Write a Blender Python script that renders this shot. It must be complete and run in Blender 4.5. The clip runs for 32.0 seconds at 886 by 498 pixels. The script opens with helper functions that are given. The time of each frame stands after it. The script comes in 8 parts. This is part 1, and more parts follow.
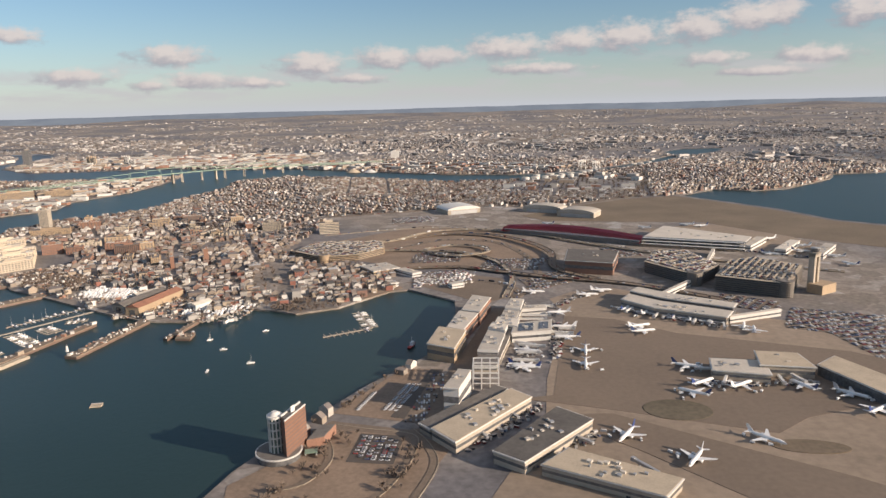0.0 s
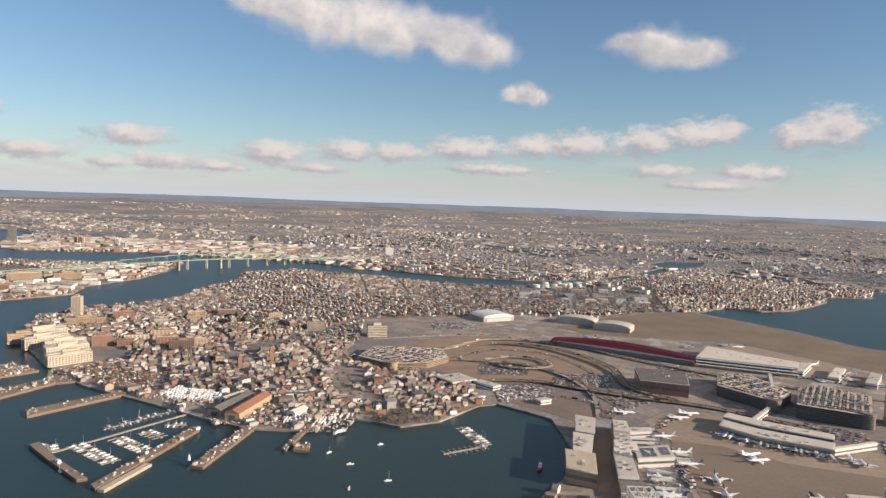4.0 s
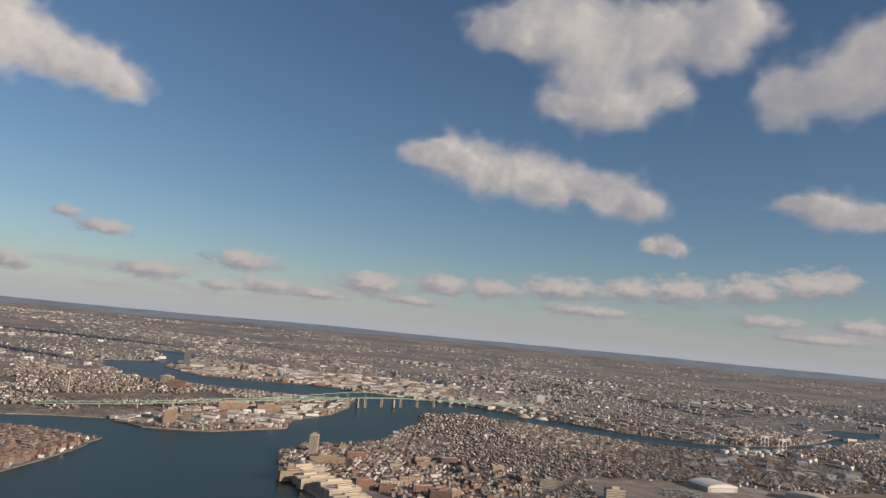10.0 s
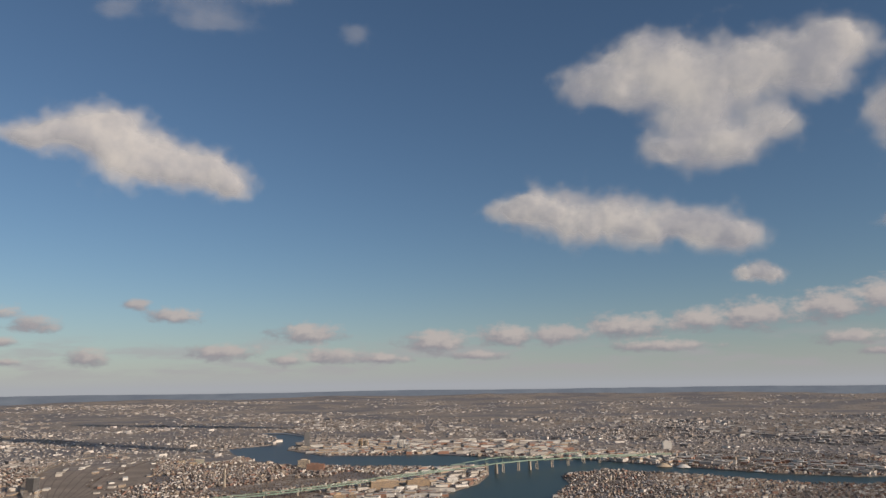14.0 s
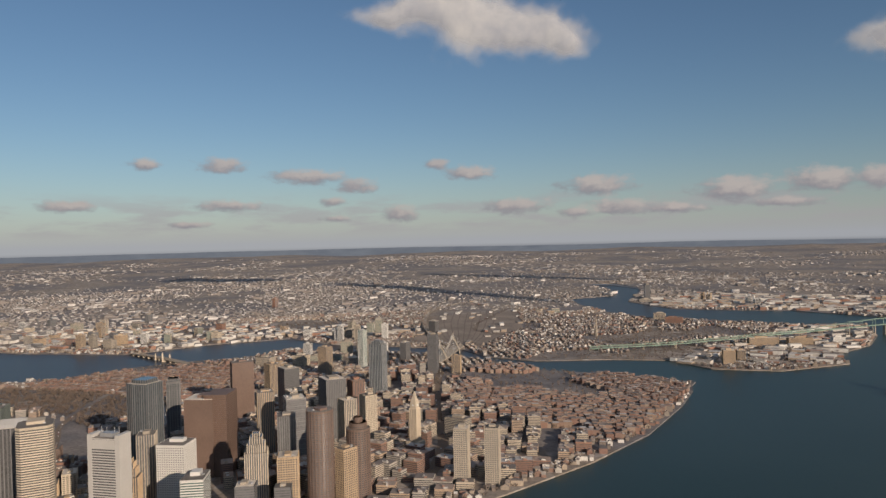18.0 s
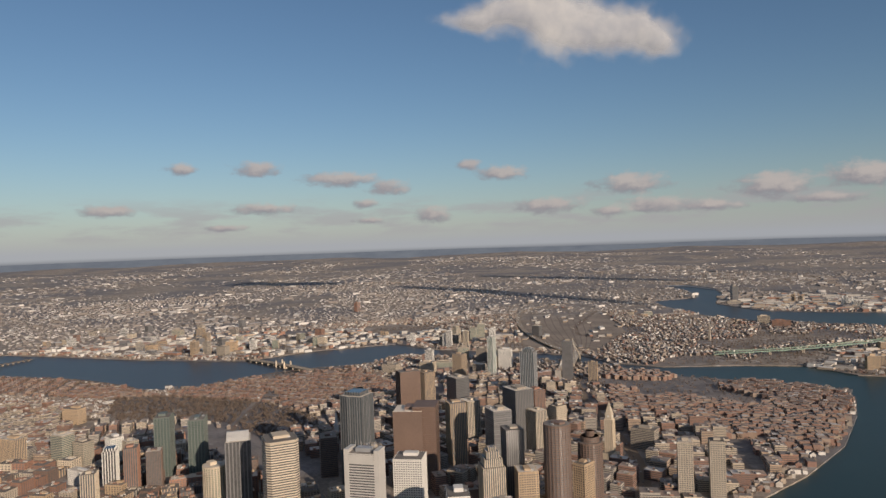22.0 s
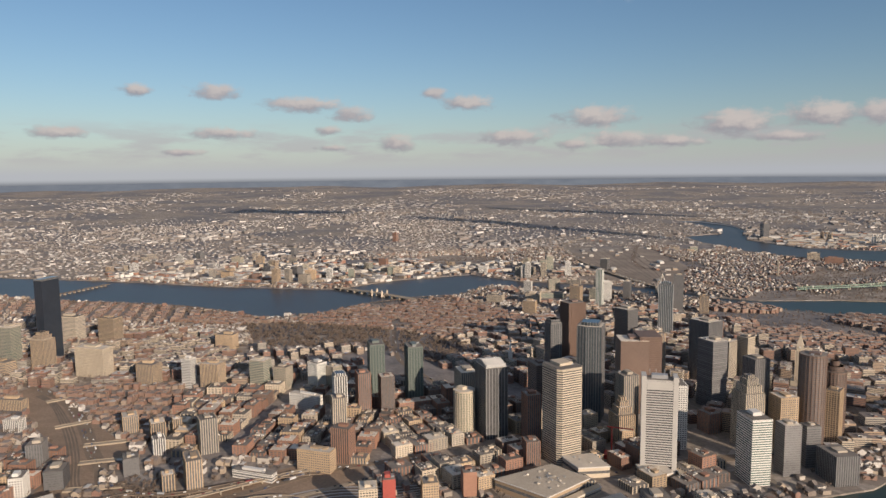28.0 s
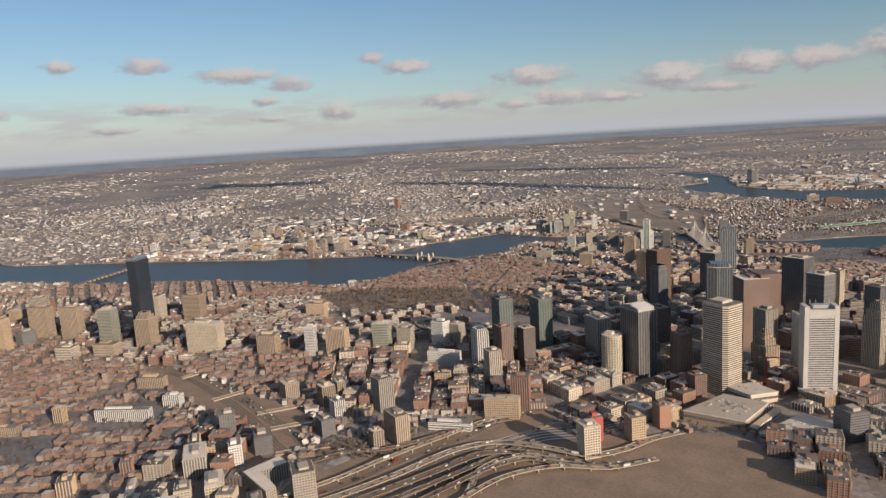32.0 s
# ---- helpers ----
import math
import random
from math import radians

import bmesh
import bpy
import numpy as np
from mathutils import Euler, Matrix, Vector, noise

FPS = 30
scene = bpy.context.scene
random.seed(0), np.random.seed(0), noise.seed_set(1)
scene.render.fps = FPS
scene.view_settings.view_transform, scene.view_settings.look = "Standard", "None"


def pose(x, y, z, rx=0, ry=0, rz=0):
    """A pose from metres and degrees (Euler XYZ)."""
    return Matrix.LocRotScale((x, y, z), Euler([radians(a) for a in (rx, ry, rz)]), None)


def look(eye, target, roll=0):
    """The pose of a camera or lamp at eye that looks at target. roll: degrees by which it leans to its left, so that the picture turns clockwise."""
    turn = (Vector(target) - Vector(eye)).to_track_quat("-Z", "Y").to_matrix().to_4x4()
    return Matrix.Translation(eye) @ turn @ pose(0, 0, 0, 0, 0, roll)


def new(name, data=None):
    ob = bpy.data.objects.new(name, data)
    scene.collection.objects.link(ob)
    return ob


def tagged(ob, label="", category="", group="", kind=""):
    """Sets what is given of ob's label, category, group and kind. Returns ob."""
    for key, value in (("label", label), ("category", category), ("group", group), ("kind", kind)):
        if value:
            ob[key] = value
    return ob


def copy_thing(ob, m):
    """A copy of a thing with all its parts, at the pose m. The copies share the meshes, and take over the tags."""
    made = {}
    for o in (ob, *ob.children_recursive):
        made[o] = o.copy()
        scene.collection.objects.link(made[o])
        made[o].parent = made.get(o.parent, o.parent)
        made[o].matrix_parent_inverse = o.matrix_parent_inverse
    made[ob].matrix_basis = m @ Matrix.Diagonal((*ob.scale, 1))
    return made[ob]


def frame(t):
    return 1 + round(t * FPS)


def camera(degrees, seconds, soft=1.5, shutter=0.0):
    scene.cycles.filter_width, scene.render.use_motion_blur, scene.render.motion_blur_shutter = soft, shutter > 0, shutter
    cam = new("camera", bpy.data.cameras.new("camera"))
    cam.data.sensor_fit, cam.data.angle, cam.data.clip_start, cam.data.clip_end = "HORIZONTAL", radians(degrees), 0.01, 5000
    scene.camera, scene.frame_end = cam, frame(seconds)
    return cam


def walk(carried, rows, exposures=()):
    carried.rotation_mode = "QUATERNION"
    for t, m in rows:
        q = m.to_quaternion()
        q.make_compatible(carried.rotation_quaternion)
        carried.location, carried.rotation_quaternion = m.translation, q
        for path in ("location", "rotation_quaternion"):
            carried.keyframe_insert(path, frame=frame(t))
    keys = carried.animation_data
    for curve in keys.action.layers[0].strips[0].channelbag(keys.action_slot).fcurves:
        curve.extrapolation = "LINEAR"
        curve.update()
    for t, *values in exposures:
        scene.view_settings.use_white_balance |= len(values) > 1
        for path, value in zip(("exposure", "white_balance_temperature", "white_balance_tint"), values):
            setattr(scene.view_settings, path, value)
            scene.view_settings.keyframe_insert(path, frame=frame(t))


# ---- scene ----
# The place is laid out at a quarter of its real size: S scene metres for a real metre.
# All sizes and plan places below are real metres (x east, y north) and pass through S.
S = 0.25
cam = camera(64.65, 32.0, soft=1.5)

# seconds, x, y, z, yaw to the left of north, pitch, lean
PATH = [
    (0.0, 1157.3, -746.8, 327.3, 9.18, -11.54, -1.54),
    (0.5, 1126.3, -753.3, 333.0, 9.44, -11.58, -0.95),
    (1.0, 1095.4, -759.9, 338.6, 9.79, -11.49, -1.04),
    (1.5, 1064.3, -766.6, 344.1, 9.90, -11.53, -0.47),
    (2.0, 1033.0, -773.6, 349.4, 10.00, -11.85, 0.32),
    (2.5, 1001.3, -780.8, 354.5, 9.55, -12.08, 0.39),
    (3.0, 969.1, -788.5, 359.4, 8.18, -11.05, -0.37),
    (3.5, 936.4, -796.8, 364.1, 7.08, -7.06, 1.28),
    (5.5, 801.7, -836.4, 380.7, 0.50, -0.02, 0.38),
    (6.0, 768.8, -847.5, 383.8, 1.36, 1.78, 0.64),
    (6.5, 736.4, -859.0, 386.6, 1.93, 3.93, 0.64),
    (7.0, 704.2, -871.0, 389.1, 2.09, 5.59, 0.43),
    (7.5, 672.3, -883.5, 391.3, 2.24, 6.81, 0.92),
    (8.0, 640.4, -896.5, 393.2, 2.72, 7.86, 0.94),
    (8.5, 608.5, -910.0, 395.1, 6.45, 9.28, 2.91),
    (9.0, 576.4, -924.0, 396.9, 9.73, 9.37, 4.13),
    (9.5, 544.1, -938.4, 398.9, 11.66, 8.29, 4.88),
    (10.0, 511.6, -953.0, 401.0, 13.61, 6.75, 5.33),
    (10.5, 478.8, -967.9, 403.4, 14.08, 6.15, 3.75),
    (11.0, 445.8, -983.1, 406.2, 12.73, 6.99, 0.35),
    (11.5, 412.6, -998.9, 409.2, 13.98, 7.33, 0.63),
    (12.0, 379.3, -1015.3, 412.5, 15.10, 8.16, 0.36),
    (12.5, 345.9, -1032.5, 416.1, 15.91, 8.46, 0.34),
    (13.0, 312.3, -1050.4, 419.8, 16.70, 9.07, 0.43),
    (13.5, 278.6, -1069.1, 423.7, 17.36, 10.04, -0.50),
    (15.5, 143.5, -1151.9, 441.1, 21.37, 12.52, 0.37),
    (16.0, 109.4, -1174.2, 445.9, 23.23, 12.28, 1.06),
    (16.2, 95.1, -1183.7, 448.0, 35.01, 9.18, 2.07),
    (16.5, 73.6, -1197.9, 451.0, 37.94, 2.71, 0.12),
    (17.0, 37.7, -1222.2, 456.3, 41.17, 1.93, 0.01),
    (17.5, 3.9, -1247.4, 461.2, 41.32, 0.98, -0.55),
    (18.0, -30.0, -1273.3, 466.0, 41.88, -0.73, -1.32),
    (18.5, -63.9, -1299.6, 470.4, 41.78, -1.51, -2.96),
    (19.0, -97.7, -1326.7, 474.5, 42.29, -1.19, -2.87),
    (19.5, -131.5, -1354.6, 478.4, 42.84, -1.60, -3.19),
    (20.0, -165.2, -1383.4, 482.3, 43.54, -1.71, -3.12),
    (20.5, -198.8, -1412.0, 485.9, 43.55, -1.33, -3.32),
    (21.0, -232.0, -1441.2, 489.1, 43.16, 0.09, -2.95),
    (21.5, -264.8, -1471.0, 492.1, 43.35, 0.17, -2.30),
    (22.0, -297.2, -1501.2, 494.7, 44.54, -0.60, -1.93),
    (22.5, -329.3, -1531.9, 497.1, 46.80, -0.54, 0.44),
    (23.0, -361.0, -1563.3, 499.0, 48.49, -0.93, 1.48),
    (23.5, -393.3, -1594.4, 501.7, 50.12, -2.46, 1.98),
    (24.0, -425.3, -1626.5, 504.2, 50.62, -3.14, 1.36),
    (24.5, -456.9, -1659.6, 506.4, 50.86, -3.70, 0.68),
    (25.0, -488.4, -1693.5, 508.6, 46.42, -4.44, -1.78),
    (25.5, -519.9, -1728.0, 510.4, 43.68, -5.28, -3.08),
    (27.5, -647.2, -1869.7, 515.6, 40.67, -3.73, -1.14),
    (28.0, -680.7, -1905.0, 516.7, 41.63, -6.36, -0.61),
    (28.5, -715.3, -1940.7, 516.7, 42.28, -7.93, -0.06),
    (29.0, -750.2, -1976.4, 516.9, 42.81, -8.93, 0.28),
    (29.5, -785.5, -2012.4, 517.1, 42.89, -10.15, 0.28),
    (30.0, -820.7, -2048.9, 517.4, 43.12, -10.33, -0.42),
    (30.5, -855.8, -2085.8, 517.7, 43.16, -9.50, -0.53),
    (31.0, -890.7, -2123.1, 517.8, 43.08, -9.63, -0.73),
    (31.5, -924.5, -2161.6, 518.6, 42.47, -9.29, -1.20),
    (32.0, -958.2, -2200.4, 519.3, 37.51, -9.32, -3.45),
]

EXPOSURES = [(0.0, 0.52), (3.5, 0.67), (6.0, 0.28), (9.0, 0.05), (13.0, -0.02), (16.0, -0.12), (19.0, -0.14), (23.0, -0.06), (28.0, 0.18), (32.0, 0.26)]


def turned(x, y, z, yaw, pitch, lean):
    a, b, c = radians(yaw), radians(pitch), radians(lean)
    ahead = Vector((-math.sin(a) * math.cos(b), math.cos(a) * math.cos(b), math.sin(b)))
    level = Vector((math.cos(a), math.sin(a), 0))
    above = level.cross(ahead)
    right = math.cos(c) * level + math.sin(c) * above
    up = math.cos(c) * above - math.sin(c) * level
    m = Matrix((right, up, -ahead)).transposed().to_4x4()
    m.translation = Vector((x, y, z)) * S
    return m


walk(cam, [(r[0], turned(*r[1:])) for r in PATH], exposures=EXPOSURES)

# ---- sky, sun ----
SUN_AZ, SUN_EL = 104.0, 17.5
sun = new("sun", bpy.data.lights.new("sun", "SUN"))
sun.data.energy, sun.data.angle, sun.data.color = 5.0, radians(0.6), (1.0, 0.815, 0.645)
sun.matrix_world = look((0, 0, 900), (-math.sin(radians(SUN_AZ)) * 100, -math.cos(radians(SUN_AZ)) * 100, 900 - 100 * math.tan(radians(SUN_EL))))

world = bpy.data.worlds.new("sky")
scene.world = world
world.use_nodes = True
wt = world.node_tree
wt.nodes.clear()


def wm(op, a, b=None, c=None):
    n = wt.nodes.new("ShaderNodeMath")
    n.operation = op
    for i, v in enumerate((a, b, c)):
        if v is None:
            continue
        if isinstance(v, (int, float)):
            n.inputs[i].default_value = v
        else:
            wt.links.new(v, n.inputs[i])
    return n.outputs[0]


sky = wt.nodes.new("ShaderNodeTexSky")
sky.sky_type, sky.sun_disc = "NISHITA", False
sky.sun_elevation, sky.sun_rotation = radians(SUN_EL), radians(SUN_AZ)
sky.air_density, sky.dust_density, sky.ozone_density = 1.0, 0.3, 3.0

# the far fair-weather clouds: degrees east of north, height over the horizon, half width, half height
ROW = [(-19.1, 3.4, 3.2, 1.1), (-13.2, 3.8, 3.0, 1.0), (-9.5, 3.8, 3.0, 0.9), (-4.0, 4.3, 4.2, 1.1), (1.4, 4.6, 3.0, 1.0), (5.4, 4.8, 3.6, 1.3), (10.4, 5.2, 2.8, 1.3), (14.0, 5.7, 3.1, 1.3), (15.9, 5.9, 1.9, 1.2), (-27.7, 2.4, 3.2, 0.7), (-23.6, 2.1, 2.6, 0.5), (11.6, 2.9, 2.4, 0.6), (18.5, 2.9, 3.2, 0.8), (-15.8, 2.3, 3.0, 0.4), (-1.7, 2.7, 4.3, 0.5), (15.2, 1.9, 3.6, 0.4)]
SMALL = [(-59.2, 6.2, 2.1, 0.7), (-52.6, 5.3, 3.4, 0.7), (-48.8, 4.6, 1.8, 0.7), (-39.6, 5.4, 2.2, 0.7), (-29.3, 4.1, 3.1, 1.0), (-35.8, 2.7, 3.1, 0.7), (-58.9, 3.1, 2.9, 0.5), (-70.1, 3.0, 2.1, 0.5), (-45.2, 2.3, 1.6, 0.8), (-50.4, 1.9, 1.4, 0.3), (-64.8, 6.2, 1.3, 0.5), (-42.2, 6.2, 1.1, 0.5), (-30.9, 2.0, 1.6, 0.5), (-50.6, 3.3, 1.4, 0.4), (-61.7, 1.6, 1.7, 0.3)]
LONE = [(23.2, 6.1, 2.8, 1.8), (21.0, 5.6, 2.0, 1.2), (-78.4, 10.4, 1.2, 0.6)]

coord = wt.nodes.new("ShaderNodeTexCoord")
apart3 = wt.nodes.new("ShaderNodeSeparateXYZ")
wt.links.new(coord.outputs["Generated"], apart3.inputs[0])
azimuth = wm("MULTIPLY", wm("ARCTAN2", apart3.outputs[0], apart3.outputs[1]), 57.2958)
height = wm("MULTIPLY", wm("ARCSINE", apart3.outputs[2]), 57.2958)
flat = wt.nodes.new("ShaderNodeCombineXYZ")
wt.links.new(azimuth, flat.inputs[0])
wt.links.new(height, flat.inputs[1])


def wnoise(scale, detail, stretch=1.0):
    m = wt.nodes.new("ShaderNodeVectorMath")
    m.operation = "MULTIPLY"
    m.inputs[1].default_value = (1, stretch, 1)
    wt.links.new(flat.outputs[0], m.inputs[0])
    n = wt.nodes.new("ShaderNodeTexNoise")
    n.inputs["Scale"].default_value, n.inputs["Detail"].default_value, n.inputs["Roughness"].default_value = scale, detail, 0.58
    wt.links.new(m.outputs[0], n.inputs["Vector"])
    return n.outputs["Fac"]


def nearest_cloud(clouds):
    """How far out of the nearest cloud a direction lies (1 is its rim), and the same for the clouds' sunlit upper halves."""
    body = top = None
    for az, el, rx, ry in clouds:
        v = wt.nodes.new("ShaderNodeVectorMath")
        v.operation = "SUBTRACT"
        v.inputs[1].default_value = (az, el, 0)
        wt.links.new(flat.outputs[0], v.inputs[0])
        k = wt.nodes.new("ShaderNodeVectorMath")
        k.operation = "MULTIPLY"
        k.inputs[1].default_value = (1 / rx, 1 / ry, 0)
        wt.links.new(v.outputs[0], k.inputs[0])
        u = wt.nodes.new("ShaderNodeVectorMath")
        u.operation = "SUBTRACT"
        u.inputs[1].default_value = (0.25, 0.55, 0)
        wt.links.new(k.outputs[0], u.inputs[0])
        for which, vec in (("b", k), ("t", u)):
            ln = wt.nodes.new("ShaderNodeVectorMath")
            ln.operation = "LENGTH"
            wt.links.new(vec.outputs[0], ln.inputs[0])
            if which == "b":
                body = ln.outputs["Value"] if body is None else wm("SMOOTH_MIN", body, ln.outputs["Value"], 0.25)
            else:
                top = ln.outputs["Value"] if top is None else wm("SMOOTH_MIN", top, ln.outputs["Value"], 0.25)
    return body, top


def stepped(v, lo, hi):
    n = wt.nodes.new("ShaderNodeMapRange")
    n.interpolation_type = "SMOOTHSTEP"
    n.inputs[1].default_value, n.inputs[2].default_value = lo, hi
    wt.links.new(v, n.inputs[0])
    return n.outputs[0]


def wmix(a, b, fac):
    m = wt.nodes.new("ShaderNodeMix")
    m.data_type = "RGBA"
    for i, v in ((0, fac), (6, a), (7, b)):
        if isinstance(v, tuple):
            m.inputs[i].default_value = (*v, 1)
        elif isinstance(v, (int, float)):
            m.inputs[i].default_value = v
        else:
            wt.links.new(v, m.inputs[i])
    return m.outputs[2]


SKY_STRENGTH = 0.075
scaled_sky = wt.nodes.new("ShaderNodeVectorMath")
scaled_sky.operation = "MULTIPLY"
scaled_sky.inputs[1].default_value = (SKY_STRENGTH * 0.97, SKY_STRENGTH, SKY_STRENGTH * 1.03)
wt.links.new(sky.outputs[0], scaled_sky.inputs[0])
haze = wm("MULTIPLY", wm("EXPONENT", wm("MULTIPLY", wm("MAXIMUM", height, 0.0), -0.40)), 0.88)
colour = wmix(scaled_sky.outputs[0], (0.40, 0.415, 0.46), haze)
low_b, low_t = nearest_cloud(ROW + SMALL + LONE)
n_fine, n_mid = wnoise(0.9, 6), wnoise(0.30, 5, 1.3)
n_low = wnoise(0.75, 5, 1.8)
# an unseen cloud layer above and behind the view, added to brighten the shade
overhead_fill = wm("MULTIPLY", stepped(wnoise(0.045, 6), 0.36, 0.56), stepped(height, 33.0, 44.0))
colour = wmix(colour, (0.55, 0.52, 0.50), wm("MULTIPLY", overhead_fill, 0.5))
streak = wm("MULTIPLY", stepped(wnoise(0.13, 6, 5.0), 0.44, 0.62), wm("MULTIPLY", stepped(height, 0.3, 1.4), wm("SUBTRACT", 1.0, stepped(height, 2.2, 4.6))))
colour = wmix(colour, (0.39, 0.37, 0.39), wm("MULTIPLY", streak, 0.6))
ragged = wm("MULTIPLY", wm("SUBTRACT", n_low, 0.5), 1.7)
mask = wm("SUBTRACT", 1.0, stepped(wm("ADD", low_b, ragged), 0.35, 1.16))
lit = wm("SUBTRACT", 1.0, stepped(wm("ADD", wm("ADD", low_t, wm("MULTIPLY", ragged, 0.9)), wm("MULTIPLY", wm("SUBTRACT", n_fine, 0.5), 0.9)), 0.35, 1.35))
puff = wmix((0.265, 0.252, 0.285), (0.51, 0.455, 0.43), lit)
puff = wmix(puff, (0.36, 0.335, 0.355), wm("MULTIPLY", stepped(n_mid, 0.42, 0.66), 0.3))
colour = wmix(colour, puff, wm("MULTIPLY", mask, 0.92))
colour = wmix(colour, (0.13, 0.14, 0.16), wm("SUBTRACT", 1.0, stepped(height, -0.9, -0.3)))
back = wt.nodes.new("ShaderNodeBackground")
back.inputs[1].default_value = 1.0
wt.links.new(colour, back.inputs[0])
wout = wt.nodes.new("ShaderNodeOutputWorld")
wt.links.new(back.outputs[0], wout.inputs[0])

# ---- materials ----
def material(name, rough=0.8, metal=0.0):
    m = bpy.data.materials.new(name)
    m.use_nodes = True
    b = m.node_tree.nodes["Principled BSDF"]
    b.inputs["Roughness"].default_value, b.inputs["Metallic"].default_value = rough, metal
    return m, m.node_tree, b


def ramp(nt, fac, stops, constant=False):
    r = nt.nodes.new("ShaderNodeValToRGB")
    r.color_ramp.interpolation = "CONSTANT" if constant else "LINEAR"
    while len(r.color_ramp.elements) < len(stops):
        r.color_ramp.elements.new(0.5)
    for e, (p, c) in zip(r.color_ramp.elements, stops):
        e.position, e.color = p, (*c, 1)
    nt.links.new(fac, r.inputs[0])
    return r.outputs[0]


def noise_at(nt, scale, detail=4.0, coord=None, rough=0.55):
    n = nt.nodes.new("ShaderNodeTexNoise")
    n.inputs["Scale"].default_value, n.inputs["Detail"].default_value, n.inputs["Roughness"].default_value = scale, detail, rough
    if coord is not None:
        nt.links.new(coord, n.inputs["Vector"])
    return n.outputs["Fac"]


def mix(nt, a, b, fac, how="MIX"):
    m = nt.nodes.new("ShaderNodeMix")
    m.data_type, m.blend_type = "RGBA", how
    for i, v in ((0, fac), (6, a), (7, b)):
        if isinstance(v, (int, float)):
            m.inputs[i].default_value = v
        elif isinstance(v, tuple):
            m.inputs[i].default_value = (*v, 1)
        else:
            nt.links.new(v, m.inputs[i])
    return m.outputs[2]


def position(nt):
    return nt.nodes.new("ShaderNodeNewGeometry").outputs["Position"]


def speckled(name, base, spread=0.25, rough=0.8, fine=2.0, coarse=0.08, metal=0.0, by_object=0.0, by_island=0.0):
    """A matt surface of one base colour that varies at two sizes, and from object to object or piece to piece."""
    m, nt, b = material(name, rough, metal)
    pos = position(nt)
    dark = tuple(c * (1 - spread) for c in base)
    light = tuple(min(1, c * (1 + spread)) for c in base)
    col = mix(nt, ramp(nt, noise_at(nt, fine, 5, pos), [(0.3, dark), (0.7, light)]), ramp(nt, noise_at(nt, coarse, 3, pos), [(0.35, dark), (0.65, light)]), 0.45)
    for amount, socket in ((by_object, ("ShaderNodeObjectInfo", "Random")), (by_island, ("ShaderNodeNewGeometry", "Random Per Island"))):
        if amount:
            n = nt.nodes.new(socket[0])
            v = ramp(nt, n.outputs[socket[1]], [(0, (1 - amount,) * 3), (1, (1 + amount,) * 3)])
            col = mix(nt, col, v, 1.0, "MULTIPLY")
    nt.links.new(col, b.inputs["Base Color"])
    return m


def palette(name, colours, rough=0.85, spread=0.15):
    """One of several colours for each joined piece, with a fine grain."""
    m, nt, b = material(name, rough)
    g = nt.nodes.new("ShaderNodeNewGeometry")
    pick = ramp(nt, g.outputs["Random Per Island"], [(i / len(colours), c) for i, c in enumerate(colours)], True)
    grain = ramp(nt, noise_at(nt, 1.5, 4, g.outputs["Position"]), [(0.3, (1 - spread,) * 3), (0.7, (1 + spread,) * 3)])
    nt.links.new(mix(nt, pick, grain, 1.0, "MULTIPLY"), b.inputs["Base Color"])
    return m


def ground_material():
    m, nt, b = material("city_ground", 0.95)
    pos = position(nt)
    vor = nt.nodes.new("ShaderNodeTexVoronoi")
    vor.inputs["Scale"].default_value = 1 / (34 * S)
    nt.links.new(pos, vor.inputs["Vector"])
    sep = nt.nodes.new("ShaderNodeSeparateColor")
    nt.links.new(vor.outputs["Color"], sep.inputs[0])
    lots = ramp(nt, sep.outputs[0], [(0, (0.20, 0.17, 0.14)), (0.3, (0.26, 0.22, 0.185)), (0.55, (0.22, 0.185, 0.155)), (0.8, (0.30, 0.265, 0.23)), (0.95, (0.34, 0.315, 0.29))], True)
    wood = ramp(nt, noise_at(nt, 1 / (60 * S), 6, pos), [(0.3, (0.105, 0.10, 0.103)), (0.7, (0.205, 0.19, 0.19))])
    big = ramp(nt, noise_at(nt, 1 / (900 * S), 5, pos), [(0.46, (0, 0, 0)), (0.56, (1, 1, 1))])
    col = mix(nt, lots, wood, big)
    grain = ramp(nt, noise_at(nt, 1 / (9 * S), 4, pos), [(0.3, (0.75,) * 3), (0.7, (1.25,) * 3)])
    nt.links.new(mix(nt, col, grain, 1.0, "MULTIPLY"), b.inputs["Base Color"])
    return m


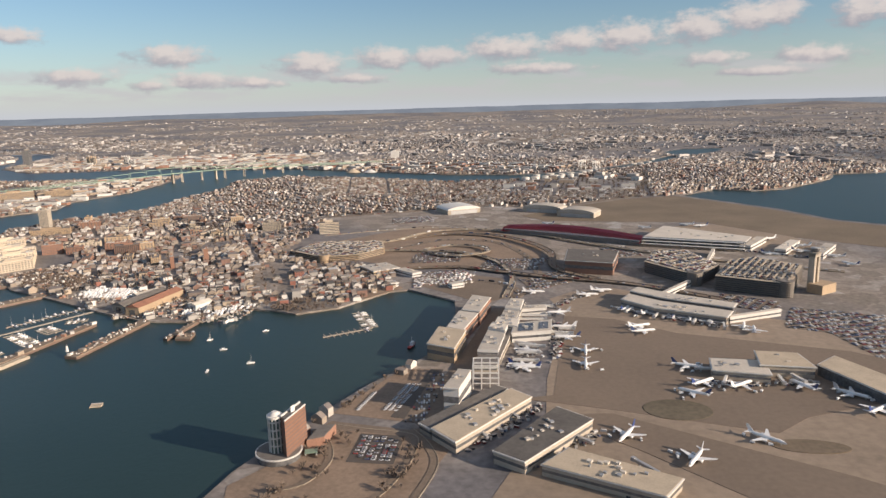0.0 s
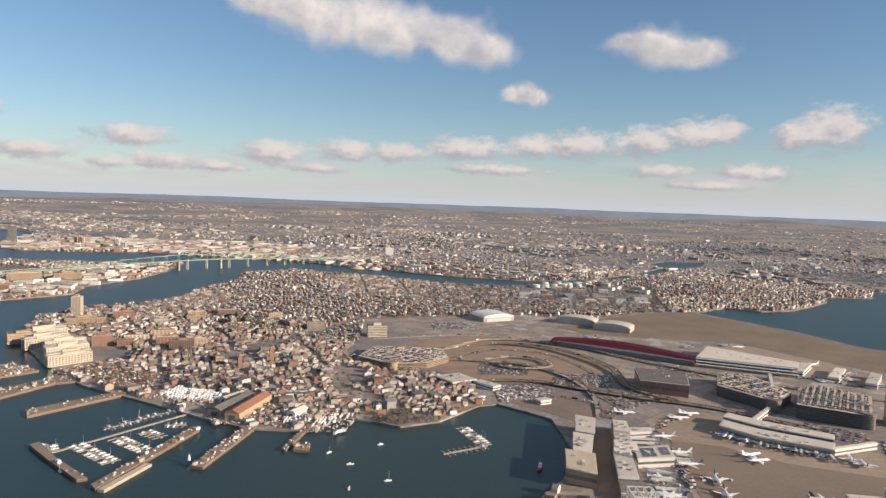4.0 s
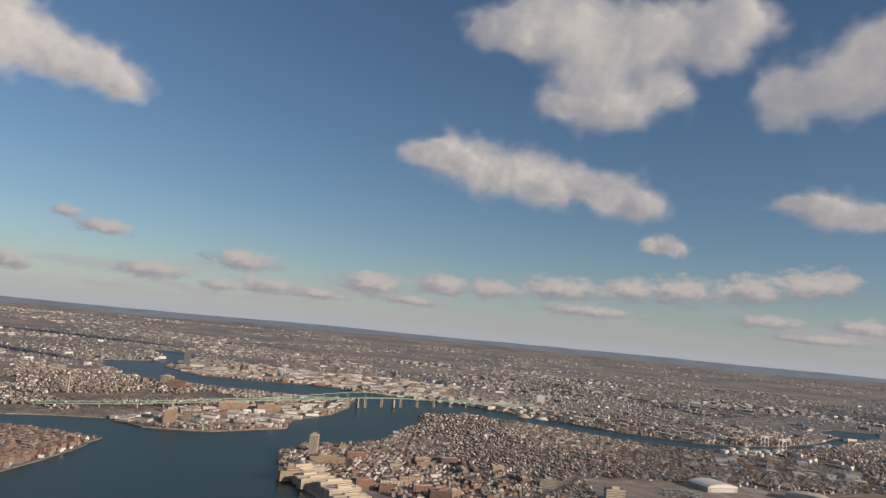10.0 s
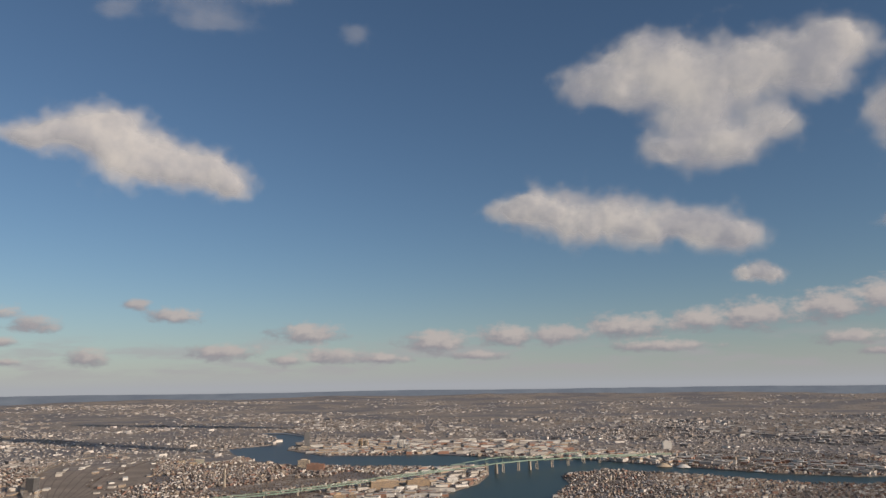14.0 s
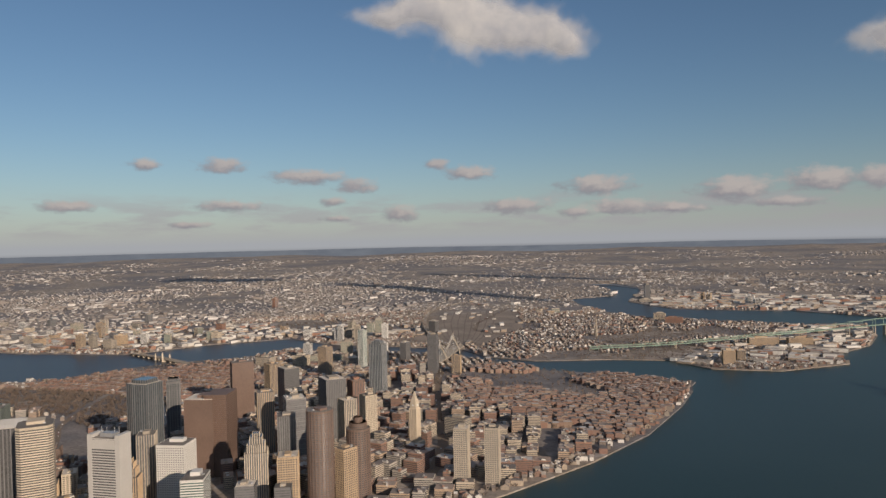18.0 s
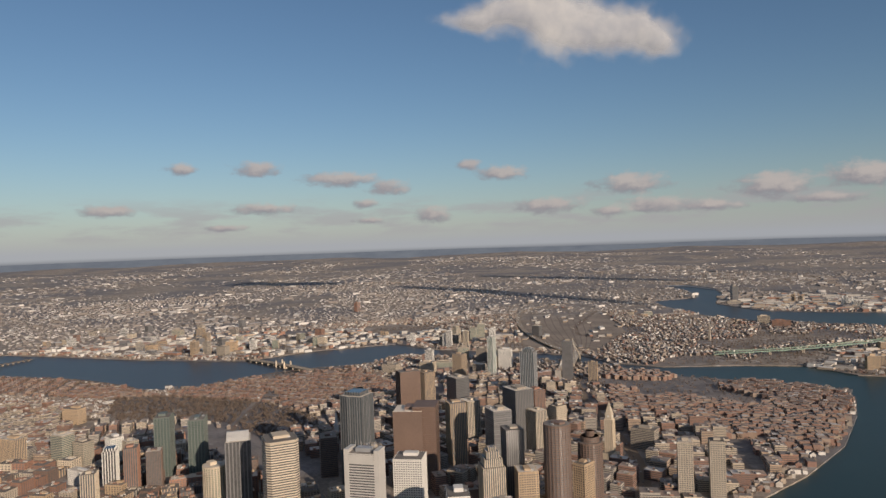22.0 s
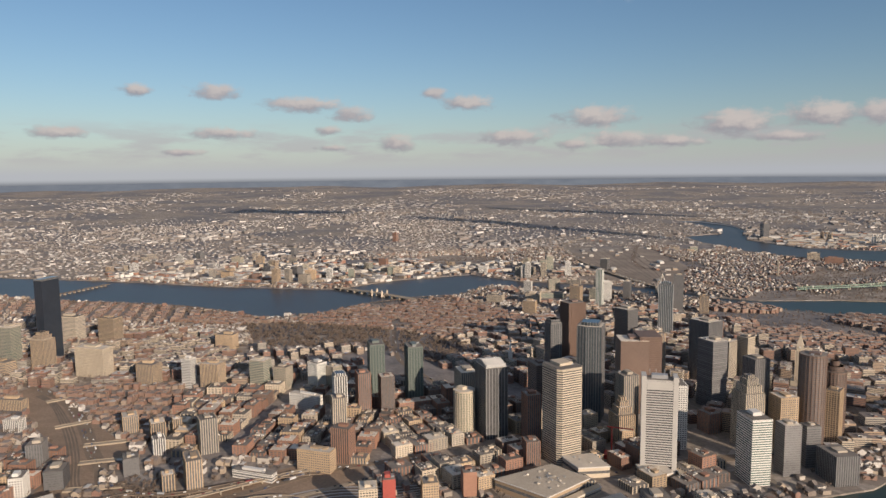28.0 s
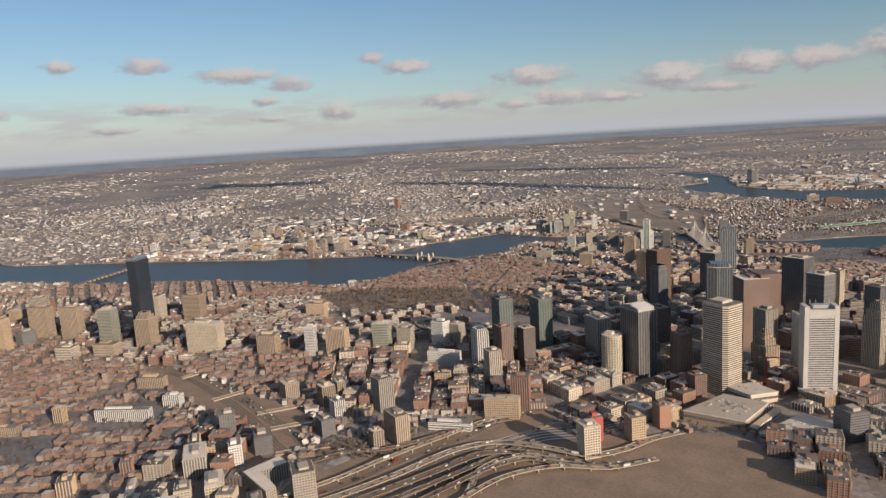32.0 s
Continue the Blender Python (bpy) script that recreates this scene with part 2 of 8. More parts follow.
def water_material():
    m, nt, b = material("harbour_water", 0.34)
    pos = position(nt)
    patches = noise_at(nt, 1 / (700 * S), 4, pos)
    green = ramp(nt, patches, [(0.3, (0.017, 0.037, 0.036)), (0.7, (0.025, 0.047, 0.046))])
    reflected_sky = ramp(nt, patches, [(0.3, (0.036, 0.038, 0.042)), (0.7, (0.046, 0.048, 0.054))])
    # the dammed river west of the town has the sky's grey reflection put into its colour, the salt harbour is green
    xyz = nt.nodes.new("ShaderNodeSeparateXYZ")
    nt.links.new(pos, xyz.inputs[0])
    west = nt.nodes.new("ShaderNodeMapRange")
    west.inputs[1].default_value, west.inputs[2].default_value = -1200 * S, -1900 * S
    nt.links.new(xyz.outputs[0], west.inputs[0])
    col = mix(nt, green, reflected_sky, west.outputs[0])
    nt.links.new(col, b.inputs["Base Color"])
    b.inputs["IOR"].default_value = 1.33
    b.inputs["Specular IOR Level"].default_value = 0.40
    bump = nt.nodes.new("ShaderNodeBump")
    bump.inputs["Strength"].default_value, bump.inputs["Distance"].default_value = 0.35, 0.15
    nt.links.new(noise_at(nt, 1 / (7 * S), 6, pos, 0.65), bump.inputs["Height"])
    nt.links.new(bump.outputs[0], b.inputs["Normal"])
    return m


GROUND, WATER = ground_material(), water_material()
ASPHALT = speckled("asphalt", (0.18, 0.138, 0.102), 0.25, 0.9, 1 / (4 * S), 1 / (80 * S))
APRON = speckled("apron_concrete", (0.27, 0.21, 0.155), 0.26, 0.9, 1 / (10 * S), 1 / (160 * S))
GRASS = speckled("dry_winter_grass", (0.17, 0.13, 0.088), 0.3, 0.95, 1 / (5 * S), 1 / (120 * S))
PARK = speckled("park_earth", (0.12, 0.098, 0.066), 0.35, 0.95, 1 / (6 * S), 1 / (60 * S))
CONCRETE = speckled("concrete", (0.38, 0.33, 0.265), 0.18, 0.85, 1 / (3 * S), 1 / (40 * S), by_object=0.15)
WHITE = speckled("white_paint", (0.62, 0.60, 0.56), 0.08, 0.5, 1 / (3 * S), 1 / (30 * S))
BRICK = speckled("red_brick", (0.27, 0.15, 0.105), 0.2, 0.9, 1 / (2 * S), 1 / (30 * S), by_object=0.2)
STONE = speckled("pale_stone", (0.50, 0.425, 0.325), 0.14, 0.8, 1 / (3 * S), 1 / (40 * S), by_object=0.15)
TAN = speckled("tan_concrete", (0.41, 0.305, 0.20), 0.16, 0.85, 1 / (3 * S), 1 / (40 * S), by_object=0.18)
BROWN = speckled("brown_granite", (0.165, 0.112, 0.088), 0.18, 0.6, 1 / (3 * S), 1 / (40 * S), by_object=0.1)
DARKROOF = speckled("roof_gravel", (0.16, 0.145, 0.13), 0.3, 0.95, 1 / (4 * S), 1 / (25 * S), by_object=0.3)
PALEROOF = speckled("pale_roof_membrane", (0.55, 0.495, 0.42), 0.15, 0.85, 1 / (4 * S), 1 / (30 * S), by_object=0.2)
STEEL = speckled("galvanised_steel", (0.42, 0.42, 0.42), 0.15, 0.5, 1 / (2 * S), 1 / (30 * S), metal=0.5)
GREENSTEEL = speckled("green_bridge_paint", (0.20, 0.28, 0.215), 0.15, 0.6, 1 / (3 * S), 1 / (40 * S))
REDROOF = speckled("red_metal_roof", (0.20, 0.02, 0.04), 0.12, 0.4, 1 / (6 * S), 1 / (60 * S))


def glass_material(name, base, rough=0.15):
    m, nt, b = material(name, rough)
    info = nt.nodes.new("ShaderNodeObjectInfo")
    pos = position(nt)
    col = ramp(nt, noise_at(nt, 1 / (5 * S), 2, pos, 0.8), [(0.35, tuple(c * 0.8 for c in base)), (0.65, tuple(c * 1.3 for c in base))])
    nt.links.new(mix(nt, col, ramp(nt, info.outputs["Random"], [(0, (0.7,) * 3), (1, (1.3,) * 3)]), 1.0, "MULTIPLY"), b.inputs["Base Color"])
    b.inputs["Specular IOR Level"].default_value = 0.8
    return m


GLASS = glass_material("dark_window_glass", (0.115, 0.115, 0.117), 0.22)
DARKFRAME = speckled("dark_metal_cladding", (0.145, 0.142, 0.143), 0.15, 0.5, 1 / (3 * S), 1 / (40 * S), by_object=0.25)
BLUEGLASS = glass_material("blue_curtain_glass", (0.065, 0.08, 0.088), 0.12)
GREENGLASS = glass_material("green_curtain_glass", (0.10, 0.145, 0.13), 0.18)
HOUSEWALL = palette("clapboard_walls", [(0.42, 0.385, 0.34), (0.30, 0.25, 0.20), (0.60, 0.57, 0.53), (0.23, 0.14, 0.11), (0.56, 0.53, 0.49), (0.21, 0.175, 0.15), (0.38, 0.31, 0.24), (0.24, 0.155, 0.12), (0.26, 0.225, 0.19), (0.20, 0.165, 0.14)])
HOUSEROOF = palette("shingle_roofs", [(0.17, 0.15, 0.14), (0.23, 0.195, 0.17), (0.30, 0.265, 0.24), (0.15, 0.135, 0.125), (0.24, 0.20, 0.17), (0.50, 0.48, 0.45), (0.19, 0.165, 0.15), (0.32, 0.285, 0.25), (0.22, 0.18, 0.155), (0.18, 0.155, 0.14)])
ROWROOF = palette("row_house_roofs", [(0.30, 0.24, 0.20), (0.21, 0.18, 0.16), (0.37, 0.30, 0.25), (0.15, 0.135, 0.125), (0.33, 0.25, 0.20), (0.46, 0.43, 0.40), (0.26, 0.195, 0.16), (0.18, 0.155, 0.14), (0.28, 0.235, 0.205)])
ROWBRICK = palette("row_house_brick", [(0.235, 0.145, 0.11), (0.215, 0.13, 0.10), (0.245, 0.165, 0.125), (0.25, 0.18, 0.135), (0.22, 0.145, 0.115), (0.29, 0.225, 0.18)])
SHEDWALL = palette("shed_walls", [(0.50, 0.47, 0.42), (0.36, 0.29, 0.22), (0.62, 0.60, 0.56), (0.30, 0.17, 0.12), (0.45, 0.42, 0.38)])
SHEDROOF = palette("shed_roofs", [(0.55, 0.52, 0.48), (0.30, 0.27, 0.24), (0.58, 0.56, 0.52), (0.20, 0.18, 0.16), (0.42, 0.38, 0.33), (0.34, 0.32, 0.30), (0.24, 0.21, 0.18)])
LOTPAINT = palette("lot_car_paint", [(0.55, 0.55, 0.55), (0.03, 0.03, 0.035), (0.30, 0.31, 0.32), (0.16, 0.03, 0.03), (0.05, 0.07, 0.14), (0.12, 0.12, 0.125), (0.62, 0.61, 0.58), (0.045, 0.045, 0.05), (0.20, 0.18, 0.15)], 0.35)

# ---- building helpers ----
from mathutils.geometry import tessellate_polygon


def part(name, bm, mat, parent=None, label="", kind=""):
    """Links a bmesh, whose vertices are real metres, as one mesh object."""
    me = bpy.data.meshes.new(name)
    bm.to_mesh(me)
    bm.free()
    for m in mat if isinstance(mat, (list, tuple)) else [mat]:
        me.materials.append(m)
    me.transform(Matrix.Scale(S, 4))
    ob = new(name, me)
    if parent is not None:
        ob.parent = parent
    return tagged(ob, label, kind=kind)


def thing(name, x, y, z=0.0, turn=0.0, label="", category="", group="", kind=""):
    """An Empty at the base of a thing, in real metres and degrees."""
    ob = new(name)
    ob.empty_display_size = 1
    ob.matrix_world = pose(x * S, y * S, z * S, 0, 0, turn)
    return tagged(ob, label, category, group, kind)


def box(bm, x, y, z, w, d, h, turn=0.0, taper=1.0, mat=0, bottom=False):
    """A box that stands at z, centred on x, y."""
    c, s = math.cos(radians(turn)), math.sin(radians(turn))
    vs = []
    for zz, k in ((z, 1.0), (z + h, taper)):
        for sx, sy in ((-1, -1), (1, -1), (1, 1), (-1, 1)):
            u, v = sx * w / 2 * k, sy * d / 2 * k
            vs.append(bm.verts.new((x + c * u - s * v, y + s * u + c * v, zz)))
    fs = [(4, 5, 6, 7), (0, 1, 5, 4), (1, 2, 6, 5), (2, 3, 7, 6), (3, 0, 4, 7)] + ([(3, 2, 1, 0)] if bottom else [])
    for f in fs:
        bm.faces.new([vs[i] for i in f]).material_index = mat
    return bm


def prism(bm, ring, z, h, mat=0, top=None, taper=1.0):
    """An upright prism over a ring of (x, y), counter-clockwise."""
    cx, cy = sum(p[0] for p in ring) / len(ring), sum(p[1] for p in ring) / len(ring)
    lo = [bm.verts.new((x, y, z)) for x, y in ring]
    hi = [bm.verts.new((cx + (x - cx) * taper, cy + (y - cy) * taper, z + h)) for x, y in ring]
    n = len(ring)
    for i in range(n):
        bm.faces.new((lo[i], lo[(i + 1) % n], hi[(i + 1) % n], hi[i])).material_index = mat
    bm.faces.new(hi).material_index = mat if top is None else top
    return bm


def circle(r, n=20, x=0.0, y=0.0, start=0.0):
    return [(x + r * math.cos(start + 2 * math.pi * i / n), y + r * math.sin(start + 2 * math.pi * i / n)) for i in range(n)]


def sheet(name, poly, z, mat, label="", kind="structure", parent=None):
    """A flat paved or planted area as a thin slab."""
    bm = bmesh.new()
    a = sum(x0 * y1 - x1 * y0 for (x0, y0), (x1, y1) in zip(poly, poly[1:] + poly[:1]))
    ring = poly if a > 0 else poly[::-1]
    lo, hi = [bm.verts.new((x, y, z - 0.6)) for x, y in ring], [bm.verts.new((x, y, z)) for x, y in ring]
    for i in range(len(ring)):
        bm.faces.new((lo[i - 1], lo[i], hi[i], hi[i - 1]))
    for tri in tessellate_polygon([[Vector((x, y, 0)) for x, y in ring]]):
        f = bm.faces.new([hi[i] for i in tri])
        f.normal_update()
        if f.normal.z < 0:
            f.normal_flip()
    return part(name, bm, mat, parent, label, kind)


def inside(poly, x, y):
    """Which of the points x, y (arrays) lie in the polygon."""
    hit = np.zeros(np.shape(x), bool)
    for (x0, y0), (x1, y1) in zip(poly, poly[1:] + poly[:1]):
        cross = (y0 > y) != (y1 > y)
        hit ^= cross & (x < (x1 - x0) * (y - y0) / ((y1 - y0) or 1e-9) + x0)
    return hit


# ---- land and water ----
INNER_HARBOUR = [(-3000, -3600), (1500, -3600), (2600, -2600), (1900, -1500), (1300, -640), (1000, -420), (855, -260), (864, -190), (890, -100), (935, 20), (985, 120), (1020, 210), (990, 400), (895, 470), (862, 452), (800, 345), (740, 305), (690, 322), (640, 330), (600, 252), (503, 248), (400, 290), (255, 360), (120, 420),
                 (-60, 560), (-200, 700), (-330, 860), (-430, 1060), (-430, 1200), (-330, 1290), (-240, 1480), (-265, 1800), (-250, 2080), (-330, 2330), (-150, 2600), (245, 2500), (660, 2300), (960, 2310), (1250, 2560), (1480, 2820), (1740, 3200), (1900, 3560)]
HARBOUR_WEST = [(1820, 3600), (1640, 3240), (1400, 2900), (1180, 2680), (940, 2590), (605, 2640), (145, 2850), (-330, 3080), (-780, 3080), (-1275, 3200), (-1590, 3070), (-1930, 2990), (-2150, 3140), (-2370, 3290), (-2500, 3640), (-2640, 4060), (-2900, 4500), (-3300, 4800), (-3500, 4700), (-3000, 4200), (-2700, 3700), (-2850, 3300), (-2560, 2950), (-2150, 2600), (-1810, 2420), (-1470, 2510), (-1020, 2530), (-780, 2700), (-670, 2300), (-640, 2000),
                (-690, 1700), (-610, 1500), (-760, 1230), (-960, 1140), (-1150, 1220), (-1330, 1120), (-1550, 930), (-1760, 900), (-1950, 980), (-2250, 900), (-2600, 760), (-2890, 780), (-3060, 420), (-3085, 80), (-3258, -40), (-3556, -200), (-4143, -460), (-4741, -770), (-5300, -800), (-6200, -500), (-6200, -800), (-5300, -1080), (-4723, -1060), (-4325, -1025), (-3768, -830),
                (-3282, -590), (-3021, -530), (-2790, -490), (-2727, -330), (-2700, -80), (-2605, 110), (-2560, 280), (-2600, 560), (-2250, 740), (-1950, 830), (-1760, 840), (-1570, 825), (-1420, 795), (-1260, 840), (-1180, 835), (-1170, 870), (-1120, 875), (-1110, 840), (-1010, 850), (-985, 890), (-915, 895), (-905, 840), (-870, 760), (-820, 560), (-770, 260), (-770, 0), (-800, -250), (-840, -480), (-880, -640), (-960, -760), (-930, -800), (-700, -760), (-200, -900), (200, -1150), (-400, -1700), (-1500, -2300)]
HARBOUR = INNER_HARBOUR + HARBOUR_WEST
EAST_BAY = [(1588, 1780), (1724, 1600), (1823, 1454), (1904, 1260), (2200, 1000), (2700, 300), (4200, 300), (4200, 2900), (2700, 2800), (2560, 2520), (2340, 2470), (2260, 2290), (2137, 2130), (1990, 1960), (1857, 1900), (1734, 1950)]
MYSTIC_LAKE = [(1880, 3700), (1960, 3650), (2180, 3950), (2300, 4300), (2000, 4250), (1850, 4000)]
WATERS = [HARBOUR, EAST_BAY, MYSTIC_LAKE]
CENTRE, REACH = (200.0, -1400.0), 18300.0


def hills(x, y):
    """Height of the ground: level by the sea, wooded rises far inland."""
    r = math.hypot(x - CENTRE[0], y - CENTRE[1])
    rise = max(0.0, min(1.0, (r - 9000) / 8600)) ** 1.6
    bumps = noise.noise((x / 2600, y / 2600, 1.7)) * 0.6 + noise.noise((x / 900, y / 900, 5.2)) * 0.22
    return rise * (150 + 110 * bumps) + max(0.0, min(1.0, (r - 5500) / 4000)) * 22 * (1 + bumps * 1.5)


def in_water(x, y):
    x, y = np.asarray(x, float), np.asarray(y, float)
    hit = np.zeros(x.shape, bool)
    for w in WATERS:
        hit |= inside(w, x, y)
    return hit


def lay_land():
    from mathutils.geometry import delaunay_2d_cdt
    pts, edges = [], []
    for w in WATERS:
        k = len(pts)
        pts += [Vector(p) for p in w]
        edges += [(k + i, k + (i + 1) % len(w)) for i in range(len(w))]
    shore = len(pts)
    for r in [3000, 4500, 6000, 7500, 9000] + [10000 + 650 * i for i in range(12)] + [REACH]:
        n = 36 if r < 9000 else 110
        for i in range(n):
            a = 2 * math.pi * (i + (r // 7) % 2 * 0.5) / n
            p = (CENTRE[0] + r * math.cos(a), CENTRE[1] + r * math.sin(a))
            pts.append(Vector(p))
    verts, _, faces, *_ = delaunay_2d_cdt(pts, edges, [], 0, 0.01)
    xy = np.array([tuple(v) for v in verts])
    mids = np.array([xy[list(f)].mean(0) for f in faces])
    wet = in_water(mids[:, 0], mids[:, 1])
    for name, mask, mat, z in (("ground", ~wet, GROUND, None), ("water", wet, WATER, -3.0)):
        used = sorted({i for f, k in zip(faces, mask) if k for i in f})
        at = {v: i for i, v in enumerate(used)}
        bm = bmesh.new()
        vs = [bm.verts.new((xy[v][0], xy[v][1], hills(*xy[v]) if z is None else z)) for v in used]
        for f, k in zip(faces, mask):
            if k:
                fc = bm.faces.new([vs[at[i]] for i in f])
                fc.normal_update()
                if fc.normal.z < 0:
                    fc.normal_flip()
        if z is None:
            rim = [e for e in bm.edges if e.is_boundary and all(math.hypot(v.co.x - CENTRE[0], v.co.y - CENTRE[1]) < REACH - 500 for v in e.verts)]
            got = bmesh.ops.extrude_edge_only(bm, edges=rim)
            for v in got["geom"]:
                if isinstance(v, bmesh.types.BMVert):
                    v.co.z -= 5.0
            part("ground", bm, mat, kind="structure")
        else:
            part("water", bm, mat, kind="structure")


lay_land()


def far_ridge():
    """The last ridge on the skyline, a plain backdrop beyond the hills; its haze blue is painted in as a glow."""
    m = bpy.data.materials.new("haze_blue_ridge")
    m.use_nodes = True
    nt, b = m.node_tree, m.node_tree.nodes["Principled BSDF"]
    pos = position(nt)
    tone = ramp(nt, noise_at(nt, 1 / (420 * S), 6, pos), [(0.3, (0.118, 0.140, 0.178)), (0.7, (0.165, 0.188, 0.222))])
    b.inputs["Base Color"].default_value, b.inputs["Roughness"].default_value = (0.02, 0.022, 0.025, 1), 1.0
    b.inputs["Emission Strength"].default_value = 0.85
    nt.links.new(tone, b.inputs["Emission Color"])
    bm = bmesh.new()
    rows = []
    for i in range(181):
        a = radians(-100 + 150 * i / 180)
        x, y = CENTRE[0] + REACH * math.sin(a), CENTRE[1] + REACH * math.cos(a)
        top = 292 + 26 * noise.noise((i / 11, 0.4, 2.0)) + 9 * noise.noise((i / 2.3, 7.7, 2.0))
        rows.append([bm.verts.new((CENTRE[0] + (x - CENTRE[0]) * k, CENTRE[1] + (y - CENTRE[1]) * k, z)) for k, z in ((0.955, 60), (0.985, 215), (1.0, top), (1.01, 40))])
    for r0, r1 in zip(rows, rows[1:]):
        for j in range(3):
            bm.faces.new((r0[j], r1[j], r1[j + 1], r0[j + 1]))
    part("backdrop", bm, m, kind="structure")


far_ridge()

# ---- the near clouds ----
# middle, turn, and puffs (across, up, half width, half height)
CLOUD_A = (481, 2174, 1722, 2, [(-609, 147, 162, 109), (-354, 192, 182, 150), (-136, 123, 212, 237), (-97, -126, 222, 228), (50, -271, 154, 109), (-220, -265, 130, 81), (151, 71, 203, 193), (353, 143, 202, 162), (554, 159, 159, 132), (237, -186, 115, 97), (457, -5, 128, 126), (-451, 34, 147, 101)])
CLOUD_B = (1512, 2010, 1575, -18, [(36, 125, 191, 141), (197, 68, 149, 142), (-47, 12, 192, 189), (136, -20, 186, 137), (-243, -79, 183, 140), (-380, -53, 113, 160), (252, -57, 102, 99)])
CLOUD_C = (-75, 4134, 1581, 7, [(-861, 138, 213, 114), (-647, 142, 238, 181), (-341, 40, 346, 236), (42, -8, 320, 207), (339, -54, 276, 159), (613, -100, 234, 177), (823, -151, 166, 121)])
CLOUD_D = (1773, 3413, 1297, -15, [(-238, 38, 151, 69), (-80, 35, 156, 121), (86, -35, 213, 104), (219, -36, 131, 88)])
CLOUD_E = (-2723, 2064, 1785, 44, [(-411, 68, 155, 118), (-224, 104, 209, 163), (-52, 85, 226, 217), (33, -85, 259, 160), (286, -51, 220, 149), (477, -59, 191, 160), (586, -139, 130, 100), (-567, 55, 182, 88)])
CLOUD_F = (1021, 6061, 1415, -4, [(-126, -1, 145, 87), (7, 32, 155, 112), (117, -30, 121, 74)])
CLOUD_H = (-886, 443, 1480, 32, [(-107, 43, 148, 92), (-37, -48, 131, 40), (106, 84, 101, 68), (348, -48, 57, 37), (-294, -29, 64, 39)])


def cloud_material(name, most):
    """Vapour that thins out towards the rim of its cloud; its sunlit brightness is put in as a glow."""
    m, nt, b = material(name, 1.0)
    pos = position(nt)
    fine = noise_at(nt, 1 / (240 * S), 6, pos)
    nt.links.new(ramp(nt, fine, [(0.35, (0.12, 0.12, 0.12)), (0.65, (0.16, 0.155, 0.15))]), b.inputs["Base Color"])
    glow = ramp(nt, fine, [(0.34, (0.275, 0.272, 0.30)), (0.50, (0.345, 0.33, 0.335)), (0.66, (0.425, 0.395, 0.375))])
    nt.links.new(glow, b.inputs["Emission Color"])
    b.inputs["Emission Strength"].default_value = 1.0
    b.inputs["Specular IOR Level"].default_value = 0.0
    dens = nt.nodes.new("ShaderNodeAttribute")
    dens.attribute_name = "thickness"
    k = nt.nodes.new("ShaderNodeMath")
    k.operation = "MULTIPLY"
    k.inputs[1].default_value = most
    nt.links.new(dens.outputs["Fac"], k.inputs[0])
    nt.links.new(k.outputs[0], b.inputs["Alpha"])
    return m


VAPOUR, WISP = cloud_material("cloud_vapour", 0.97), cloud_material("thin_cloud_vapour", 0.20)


def cloud(x, y, z, turn, puffs, mat, label, seed):
    """A heap of puffs merged into one billowing body, thick in the middle and feathered at the rim."""
    u0, u1 = min(p[0] - p[2] for p in puffs), max(p[0] + p[2] for p in puffs)
    v0, v1 = min(p[1] - p[3] for p in puffs), max(p[1] + p[3] for p in puffs)
    mu, mv = (u1 - u0) * 0.16, (v1 - v0) * 0.22
    u0, u1, v0, v1 = u0 - mu, u1 + mu, v0 - mv, v1 + mv
    size = math.sqrt(sum(p[2] * p[3] for p in puffs) / len(puffs))
    step = size / 11
    nu, nv = int((u1 - u0) / step), int((v1 - v0) / step)
    front, back, dens = [], [], []
    for j in range(nv + 1):
        for i in range(nu + 1):
            u, v = u0 + (u1 - u0) * i / nu, v0 + (v1 - v0) * j / nv
            q = Vector((u / size, v / size, seed))
            wu = u + size * (0.30 * noise.fractal(q * 0.8, 1.0, 2.1, 4) + 0.06 * noise.noise(q * 3.1))
            wv = v + size * (0.26 * noise.fractal(q * 0.8 + Vector((7, 3, 1)), 1.0, 2.1, 4))
            tot = 0.0
            for pu, pv, ru, rv in puffs:
                d2 = ((wu - pu) / ru) ** 2 + ((wv - pv) / (rv * (1.0 if wv > pv else 0.86))) ** 2
                tot += math.exp(-1.25 * d2)
            fray = 0.20 * noise.fractal(q * 1.7 + Vector((0, 0, 9)), 0.75, 2.2, 6)
            k = max(0.0, min(1.0, (tot + fray - 0.16) / 1.25))
            k = k * k * (3 - 2 * k)
            billow = noise.fractal(q * 0.8, 1.1, 2.0, 4)
            deep = size * (0.34 * k * min(tot, 1.7) ** 0.6 + 0.06 * k * billow)
            front.append((u, -deep, v))
            back.append((u, 0.6 * deep + 1.0, v))
            dens.append(k)
    me = bpy.data.meshes.new("cloud")
    n = nu + 1
    faces = []
    for j in range(nv):
        for i in range(nu):
            a = j * n + i
            if max(dens[a], dens[a + 1], dens[a + n], dens[a + n + 1]) > 0.002:
                faces.append((a, a + 1, a + n + 1, a + n))
    off = len(front)
    faces += [tuple(off + i for i in reversed(f)) for f in faces]
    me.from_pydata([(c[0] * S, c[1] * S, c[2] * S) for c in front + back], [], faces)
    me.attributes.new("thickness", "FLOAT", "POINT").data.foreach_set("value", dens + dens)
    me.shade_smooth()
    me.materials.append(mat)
    ob = tagged(new("cloud", me), label, "cloud", kind="structure")
    ob.matrix_world = pose(x * S, y * S, z * S, 0, 0, turn)
    return ob


